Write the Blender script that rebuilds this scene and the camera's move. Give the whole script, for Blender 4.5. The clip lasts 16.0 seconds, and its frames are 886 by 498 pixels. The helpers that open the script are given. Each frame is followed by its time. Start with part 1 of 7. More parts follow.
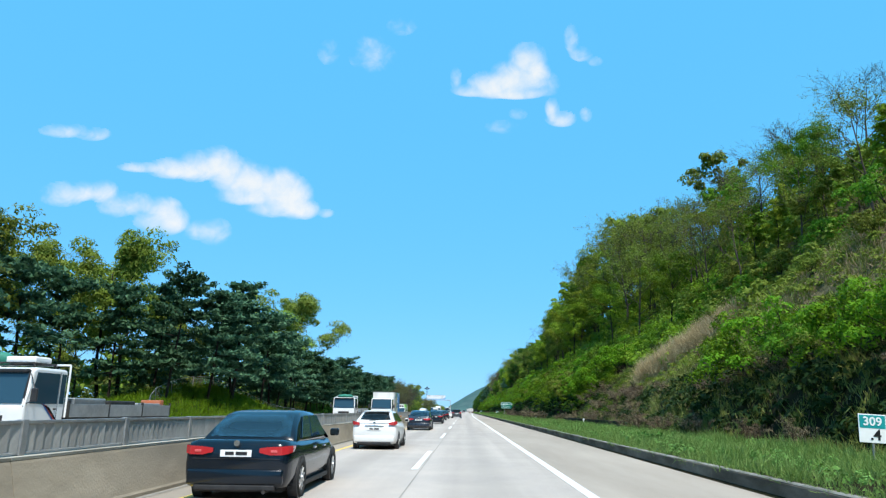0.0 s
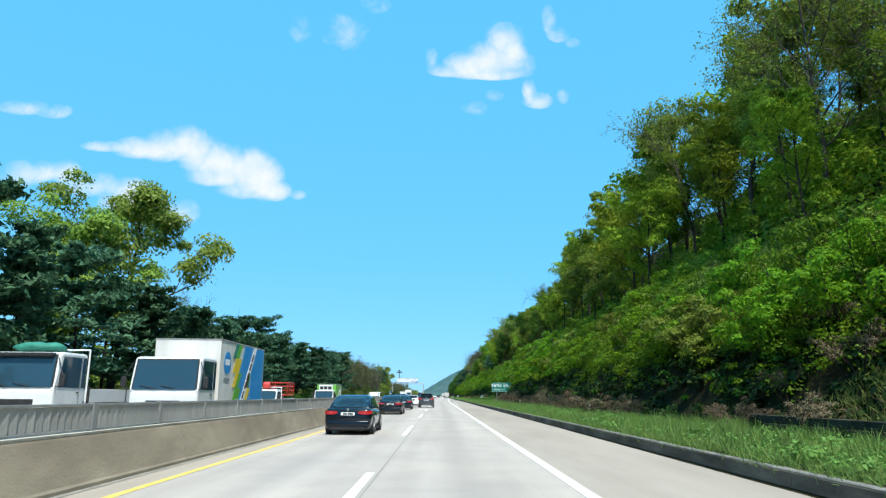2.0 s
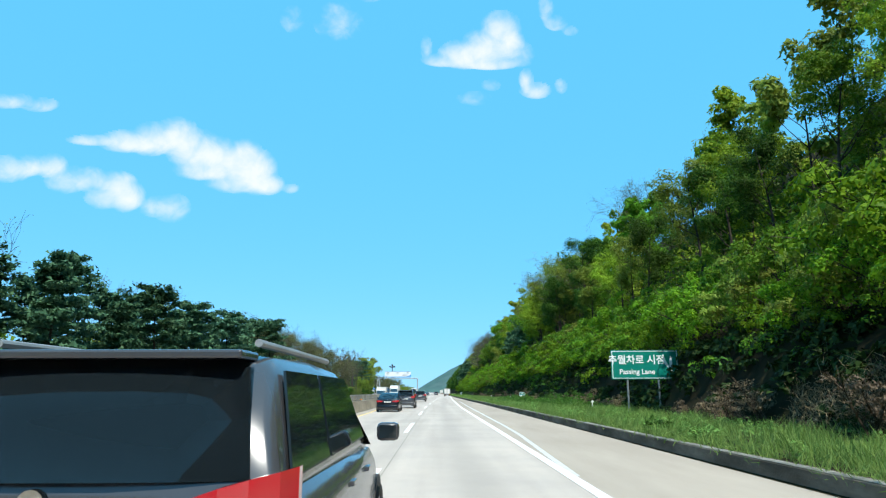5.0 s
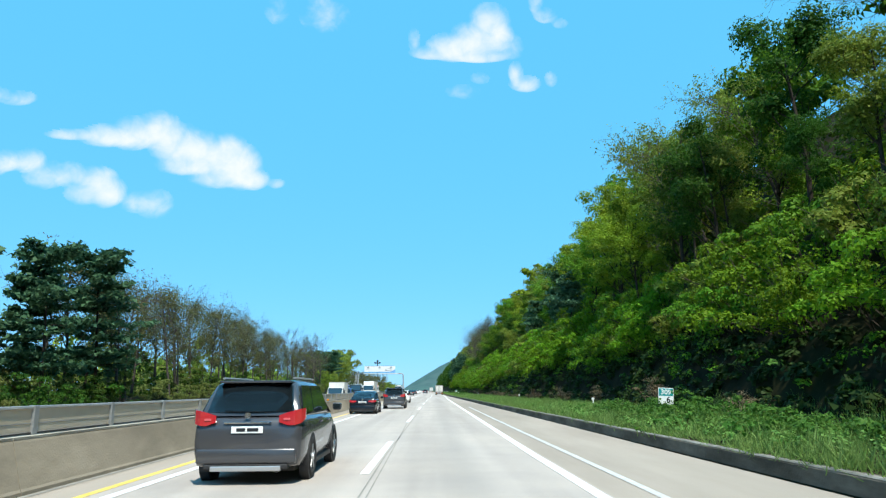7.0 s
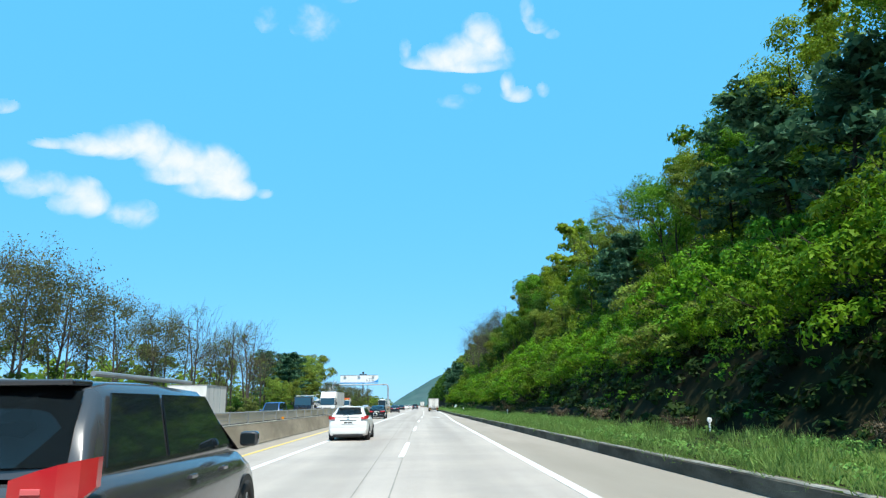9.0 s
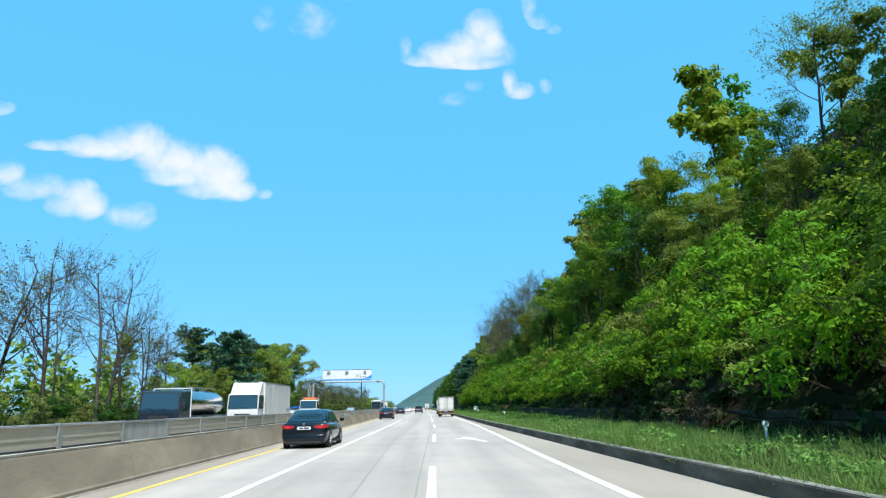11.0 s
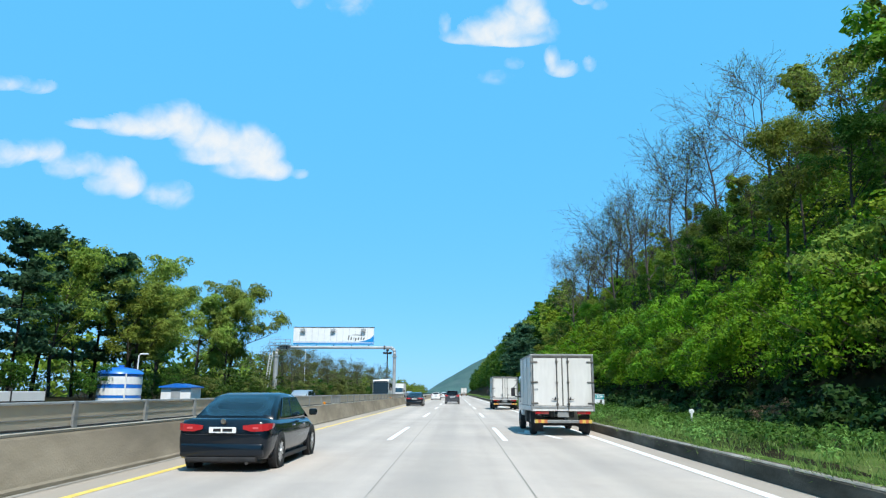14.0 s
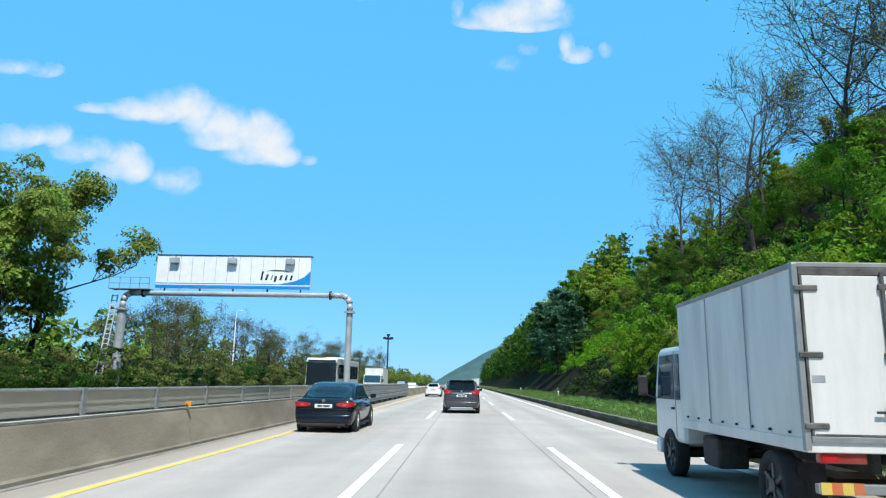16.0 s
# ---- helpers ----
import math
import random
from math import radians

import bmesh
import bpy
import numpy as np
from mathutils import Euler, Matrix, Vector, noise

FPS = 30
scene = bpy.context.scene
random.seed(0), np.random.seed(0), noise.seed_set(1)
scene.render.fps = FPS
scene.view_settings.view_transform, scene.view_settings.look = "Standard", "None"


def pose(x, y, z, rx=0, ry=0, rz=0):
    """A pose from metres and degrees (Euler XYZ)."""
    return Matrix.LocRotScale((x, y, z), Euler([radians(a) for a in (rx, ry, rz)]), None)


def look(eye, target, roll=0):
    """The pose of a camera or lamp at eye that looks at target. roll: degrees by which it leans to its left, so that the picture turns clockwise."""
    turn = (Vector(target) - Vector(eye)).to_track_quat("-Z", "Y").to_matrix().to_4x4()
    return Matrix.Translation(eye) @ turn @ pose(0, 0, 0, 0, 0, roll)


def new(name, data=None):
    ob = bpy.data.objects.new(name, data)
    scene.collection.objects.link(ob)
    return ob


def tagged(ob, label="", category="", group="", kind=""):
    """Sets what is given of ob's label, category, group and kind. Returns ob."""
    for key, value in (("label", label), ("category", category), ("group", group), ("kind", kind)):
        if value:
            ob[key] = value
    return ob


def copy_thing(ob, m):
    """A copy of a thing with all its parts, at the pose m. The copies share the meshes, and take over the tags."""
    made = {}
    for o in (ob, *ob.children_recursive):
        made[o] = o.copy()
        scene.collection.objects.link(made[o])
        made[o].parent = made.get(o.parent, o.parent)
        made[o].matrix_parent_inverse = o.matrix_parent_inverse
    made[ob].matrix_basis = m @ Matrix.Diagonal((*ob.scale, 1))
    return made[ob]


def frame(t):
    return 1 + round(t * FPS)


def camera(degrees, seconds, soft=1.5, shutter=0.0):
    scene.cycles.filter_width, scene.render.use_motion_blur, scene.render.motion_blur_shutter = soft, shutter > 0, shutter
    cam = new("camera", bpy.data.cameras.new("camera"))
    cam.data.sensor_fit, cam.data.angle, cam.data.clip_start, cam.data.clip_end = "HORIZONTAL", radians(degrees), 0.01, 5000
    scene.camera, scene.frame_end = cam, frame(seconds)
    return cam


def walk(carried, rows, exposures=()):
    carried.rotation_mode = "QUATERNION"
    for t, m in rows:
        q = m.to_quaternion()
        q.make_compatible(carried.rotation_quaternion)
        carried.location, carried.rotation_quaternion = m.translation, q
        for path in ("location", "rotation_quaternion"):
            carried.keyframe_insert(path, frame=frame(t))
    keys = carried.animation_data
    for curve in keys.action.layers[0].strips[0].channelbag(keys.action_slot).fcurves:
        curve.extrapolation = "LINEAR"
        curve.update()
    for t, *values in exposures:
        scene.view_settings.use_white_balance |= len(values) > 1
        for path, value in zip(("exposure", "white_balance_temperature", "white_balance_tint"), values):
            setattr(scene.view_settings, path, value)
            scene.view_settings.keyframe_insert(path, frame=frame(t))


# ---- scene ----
cam = camera(66.91, 16.0, soft=1.25)
PATH = [
    (0.0, pose(0.034, 1.28, 1.500, 103.53, -0.71, 1.78)),
    (0.2, pose(0.036, 6.60, 1.496, 103.68, -0.42, 1.57)),
    (0.5, pose(0.038, 14.58, 1.501, 103.60, -0.15, 1.36)),
    (1.0, pose(0.045, 27.88, 1.499, 103.62, -0.22, 0.69)),
    (1.5, pose(0.058, 41.19, 1.477, 103.19, -0.43, 0.17)),
    (2.0, pose(0.068, 54.50, 1.476, 102.31, -0.40, -0.32)),
    (2.5, pose(0.076, 67.85, 1.499, 101.73, 0.07, -0.75)),
    (3.0, pose(0.077, 81.23, 1.501, 101.74, 0.07, -0.73)),
    (3.5, pose(0.067, 94.66, 1.503, 101.96, -0.26, -0.76)),
    (4.0, pose(0.047, 108.12, 1.498, 102.13, -0.20, -0.71)),
    (4.2, pose(0.036, 113.51, 1.499, 102.12, -0.12, -0.70)),
    (6.3, pose(-0.138, 170.54, 1.500, 102.00, 0.35, -0.31)),
    (6.5, pose(-0.124, 175.91, 1.495, 102.02, 0.44, -0.65)),
    (7.0, pose(-0.086, 189.34, 1.498, 101.87, 0.51, -1.41)),
    (7.3, pose(-0.059, 197.42, 1.530, 102.00, 0.75, -1.64)),
    (7.5, pose(-0.044, 202.80, 1.482, 102.30, 0.98, -1.77)),
    (8.0, pose(-0.007, 216.21, 1.516, 102.93, 0.90, -1.71)),
    (8.2, pose(0.008, 221.55, 1.500, 103.07, 0.61, -2.13)),
    (10.3, pose(0.078, 275.94, 1.500, 103.04, 0.63, -2.23)),
    (10.5, pose(0.075, 281.06, 1.505, 103.09, 0.87, -2.13)),
    (11.0, pose(0.062, 293.84, 1.482, 103.22, 1.10, -1.86)),
    (11.5, pose(0.024, 306.61, 1.497, 103.54, 0.66, -1.64)),
    (12.0, pose(-0.004, 319.35, 1.493, 103.36, -0.26, -1.14)),
    (12.5, pose(-0.010, 332.07, 1.482, 103.19, -0.76, -0.75)),
    (13.0, pose(0.002, 344.83, 1.507, 102.85, -0.95, -0.57)),
    (13.5, pose(0.012, 357.67, 1.492, 102.34, -0.55, 0.37)),
    (14.0, pose(0.006, 370.64, 1.501, 102.05, -0.32, 1.04)),
    (14.5, pose(-0.028, 383.78, 1.487, 101.90, -0.77, 2.08)),
    (15.0, pose(-0.104, 397.18, 1.482, 101.65, -1.05, 2.37)),
    (15.5, pose(-0.181, 410.77, 1.498, 101.38, -0.94, 2.46)),
    (16.0, pose(-0.265, 424.46, 1.498, 101.31, -1.05, 1.79)),
]
walk(cam, PATH, [(0.0, 0.62, 6480, 9), (1.0, 0.62, 6450, 10), (1.5, 0.58, 6420, 10), (2.0, 0.70, 6560, 6), (4.0, 0.74, 6580, 5), (8.0, 0.72, 6580, 5), (11.0, 0.68, 6520, 7), (13.0, 0.62, 6500, 7), (14.5, 0.57, 6420, 9), (15.0, 0.53, 6350, 9), (16.0, 0.58, 6420, 9)])

# ---- world, sun ----
SUN_FROM = Vector((0.15, -0.46, 0.87)).normalized()
world = bpy.data.worlds.new("world")
world.use_nodes = True
scene.world = world
wn, wl = world.node_tree.nodes, world.node_tree.links
sky = wn.new("ShaderNodeTexSky")
sky.sky_type, sky.sun_disc = "NISHITA", False
sky.sun_elevation, sky.sun_rotation = math.asin(SUN_FROM.z), math.atan2(SUN_FROM.x, SUN_FROM.y)
sky.air_density, sky.dust_density, sky.ozone_density = 1.0, 0.15, 2.5
tint = wn.new("ShaderNodeMixRGB")
tint.blend_type = "MULTIPLY"
tint.inputs[0].default_value = 1.0
tint.inputs[2].default_value = (0.60, 0.56, 0.82, 1)
wl.new(sky.outputs[0], tint.inputs[1])
even = wn.new("ShaderNodeMixRGB")
even.inputs[0].default_value = 0.75
even.inputs[2].default_value = (0.55, 2.92, 5.0, 1)
wl.new(tint.outputs[0], even.inputs[1])
wl.new(even.outputs[0], wn["Background"].inputs[0])
wn["Background"].inputs[1].default_value = 0.15
sun = new("sun", bpy.data.lights.new("sun", "SUN"))
sun.data.energy, sun.data.angle, sun.data.color = 4.1, radians(0.53), (1.0, 0.96, 0.88)
sun.matrix_world = look(SUN_FROM * 100, (0, 0, 0))
scene.view_settings.exposure = 0.62

# ---- materials ----
def material(name):
    m = bpy.data.materials.new(name)
    m.use_nodes = True
    return m, m.node_tree.nodes, m.node_tree.links, m.node_tree.nodes["Principled BSDF"]


def noisy(name, a, b, scale=1.0, rough=0.8, bump=0.2, fine=30.0, metal=0.0, stretch=(1, 1, 1), c=None, c_scale=0.2, c_amount=0.5, spec=0.4, vary=0.0):
    """Two-scale mottled surface: colours a and b in a large pattern, c in a still larger one, fine grain as bump."""
    m, n, l, p = material(name)
    co = n.new("ShaderNodeTexCoord")
    mp = n.new("ShaderNodeMapping")
    mp.inputs[3].default_value = stretch
    l.new(co.outputs["Object"], mp.inputs[0])
    t1 = n.new("ShaderNodeTexNoise")
    t1.inputs["Scale"].default_value, t1.inputs["Detail"].default_value = scale, 6
    t1.inputs["Roughness"].default_value = 0.65
    l.new(mp.outputs[0], t1.inputs["Vector"])
    ramp = n.new("ShaderNodeValToRGB")
    ramp.color_ramp.elements[0].position, ramp.color_ramp.elements[1].position = 0.35, 0.65
    ramp.color_ramp.elements[0].color, ramp.color_ramp.elements[1].color = (*a, 1), (*b, 1)
    l.new(t1.outputs["Fac"], ramp.inputs[0])
    out = ramp.outputs[0]
    if c:
        t3 = n.new("ShaderNodeTexNoise")
        t3.inputs["Scale"].default_value, t3.inputs["Detail"].default_value = c_scale, 5
        l.new(mp.outputs[0], t3.inputs["Vector"])
        r3 = n.new("ShaderNodeValToRGB")
        r3.color_ramp.elements[0].position, r3.color_ramp.elements[1].position = 0.45, 0.7
        r3.color_ramp.elements[1].color = (c_amount, c_amount, c_amount, 1)
        l.new(t3.outputs["Fac"], r3.inputs[0])
        mx = n.new("ShaderNodeMixRGB")
        mx.inputs[2].default_value = (*c, 1)
        l.new(r3.outputs[0], mx.inputs[0])
        l.new(out, mx.inputs[1])
        out = mx.outputs[0]
    if vary:
        oi = n.new("ShaderNodeObjectInfo")
        mr = n.new("ShaderNodeMapRange")
        mr.inputs[3].default_value, mr.inputs[4].default_value = 1 - vary, 1 + vary
        l.new(oi.outputs["Random"], mr.inputs[0])
        mv = n.new("ShaderNodeMixRGB")
        mv.blend_type = "MULTIPLY"
        mv.inputs[0].default_value = 1
        l.new(out, mv.inputs[1])
        l.new(mr.outputs[0], mv.inputs[2])
        out = mv.outputs[0]
    l.new(out, p.inputs["Base Color"])
    t2 = n.new("ShaderNodeTexNoise")
    t2.inputs["Scale"].default_value, t2.inputs["Detail"].default_value = fine, 3
    l.new(co.outputs["Object"], t2.inputs["Vector"])
    bp = n.new("ShaderNodeBump")
    bp.inputs["Strength"].default_value, bp.inputs["Distance"].default_value = bump, 0.02
    l.new(t2.outputs["Fac"], bp.inputs["Height"])
    l.new(bp.outputs[0], p.inputs["Normal"])
    mr2 = n.new("ShaderNodeMapRange")
    mr2.inputs[3].default_value, mr2.inputs[4].default_value = max(rough - 0.1, 0.02), min(rough + 0.1, 1)
    l.new(t1.outputs["Fac"], mr2.inputs[0])
    l.new(mr2.outputs[0], p.inputs["Roughness"])
    p.inputs["Metallic"].default_value, p.inputs["Specular IOR Level"].default_value = metal, spec
    return m


def paint(name, col, rough=0.3, coat=0.6, metal=0.0, dirt=0.12):
    """Vehicle lacquer with a faint film of dust."""
    m, n, l, p = material(name)
    co = n.new("ShaderNodeTexCoord")
    t = n.new("ShaderNodeTexNoise")
    t.inputs["Scale"].default_value, t.inputs["Detail"].default_value = 2.5, 6
    l.new(co.outputs["Object"], t.inputs["Vector"])
    mr = n.new("ShaderNodeMapRange")
    mr.inputs[1].default_value, mr.inputs[2].default_value = 0.4, 0.8
    mr.inputs[3].default_value, mr.inputs[4].default_value = 0.0, dirt
    l.new(t.outputs["Fac"], mr.inputs[0])
    mx = n.new("ShaderNodeMixRGB")
    mx.inputs[1].default_value, mx.inputs[2].default_value = (*col, 1), (0.3, 0.27, 0.22, 1)
    l.new(mr.outputs[0], mx.inputs[0])
    l.new(mx.outputs[0], p.inputs["Base Color"])
    p.inputs["Roughness"].default_value, p.inputs["Metallic"].default_value = rough, metal
    p.inputs["Coat Weight"].default_value, p.inputs["Coat Roughness"].default_value = coat, 0.06
    return m


def glassy(name, col=(0.012, 0.018, 0.022), rough=0.04, spec=0.5):
    m, n, l, p = material(name)
    p.inputs["Base Color"].default_value = (*col, 1)
    p.inputs["Roughness"].default_value = rough
    p.inputs["Specular IOR Level"].default_value = spec
    return m


def leaf(name, a, b, trans=0.35, vary=0.25, rough=0.55):
    """Foliage: each leaf between two greens, each plant a little lighter or darker, light passing through."""
    m, n, l, p = material(name)
    ge = n.new("ShaderNodeNewGeometry")
    ramp = n.new("ShaderNodeValToRGB")
    ramp.color_ramp.elements[0].color, ramp.color_ramp.elements[1].color = (*a, 1), (*b, 1)
    l.new(ge.outputs["Random Per Island"], ramp.inputs[0])
    oi = n.new("ShaderNodeObjectInfo")
    mr = n.new("ShaderNodeMapRange")
    mr.inputs[3].default_value, mr.inputs[4].default_value = 1 - vary, 1 + vary
    l.new(oi.outputs["Random"], mr.inputs[0])
    hs = n.new("ShaderNodeHueSaturation")
    mh = n.new("ShaderNodeMapRange")
    mh.inputs[3].default_value, mh.inputs[4].default_value = 0.488, 0.520
    l.new(oi.outputs["Random"], mh.inputs[0])
    l.new(mh.outputs[0], hs.inputs["Hue"])
    l.new(mr.outputs[0], hs.inputs["Value"])
    l.new(ramp.outputs[0], hs.inputs["Color"])
    l.new(hs.outputs[0], p.inputs["Base Color"])
    p.inputs["Roughness"].default_value = rough
    p.inputs["Specular IOR Level"].default_value = 0.10
    tr = n.new("ShaderNodeBsdfTranslucent")
    l.new(hs.outputs[0], tr.inputs["Color"])
    mix = n.new("ShaderNodeMixShader")
    mix.inputs[0].default_value = trans
    l.new(p.outputs[0], mix.inputs[1])
    l.new(tr.outputs[0], mix.inputs[2])
    l.new(mix.outputs[0], n["Material Output"].inputs["Surface"])
    return m


def road_surface():
    """Worn pale carriageway: darker wheel tracks along the lanes, fine cracks, patches and grain."""
    m, n, l, p = material("worn carriageway")
    co = n.new("ShaderNodeTexCoord")
    sep = n.new("ShaderNodeSeparateXYZ")
    l.new(co.outputs["Object"], sep.inputs[0])
    w = n.new("ShaderNodeMapping")
    w.inputs[3].default_value = (1.0, 0.03, 1)
    l.new(co.outputs["Object"], w.inputs[0])
    t1 = n.new("ShaderNodeTexNoise")
    t1.inputs["Scale"].default_value, t1.inputs["Detail"].default_value = 0.9, 5
    l.new(w.outputs[0], t1.inputs["Vector"])
    r1 = n.new("ShaderNodeValToRGB")
    r1.color_ramp.elements[0].position, r1.color_ramp.elements[1].position = 0.3, 0.7
    r1.color_ramp.elements[0].color, r1.color_ramp.elements[1].color = (0.368, 0.322, 0.285, 1), (0.496, 0.434, 0.388, 1)
    l.new(t1.outputs["Fac"], r1.inputs[0])
    t2 = n.new("ShaderNodeTexNoise")
    t2.inputs["Scale"].default_value, t2.inputs["Detail"].default_value = 0.25, 8
    t2.inputs["Roughness"].default_value = 0.7
    l.new(co.outputs["Object"], t2.inputs["Vector"])
    r2 = n.new("ShaderNodeValToRGB")
    r2.color_ramp.elements[0].position, r2.color_ramp.elements[1].position = 0.35, 0.7
    r2.color_ramp.elements[0].color, r2.color_ramp.elements[1].color = (0.84, 0.85, 0.86, 1), (1.05, 1.04, 1.02, 1)
    l.new(t2.outputs["Fac"], r2.inputs[0])
    mx = n.new("ShaderNodeMixRGB")
    mx.blend_type = "MULTIPLY"
    mx.inputs[0].default_value = 1
    l.new(r1.outputs[0], mx.inputs[1])
    l.new(r2.outputs[0], mx.inputs[2])
    t3 = n.new("ShaderNodeTexNoise")
    t3.inputs["Scale"].default_value, t3.inputs["Detail"].default_value = 60, 3
    l.new(co.outputs["Object"], t3.inputs["Vector"])
    r3 = n.new("ShaderNodeValToRGB")
    r3.color_ramp.elements[0].position, r3.color_ramp.elements[1].position = 0.3, 0.7
    r3.color_ramp.elements[0].color, r3.color_ramp.elements[1].color = (0.86, 0.86, 0.86, 1), (1.08, 1.08, 1.08, 1)
    l.new(t3.outputs["Fac"], r3.inputs[0])
    m2 = n.new("ShaderNodeMixRGB")
    m2.blend_type = "MULTIPLY"
    m2.inputs[0].default_value = 1
    l.new(mx.outputs[0], m2.inputs[1])
    l.new(r3.outputs[0], m2.inputs[2])
    at = n.new("ShaderNodeAttribute")
    at.attribute_name = "oil"
    patch = n.new("ShaderNodeMapRange")
    patch.inputs[1].default_value, patch.inputs[2].default_value = 0.3, 0.65
    patch.inputs[3].default_value, patch.inputs[4].default_value = 0.06, 0.34
    l.new(t1.outputs["Fac"], patch.inputs[0])
    oil = n.new("ShaderNodeMath")
    oil.operation = "MULTIPLY"
    l.new(at.outputs["Fac"], oil.inputs[0])
    l.new(patch.outputs[0], oil.inputs[1])
    m3 = n.new("ShaderNodeMixRGB")
    m3.inputs[2].default_value = (0.15, 0.145, 0.13, 1)
    l.new(oil.outputs[0], m3.inputs[0])
    l.new(m2.outputs[0], m3.inputs[1])
    l.new(m3.outputs[0], p.inputs["Base Color"])
    bp = n.new("ShaderNodeBump")
    bp.inputs["Strength"].default_value, bp.inputs["Distance"].default_value = 0.25, 0.01
    l.new(t3.outputs["Fac"], bp.inputs["Height"])
    l.new(bp.outputs[0], p.inputs["Normal"])
    p.inputs["Roughness"].default_value = 0.85
    p.inputs["Specular IOR Level"].default_value = 0.3
    return m


def screen_mesh(name="expanded metal mesh", low=0.04, high=0.24):
    """Fine metal mesh: part of the light passes between the wires."""
    m, n, l, p = material(name)
    p.inputs["Base Color"].default_value = (0.47, 0.41, 0.32, 1)
    p.inputs["Metallic"].default_value, p.inputs["Roughness"].default_value = 0.1, 0.6
    co = n.new("ShaderNodeTexCoord")
    t = n.new("ShaderNodeTexNoise")
    t.inputs["Scale"].default_value, t.inputs["Detail"].default_value = 1.5, 4
    l.new(co.outputs["Object"], t.inputs["Vector"])
    mr = n.new("ShaderNodeMapRange")
    mr.inputs[3].default_value, mr.inputs[4].default_value = low, high
    l.new(t.outputs["Fac"], mr.inputs[0])
    tr = n.new("ShaderNodeBsdfTransparent")
    mix = n.new("ShaderNodeMixShader")
    l.new(mr.outputs[0], mix.inputs[0])
    l.new(p.outputs[0], mix.inputs[1])
    l.new(tr.outputs[0], mix.inputs[2])
    l.new(mix.outputs[0], n["Material Output"].inputs["Surface"])
    return m


def cloud_matter():
    """Cloud backdrop: ragged vapour, denser where the stored thickness is greater."""
    m, n, l, p = material("cloud vapour")
    at = n.new("ShaderNodeAttribute")
    at.attribute_name = "thickness"
    co = n.new("ShaderNodeTexCoord")
    t = n.new("ShaderNodeTexNoise")
    t.inputs["Scale"].default_value, t.inputs["Detail"].default_value = 0.011, 6
    t.inputs["Roughness"].default_value = 0.55
    t.inputs["Distortion"].default_value = 0.3
    l.new(co.outputs["Object"], t.inputs["Vector"])
    sb = n.new("ShaderNodeMath")
    sb.operation = "MULTIPLY_ADD"
    sb.inputs[1].default_value, sb.inputs[2].default_value = 1.1, -0.60
    l.new(t.outputs["Fac"], sb.inputs[0])
    ad = n.new("ShaderNodeMath")
    l.new(at.outputs["Fac"], ad.inputs[0])
    l.new(sb.outputs[0], ad.inputs[1])
    mr = n.new("ShaderNodeMapRange")
    mr.interpolation_type = "SMOOTHSTEP"
    mr.inputs[1].default_value, mr.inputs[2].default_value = -0.08, 1.3
    mr.inputs[3].default_value, mr.inputs[4].default_value = 0.0, 0.90
    l.new(ad.outputs[0], mr.inputs[0])
    em = n.new("ShaderNodeEmission")
    em.inputs[0].default_value, em.inputs[1].default_value = (1.0, 0.99, 0.97, 1), 0.64
    tr = n.new("ShaderNodeBsdfTransparent")
    mix = n.new("ShaderNodeMixShader")
    l.new(mr.outputs[0], mix.inputs[0])
    l.new(tr.outputs[0], mix.inputs[1])
    l.new(em.outputs[0], mix.inputs[2])
    l.new(mix.outputs[0], n["Material Output"].inputs["Surface"])
    return m


M_ROAD = road_surface()
M_SHOULDER = noisy("dusty shoulder", (0.295, 0.252, 0.21), (0.375, 0.325, 0.275), 0.4, 0.9, 0.3, 50, c=(0.225, 0.205, 0.17), c_scale=0.15, c_amount=0.6, stretch=(1, 0.15, 1), spec=0.15)
M_LINE = noisy("white road paint", (0.62, 0.62, 0.60), (0.82, 0.82, 0.80), 3, 0.6, 0.15, 80)
M_OLDLINE = noisy("worn white road paint", (0.42, 0.41, 0.39), (0.55, 0.54, 0.52), 4, 0.7, 0.15, 80)
M_YELLOW = noisy("yellow road paint", (0.62, 0.43, 0.07), (0.75, 0.55, 0.14), 3, 0.6, 0.15, 80)
M_SEAM = noisy("tarred joint", (0.19, 0.175, 0.15), (0.30, 0.28, 0.245), 2, 0.8, 0.1, 40)
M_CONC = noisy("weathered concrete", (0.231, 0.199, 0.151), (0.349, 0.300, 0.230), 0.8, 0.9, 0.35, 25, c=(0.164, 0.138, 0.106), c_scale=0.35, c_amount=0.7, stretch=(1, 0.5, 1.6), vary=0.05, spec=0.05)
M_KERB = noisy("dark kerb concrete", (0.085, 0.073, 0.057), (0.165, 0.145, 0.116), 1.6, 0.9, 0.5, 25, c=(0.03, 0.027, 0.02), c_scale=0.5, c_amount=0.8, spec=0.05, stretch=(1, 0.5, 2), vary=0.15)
M_BLOCK = noisy("dark mossy block", (0.028, 0.026, 0.021), (0.065, 0.058, 0.047), 1.6, 0.95, 0.5, 25, c=(0.02, 0.026, 0.012), c_scale=0.7, c_amount=0.7, spec=0.05, vary=0.25)
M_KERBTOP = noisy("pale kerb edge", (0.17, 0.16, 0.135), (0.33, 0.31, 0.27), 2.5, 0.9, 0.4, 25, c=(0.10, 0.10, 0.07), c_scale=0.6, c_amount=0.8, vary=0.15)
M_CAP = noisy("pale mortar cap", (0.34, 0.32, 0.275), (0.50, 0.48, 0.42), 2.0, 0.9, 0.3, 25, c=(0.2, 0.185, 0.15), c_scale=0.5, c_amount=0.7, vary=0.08)
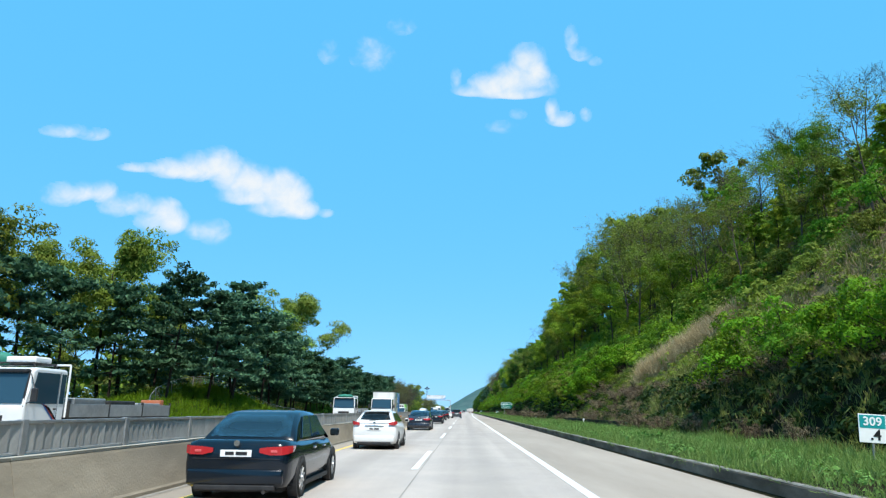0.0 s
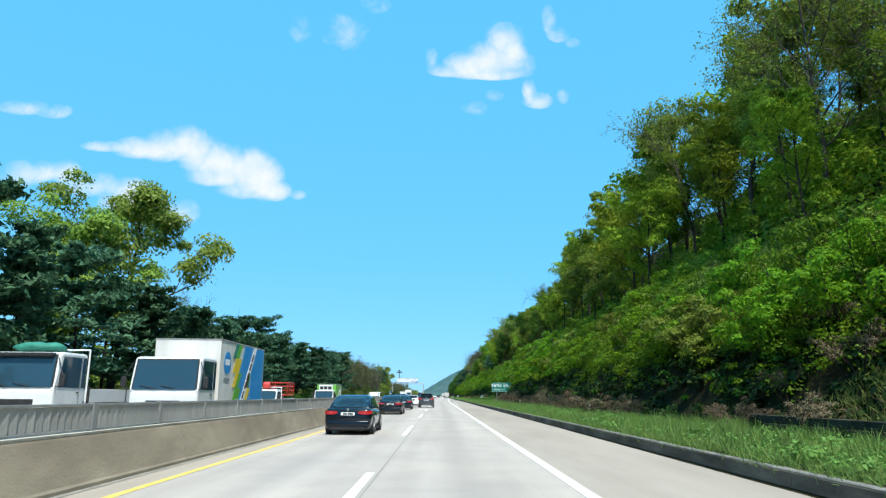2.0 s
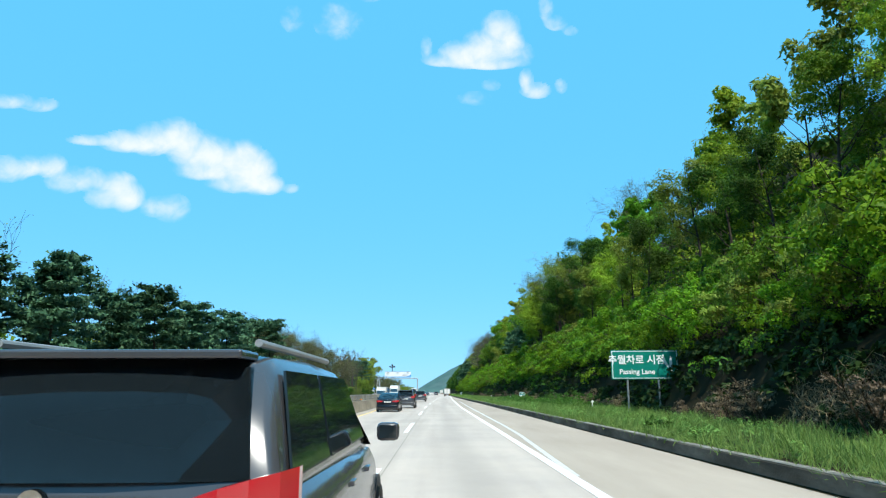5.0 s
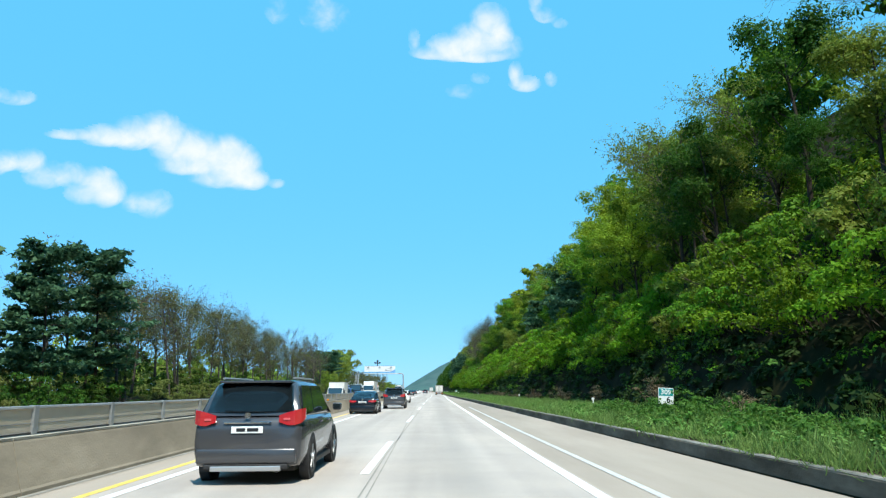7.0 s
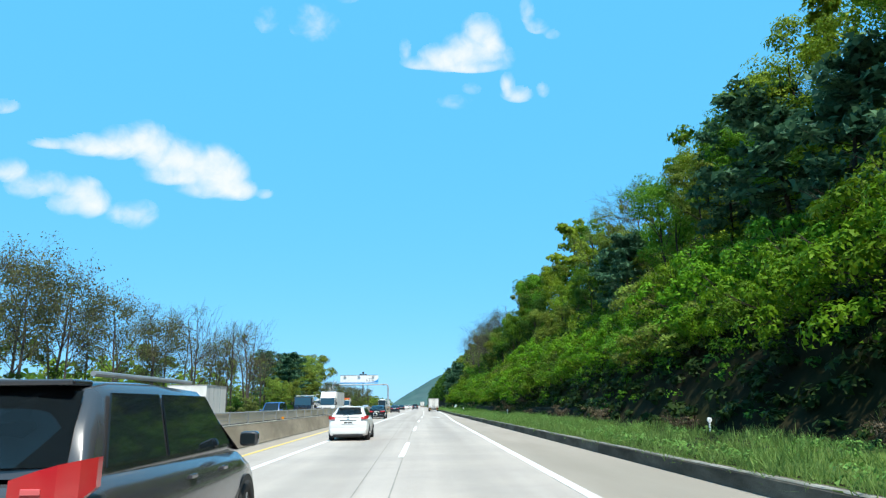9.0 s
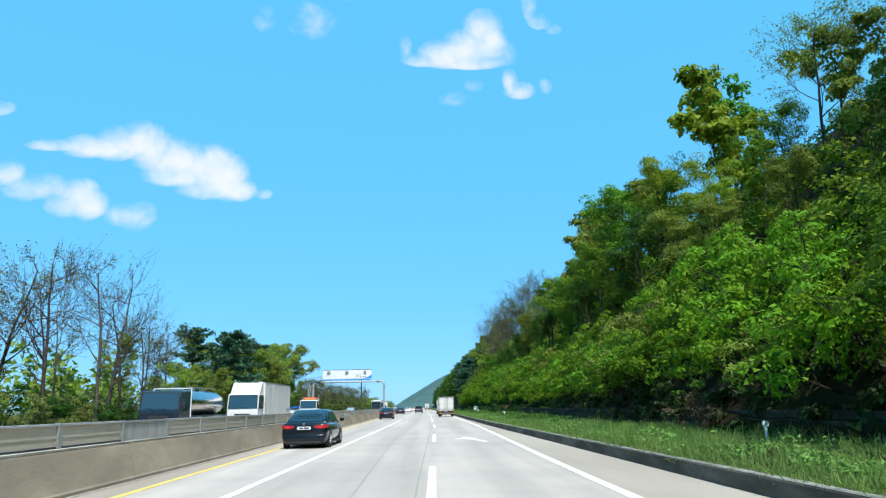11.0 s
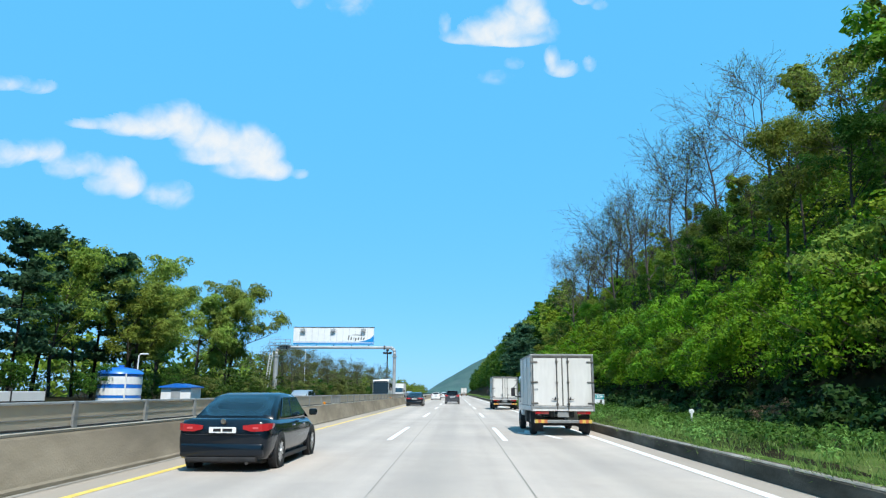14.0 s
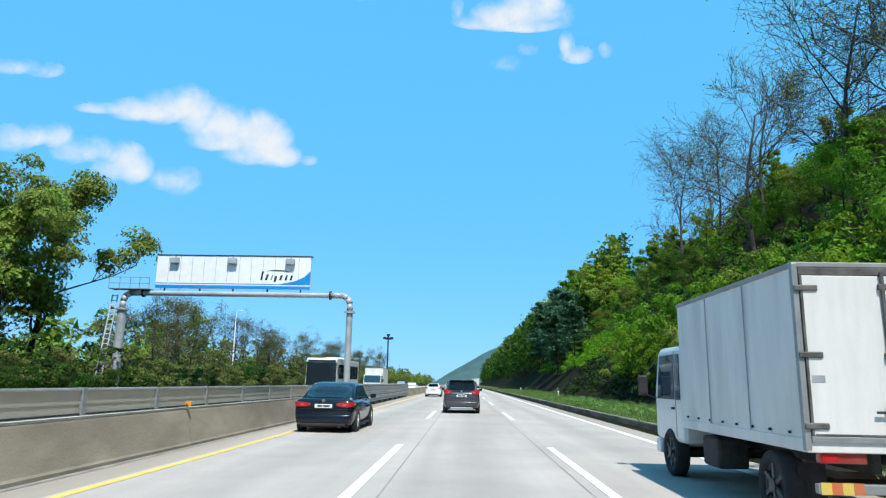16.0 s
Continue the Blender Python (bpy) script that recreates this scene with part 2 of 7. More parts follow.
M_GALV = noisy("galvanised steel", (0.255, 0.264, 0.264), (0.357, 0.365, 0.365), 3, 0.5, 0.1, 40, metal=0.55, vary=0.08)
M_SLAT = noisy("dull grey slat paint", (0.25, 0.252, 0.245), (0.34, 0.342, 0.33), 2, 0.6, 0.1, 40, metal=0.2, vary=0.12)
M_MESH = screen_mesh()
M_WIRE = screen_mesh("thin wire netting", 0.80, 0.92)
# soil colours pushed near black to carry the shade under trees and shrubs
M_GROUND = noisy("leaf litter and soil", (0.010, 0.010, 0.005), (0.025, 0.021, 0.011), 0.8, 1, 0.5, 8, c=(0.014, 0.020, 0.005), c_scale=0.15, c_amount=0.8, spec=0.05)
def dry_bank(m):
    """Paler dry earth over the open bank at the start of the cutting."""
    n, l = m.node_tree.nodes, m.node_tree.links
    p = n["Principled BSDF"]
    old = p.inputs["Base Color"].links[0].from_socket
    co = n.new("ShaderNodeTexCoord")
    sep = n.new("ShaderNodeSeparateXYZ")
    l.new(co.outputs["Object"], sep.inputs[0])
    t = n.new("ShaderNodeTexNoise")
    t.inputs["Scale"].default_value, t.inputs["Detail"].default_value = 0.35, 6
    l.new(co.outputs["Object"], t.inputs["Vector"])
    wave = n.new("ShaderNodeMath")
    wave.operation = "MULTIPLY_ADD"
    wave.inputs[1].default_value = 30.0
    l.new(t.outputs["Fac"], wave.inputs[0])
    l.new(sep.outputs["Y"], wave.inputs[2])
    along = n.new("ShaderNodeMapRange")
    along.inputs[1].default_value, along.inputs[2].default_value = 90.0, 76.0
    l.new(wave.outputs[0], along.inputs[0])
    side = n.new("ShaderNodeMapRange")
    side.inputs[1].default_value, side.inputs[2].default_value = 13.0, 15.5
    l.new(sep.outputs["X"], side.inputs[0])
    fac = n.new("ShaderNodeMath")
    fac.operation = "MULTIPLY"
    l.new(along.outputs[0], fac.inputs[0])
    l.new(side.outputs[0], fac.inputs[1])
    soil = n.new("ShaderNodeValToRGB")
    soil.color_ramp.elements[0].position, soil.color_ramp.elements[1].position = 0.35, 0.65
    soil.color_ramp.elements[0].color, soil.color_ramp.elements[1].color = (0.050, 0.055, 0.018, 1), (0.13, 0.110, 0.055, 1)
    l.new(t.outputs["Fac"], soil.inputs[0])
    mx = n.new("ShaderNodeMixRGB")
    l.new(fac.outputs[0], mx.inputs[0])
    l.new(old, mx.inputs[1])
    l.new(soil.outputs[0], mx.inputs[2])
    l.new(mx.outputs[0], p.inputs["Base Color"])


dry_bank(M_GROUND)
M_VERGE = noisy("grassy soil", (0.053, 0.098, 0.019), (0.098, 0.143, 0.034), 1.2, 1, 0.5, 15, c=(0.068, 0.056, 0.030), c_scale=0.3, c_amount=0.5, spec=0.05)
# woodland green shifted towards blue to paint in the haze of distance
M_HAZE_HILL = noisy("distant wooded hill", (0.040, 0.085, 0.085), (0.062, 0.120, 0.110), 0.06, 1, 0.8, 0.2, c=(0.075, 0.115, 0.115), c_scale=0.02, c_amount=0.7, spec=0.05)
M_BARK = noisy("grey-brown bark", (0.024, 0.020, 0.016), (0.060, 0.050, 0.040), 4, 0.95, 0.6, 25, stretch=(1, 1, 0.2), vary=0.2, spec=0.05)
M_TWIG = noisy("bare twigs", (0.058, 0.049, 0.043), (0.102, 0.087, 0.075), 4, 0.95, 0.3, 25, vary=0.2, spec=0.05)
M_PBARK = noisy("dark pine bark", (0.022, 0.018, 0.015), (0.06, 0.045, 0.035), 5, 0.95, 0.6, 25, vary=0.2, spec=0.05)
M_LEAF = [
    leaf("fresh oak leaves", (0.155, 0.235, 0.012), (0.270, 0.360, 0.030), 0.36),
    leaf("mid green leaves", (0.068, 0.160, 0.009), (0.142, 0.250, 0.018), 0.36),
    leaf("olive spring leaves", (0.125, 0.180, 0.020), (0.230, 0.280, 0.046), 0.36),
    # green lowered so undergrowth between the trunks carries shade in its colour
    leaf("dark green leaves", (0.022, 0.064, 0.007), (0.064, 0.128, 0.015), 0.4),
]
M_PALELEAF = leaf("pale young leaves", (0.16, 0.235, 0.035), (0.29, 0.37, 0.075), 0.4)
M_SHRUB = leaf("bright shrub leaves", (0.080, 0.180, 0.006), (0.170, 0.290, 0.014), 0.36)
M_BRUSH = leaf("dry brown brush", (0.12, 0.088, 0.055), (0.25, 0.19, 0.122), 0.25)
M_NEEDLE = leaf("blue-green pine needles", (0.030, 0.082, 0.044), (0.092, 0.182, 0.088), 0.3, 0.25)
M_BUD = leaf("grey-olive buds", (0.095, 0.105, 0.042), (0.175, 0.170, 0.072), 0.4, 0.2)
M_SCRUB = leaf("yellowish scrub leaves", (0.105, 0.135, 0.028), (0.195, 0.220, 0.060), 0.36, 0.2)
M_STEM = noisy("dry brown stems", (0.040, 0.029, 0.020), (0.10, 0.074, 0.052), 4, 0.95, 0.3, 25, vary=0.2, spec=0.05)
M_BANKGRASS = leaf("rough bank grass", (0.12, 0.150, 0.030), (0.27, 0.275, 0.085), 0.4, 0.1)
M_GRASS = leaf("verge grass", (0.105, 0.175, 0.035), (0.235, 0.325, 0.095), 0.4, 0.1)
# leaf colour taken near black to stand for the hollow's deep shade
M_SHADE_IVY = leaf("dark creeping leaves", (0.012, 0.032, 0.006), (0.034, 0.066, 0.014), 0.2, 0.1)
M_HERB = leaf("verge herb leaves", (0.10, 0.19, 0.035), (0.20, 0.32, 0.08), 0.3, 0.1)
M_WEED = leaf("weed leaves", (0.040, 0.112, 0.016), (0.096, 0.192, 0.032), 0.35, 0.2)
M_STRAW = leaf("dry straw grass", (0.34, 0.25, 0.145), (0.56, 0.43, 0.275), 0.35, 0.15)
M_CLOUD = cloud_matter()
M_WHITE = paint("white lacquer", (0.686, 0.686, 0.678), 0.35, 0.4)
M_BOXWHITE = noisy("white box panel", (0.625, 0.605, 0.575), (0.715, 0.695, 0.66), 1.2, 0.45, 0.05, 30, c=(0.40, 0.385, 0.35), c_scale=1.1, c_amount=0.55, stretch=(1.6, 1.6, 0.35))
M_BLACK = paint("black-blue lacquer", (0.003, 0.008, 0.015), 0.18, 0.35, 0.0, 0.015)
M_BLACK.node_tree.nodes["Principled BSDF"].inputs["Specular IOR Level"].default_value = 0.25
M_TAILPALE = paint("pale red lamp inset", (0.62, 0.10, 0.11), 0.15, 0.8)
M_GREY = paint("dark grey lacquer", (0.055, 0.057, 0.064), 0.25, 0.5, 0.2, 0.04)
M_SILVER = paint("silver lacquer", (0.45, 0.46, 0.47), 0.28, 0.8, 0.6, 0.08)
M_BLUE = paint("blue lacquer", (0.02, 0.09, 0.30), 0.3, 0.7)
M_NAVY = paint("navy lacquer", (0.008, 0.016, 0.032), 0.25, 0.5, 0.0, 0.03)
M_GREEN = paint("bright green panel", (0.12, 0.42, 0.035), 0.4, 0.3)
M_RED = paint("red machine paint", (0.55, 0.035, 0.02), 0.4, 0.4)
M_GLASS = glassy("dark tinted glass")
M_BLUEGLASS = glassy("blue-tinted glass", (0.02, 0.05, 0.075), spec=0.7)
M_TYRE = noisy("tyre rubber", (0.012, 0.012, 0.012), (0.03, 0.03, 0.03), 6, 0.85, 0.3, 60)
M_ALLOY = noisy("alloy wheel", (0.45, 0.46, 0.47), (0.55, 0.56, 0.57), 5, 0.35, 0.05, 60, metal=0.8)
M_RIM = noisy("grimy steel wheel", (0.05, 0.05, 0.05), (0.14, 0.135, 0.13), 5, 0.6, 0.1, 60, metal=0.3)
M_FRAME = noisy("grimy dark frame steel", (0.06, 0.057, 0.052), (0.15, 0.143, 0.13), 4, 0.6, 0.2, 40, metal=0.2)
M_TRIM = noisy("black plastic trim", (0.012, 0.012, 0.013), (0.03, 0.03, 0.032), 6, 0.6, 0.2, 60)
M_CHASSIS = noisy("grimy chassis steel", (0.012, 0.012, 0.012), (0.045, 0.042, 0.038), 4, 0.7, 0.3, 30)
M_TAIL = paint("red lamp lens", (0.42, 0.010, 0.018), 0.12, 0.8)
M_LENS = paint("clear lamp lens", (0.75, 0.76, 0.78), 0.08, 1.0)
M_AMBER = paint("amber lens", (0.75, 0.28, 0.02), 0.2, 0.8)
M_TAILDULL = paint("dusty red lamp lens", (0.26, 0.014, 0.014), 0.3, 0.5, 0.0, 0.35)
M_AMBERDULL = paint("dusty orange reflector", (0.50, 0.13, 0.04), 0.4, 0.3, 0.0, 0.3)
M_PALE = paint("dusty yellow reflector", (0.62, 0.44, 0.08), 0.4, 0.3, 0.0, 0.3)
M_PLATE = noisy("white number plate", (0.72, 0.72, 0.70), (0.80, 0.80, 0.78), 8, 0.4, 0.05, 60)
M_INK = noisy("black lettering", (0.01, 0.01, 0.012), (0.02, 0.02, 0.022), 8, 0.5, 0.05, 60)
M_CHROME = noisy("chrome", (0.6, 0.61, 0.62), (0.7, 0.71, 0.72), 8, 0.15, 0.02, 60, metal=1.0)
M_STEEL = noisy("grey painted steel", (0.306, 0.323, 0.332), (0.408, 0.425, 0.433), 1.5, 0.5, 0.1, 40, metal=0.2)
M_LADDER = noisy("bright galvanised ladder steel", (0.55, 0.56, 0.56), (0.68, 0.69, 0.69), 3, 0.5, 0.1, 40, metal=0.1)
M_SIGNW = noisy("white sign sheet", (0.74, 0.75, 0.75), (0.82, 0.82, 0.82), 2, 0.4, 0.03, 40)
M_SIGNGREEN = noisy("green sign sheet", (0.0, 0.16, 0.12), (0.005, 0.20, 0.15), 2, 0.4, 0.03, 40)
M_SIGNTEAL = noisy("teal sign sheet", (0.01, 0.26, 0.27), (0.015, 0.30, 0.31), 2, 0.4, 0.03, 40)
M_SIGNBLUE = noisy("blue sign sheet", (0.01, 0.22, 0.55), (0.02, 0.26, 0.60), 2, 0.4, 0.03, 40)
M_YEL = noisy("yellow sheet", (0.70, 0.50, 0.03), (0.78, 0.58, 0.06), 2, 0.4, 0.03, 40)
M_TANKBLUE = paint("blue tank paint", (0.01, 0.16, 0.62), 0.35, 0.5)
M_TARP = noisy("green tarpaulin", (0.02, 0.16, 0.11), (0.04, 0.24, 0.17), 4, 0.7, 0.6, 12)
M_STAINLESS = noisy("polished tank steel", (0.5, 0.46, 0.42), (0.6, 0.57, 0.54), 3, 0.22, 0.03, 40, metal=1.0)

# ---- helpers for building ----
def part(name, bm, mat, parent=None, label="", smooth=False, at=None):
    """Links a bmesh as one mesh object, under a thing or a part of it."""
    me = bpy.data.meshes.new(name)
    bmesh.ops.recalc_face_normals(bm, faces=bm.faces)
    bm.to_mesh(me)
    bm.free()
    me.materials.append(mat)
    if smooth:
        me.shade_smooth()
    ob = new(name, me)
    if parent:
        ob.parent = parent
    if at is not None:
        ob.matrix_basis = at
    if label:
        ob["label"] = label
    return ob


def sheet(name, verts, faces, mat, parent=None, smooth=False, label=""):
    me = bpy.data.meshes.new(name)
    me.from_pydata([tuple(map(float, v)) for v in verts], [], [tuple(map(int, f)) for f in faces])
    me.materials.append(mat)
    if smooth:
        me.shade_smooth()
    ob = new(name, me)
    if parent:
        ob.parent = parent
    if label:
        ob["label"] = label
    return ob


def twin(ob, parent, at, name=None):
    """Another object on the same mesh, under parent."""
    o = new(name or ob.name.split(".")[0], ob.data)
    o.parent = parent
    o.matrix_basis = at
    return o


def thing(name, label, category, group="", kind="", at=None):
    e = new(name)
    e.empty_display_size = 0.3
    if at is not None:
        e.matrix_basis = at
    return tagged(e, label, category, group, kind)


def box(bm, x0, x1, y0, y1, z0, z1, bevel=0.0, seg=2):
    r = bmesh.ops.create_cube(bm, size=1, matrix=Matrix.LocRotScale(((x0 + x1) / 2, (y0 + y1) / 2, (z0 + z1) / 2), None, (abs(x1 - x0), abs(y1 - y0), abs(z1 - z0))))
    if bevel:
        es = {e for v in r["verts"] for e in v.link_edges}
        bmesh.ops.bevel(bm, geom=list(es), offset=bevel, segments=seg, affect="EDGES", profile=0.5)
    return bm


def boxed(x0, x1, y0, y1, z0, z1, bevel=0.0, seg=2):
    return box(bmesh.new(), x0, x1, y0, y1, z0, z1, bevel, seg)


def rod(bm, a, b, r0, r1=None, sides=8):
    a, b = Vector(a), Vector(b)
    d = b - a
    m = Matrix.Translation((a + b) / 2) @ d.to_track_quat("Z", "Y").to_matrix().to_4x4()
    bmesh.ops.create_cone(bm, cap_ends=True, segments=sides, radius1=r0, radius2=r0 if r1 is None else r1, depth=d.length, matrix=m)
    return bm


def rods(*spans, sides=8):
    bm = bmesh.new()
    for a, b, r in spans:
        rod(bm, a, b, r, sides=sides)
    return bm


def prism(points, axis, lo, hi, bevel=0.0):
    """A polygon drawn in the plane across axis, drawn out from lo to hi along it."""
    bm = bmesh.new()
    k = "xyz".index(axis)
    def put(p, h):
        q = list(p)
        q.insert(k, h)
        return bm.verts.new(q)
    a, b = [put(p, lo) for p in points], [put(p, hi) for p in points]
    bm.faces.new(a)
    bm.faces.new(b[::-1])
    for i in range(len(a)):
        j = (i + 1) % len(a)
        bm.faces.new((a[i], a[j], b[j], b[i]))
    if bevel:
        bmesh.ops.bevel(bm, geom=list(bm.edges), offset=bevel, segments=2, affect="EDGES", profile=0.5)
    return bm


def table(y, rows):
    return float(np.interp(y, [r[0] for r in rows], [r[1] for r in rows]))


def lettering(text, size, m, mat, parent, name="lettering", bold=0.0):
    cu = bpy.data.curves.new("text", "FONT")
    cu.body, cu.size, cu.align_x, cu.align_y, cu.extrude, cu.offset, cu.resolution_u = text, size, "CENTER", "CENTER", 0.004, bold, 3
    tmp = new("text", cu)
    me = bpy.data.meshes.new_from_object(tmp.evaluated_get(bpy.context.evaluated_depsgraph_get()))
    bpy.data.objects.remove(tmp)
    me.materials.clear()
    me.materials.append(mat)
    ob = new(name, me)
    ob.parent, ob.matrix_basis = parent, m
    return ob


# ---- plan: road edges, along the drive ----
Y0, Y1 = -70.0, 900.0
WALL = [(-80, -5.5), (130, -5.5), (210, -6.2), (260, -6.4), (900, -6.4)]
YELLOW = [(-80, -4.7), (120, -4.7), (210, -5.25), (300, -5.45), (400, -5.55), (440, -5.35), (900, -5.35)]
FIRST = [(192, -4.85), (240, -4.3), (305, -3.4), (345, -2.7), (390, -2.12), (430, -1.82), (900, -1.82)]
MIDDLE = [(-80, -1.27), (205, -1.22), (250, -0.6), (305, 0.2), (345, 1.09), (395, 1.62), (430, 1.83), (900, 1.83)]
RIGHT = [(-80, 2.36), (205, 2.4), (260, 3.0), (310, 3.55), (350, 4.5), (400, 4.85), (440, 4.95), (900, 4.95)]
KERB = [(-80, 5.85), (215, 5.8), (310, 5.5), (350, 5.25), (400, 5.55), (440, 5.9), (900, 5.95)]
OPPOSITE = -19.5
SLOPE_FOOT = 11.2


CUT = [(-80, 1.2), (30, 1.2), (46, 0.0), (70, 0.0), (88, 1.3), (290, 1.2), (320, 0.6), (480, 0.6), (520, 0.0)]


def foot_shift(y):
    """How far the foot of the cutting wanders from its mean line."""
    return 0.8 * math.sin(y * 0.037) + 0.5 * math.sin(y * 0.11)


def ground_z(x, y):
    """Height of the land: flat beside the road, a steep wooded cutting to the right, a small mound to the left."""
    z = 0.0
    if x > 5.5:
        z = 0.28 + 0.02 * (x - 5.5)
    s = x - SLOPE_FOOT - foot_shift(y)
    if s > 0:
        z += 0.92 * s if s < 30 else 27.6 + 0.25 * (s - 30)
        z += min(s, 8) * 0.09 * math.sin(y * 0.21 + x * 0.3)
        z += table(y, CUT) * min(s / 1.4, 1.0) * max(0.0, 1 - s / 30)
    if x < -20:
        z += 3.3 * math.exp(-((x + 28) / 5.5) ** 2 - ((y - 74) / 15) ** 2)
        z += min(-20 - x, 12) * 0.05 * (1 + math.sin(y * 0.05))
    return z


def strip(name, rows, half, z, mat, y0, y1, step, parent=None, gap=0.0, dash=0.0, label=""):
    """A band of paint along a table of x over y; with dash and gap each stripe is an object of its own under parent."""
    if not dash:
        ys = np.arange(y0, y1 + step, step)
        v, f = [], []
        for y in ys:
            c = table(y, rows)
            v += [(c - half, y, z), (c + half, y, z)]
        f = [(2 * i, 2 * i + 1, 2 * i + 3, 2 * i + 2) for i in range(len(ys) - 1)]
        return sheet(name, v, f, mat, parent, label=label)
    first, y = None, y0
    while y < y1:
        a, b = table(y, rows), table(y + dash, rows)
        at = Matrix.Translation((a, y, 0)) @ pose(0, 0, 0, 0, 0, -math.degrees(math.atan2(b - a, dash)))
        if first is None:
            first = part(name, boxed(-half, half, 0, dash, z - 0.003, z), mat, parent, at=at)
        else:
            twin(first, parent, at)
        y += dash + gap


# ---- ground, one sheet to the horizon ----
xs = [-2500, -900, -400, -200, -120, -80, -60, -48, -40, -36, -33, -30.5, -28, -25.5, -23, -21, -19.6, -6, 5.7, 6.2, 7.5, 9, 10.4, 11.2, 11.7, 12.2, 12.8, 13.5, 14.5, 16, 18, 20, 22.5, 25, 28, 32, 36, 40, 46, 60, 90, 150, 400, 1000, 2500]
ys = [-600, -200] + list(range(-80, 600, 5)) + list(range(600, 1000, 20)) + [1100, 1300, 1600, 2000, 2600, 4000]
gv = [(x, y, (-0.06 if -19.6 < x < 5.8 else ground_z(min(x, 60), y)) if y < 1000 else -0.1) for y in ys for x in xs]
nx = len(xs)
gf = [(j * nx + i, j * nx + i + 1, (j + 1) * nx + i + 1, (j + 1) * nx + i) for j in range(len(ys) - 1) for i in range(nx - 1)]
tagged(sheet("ground", gv, gf, M_GROUND, smooth=True), "brown and green soil of the wooded cutting, darkened as shade", "ground", kind="structure")

# distant hill that closes the view; its haze is only a bluish surface colour
hv, hf = [], []
hx = np.linspace(-60, 640, 60)
hy = np.linspace(1180, 1900, 36)
for y in hy:
    for x in hx:
        u = (x + 42) / 80.0
        crest = 48 * max(u, 0) ** 0.85 if u < 1.0 else 48 + 62 * (1 - math.exp(-(u - 1) * 0.6))
        across = max(0.0, 1 - ((y - 1330) / (150 if y < 1330 else 560)) ** 2)
        n = noise.fractal(Vector((x * 0.012, y * 0.012, 3)), 1.0, 2.0, 4)
        fine = noise.noise(Vector((x * 0.11, y * 0.11, 0)))
        hv.append((x, y, crest * across * (1 + 0.10 * n) + 2.2 * fine * min(u, 1) * across - 1))
hf = [(j * 60 + i, j * 60 + i + 1, (j + 1) * 60 + i + 1, (j + 1) * 60 + i) for j in range(35) for i in range(59)]
tagged(sheet("backdrop_hill", hv, hf, M_HAZE_HILL, smooth=True), "wooded hill far beyond the road, haze painted into its colour", "hill", kind="structure")

# carriageways: lanes, dusty shoulder, the opposite lanes
def ribbon(name, left, right, z, mat, y0=Y0, y1=1250, step=10, label="", category="road"):
    yy = np.arange(y0, y1 + step, step)
    v = [p for y in yy for p in ((left(y), y, z), (right(y), y, z))]
    f = [(2 * i, 2 * i + 1, 2 * i + 3, 2 * i + 2) for i in range(len(yy) - 1)]
    return tagged(sheet(name, v, f, mat), label, category, kind="structure")


def carriageway():
    """The three lanes, with a stored amount of oil smear along the middle of each."""
    v, amount = [], []
    yy = np.arange(Y0, 1260, 10)
    for y in yy:
        a, b = table(y, WALL) + 0.85, table(y, RIGHT) + 0.15
        edges = [table(y, YELLOW)] + ([table(y, FIRST)] if y > 192 else []) + [table(y, MIDDLE), table(y, RIGHT)]
        mids = [(p + q) / 2 for p, q in zip(edges, edges[1:]) if q - p > 2.2]
        for x in np.linspace(a, b, 49):
            v.append((x, y, 0.0))
            amount.append(max(math.exp(-((x - m) / 0.42) ** 2) for m in mids))
    f = [(49 * j + i, 49 * j + i + 1, 49 * j + i + 50, 49 * j + i + 49) for j in range(len(yy) - 1) for i in range(48)]
    ob = sheet("road", v, f, M_ROAD)
    ob.data.attributes.new("oil", "FLOAT", "POINT").data.foreach_set("value", np.array(amount, np.float32))
    return tagged(ob, "pale worn carriageway with darker smears along the lanes", "road", kind="structure")


road = carriageway()
ribbon("road_shoulder", lambda y: table(y, RIGHT) + 0.15, lambda y: table(y, KERB) + 0.05, -0.004, M_SHOULDER, label="dusty beige hard shoulder beside the kerb", category="shoulder")
ribbon("road_margin", lambda y: table(y, WALL) - 0.05, lambda y: table(y, WALL) + 0.85, -0.004, M_SHOULDER, label="dusty strip along the median wall", category="shoulder")
opposite = ribbon("road_opposite", lambda y: OPPOSITE, lambda y: table(y, WALL) - 0.9, 0.0, M_ROAD, label="pale opposite carriageway beyond the median wall")
ribbon("gutter", lambda y: table(y, WALL) - 0.02, lambda y: table(y, WALL) + 0.13, 0.004, M_SEAM, label="dark dirty joint at the wall's foot", category="gutter")

# paint
tagged(strip("line_yellow", YELLOW, 0.08, 0.005, M_YELLOW, Y0, 900, 6), "yellow edge line of the passing lane", "road marking", kind="structure")
tagged(strip("line_right", RIGHT, 0.10, 0.006, M_LINE, Y0, 900, 6), "solid white edge line before the shoulder", "road marking", kind="structure")
tagged(strip("line_first", FIRST, 0.09, 0.006, M_LINE, 192, 376, 6), "solid white line where the passing lane opens", "road marking", kind="structure")
tagged(strip("line_old", [(148, 2.5), (162, 3.0), (215, 3.35), (260, 3.8)], 0.07, 0.004, M_OLDLINE, 148, 250, 6), "worn old white line on the shoulder", "road marking", kind="structure")
tagged(strip("seam_middle", [(y, x + (0.16 if y < 300 else -0.28)) for y, x in MIDDLE], 0.014, 0.004, M_SEAM, Y0, 600, 6), "thin dark joint beside the lane stripes", "joint", kind="structure")
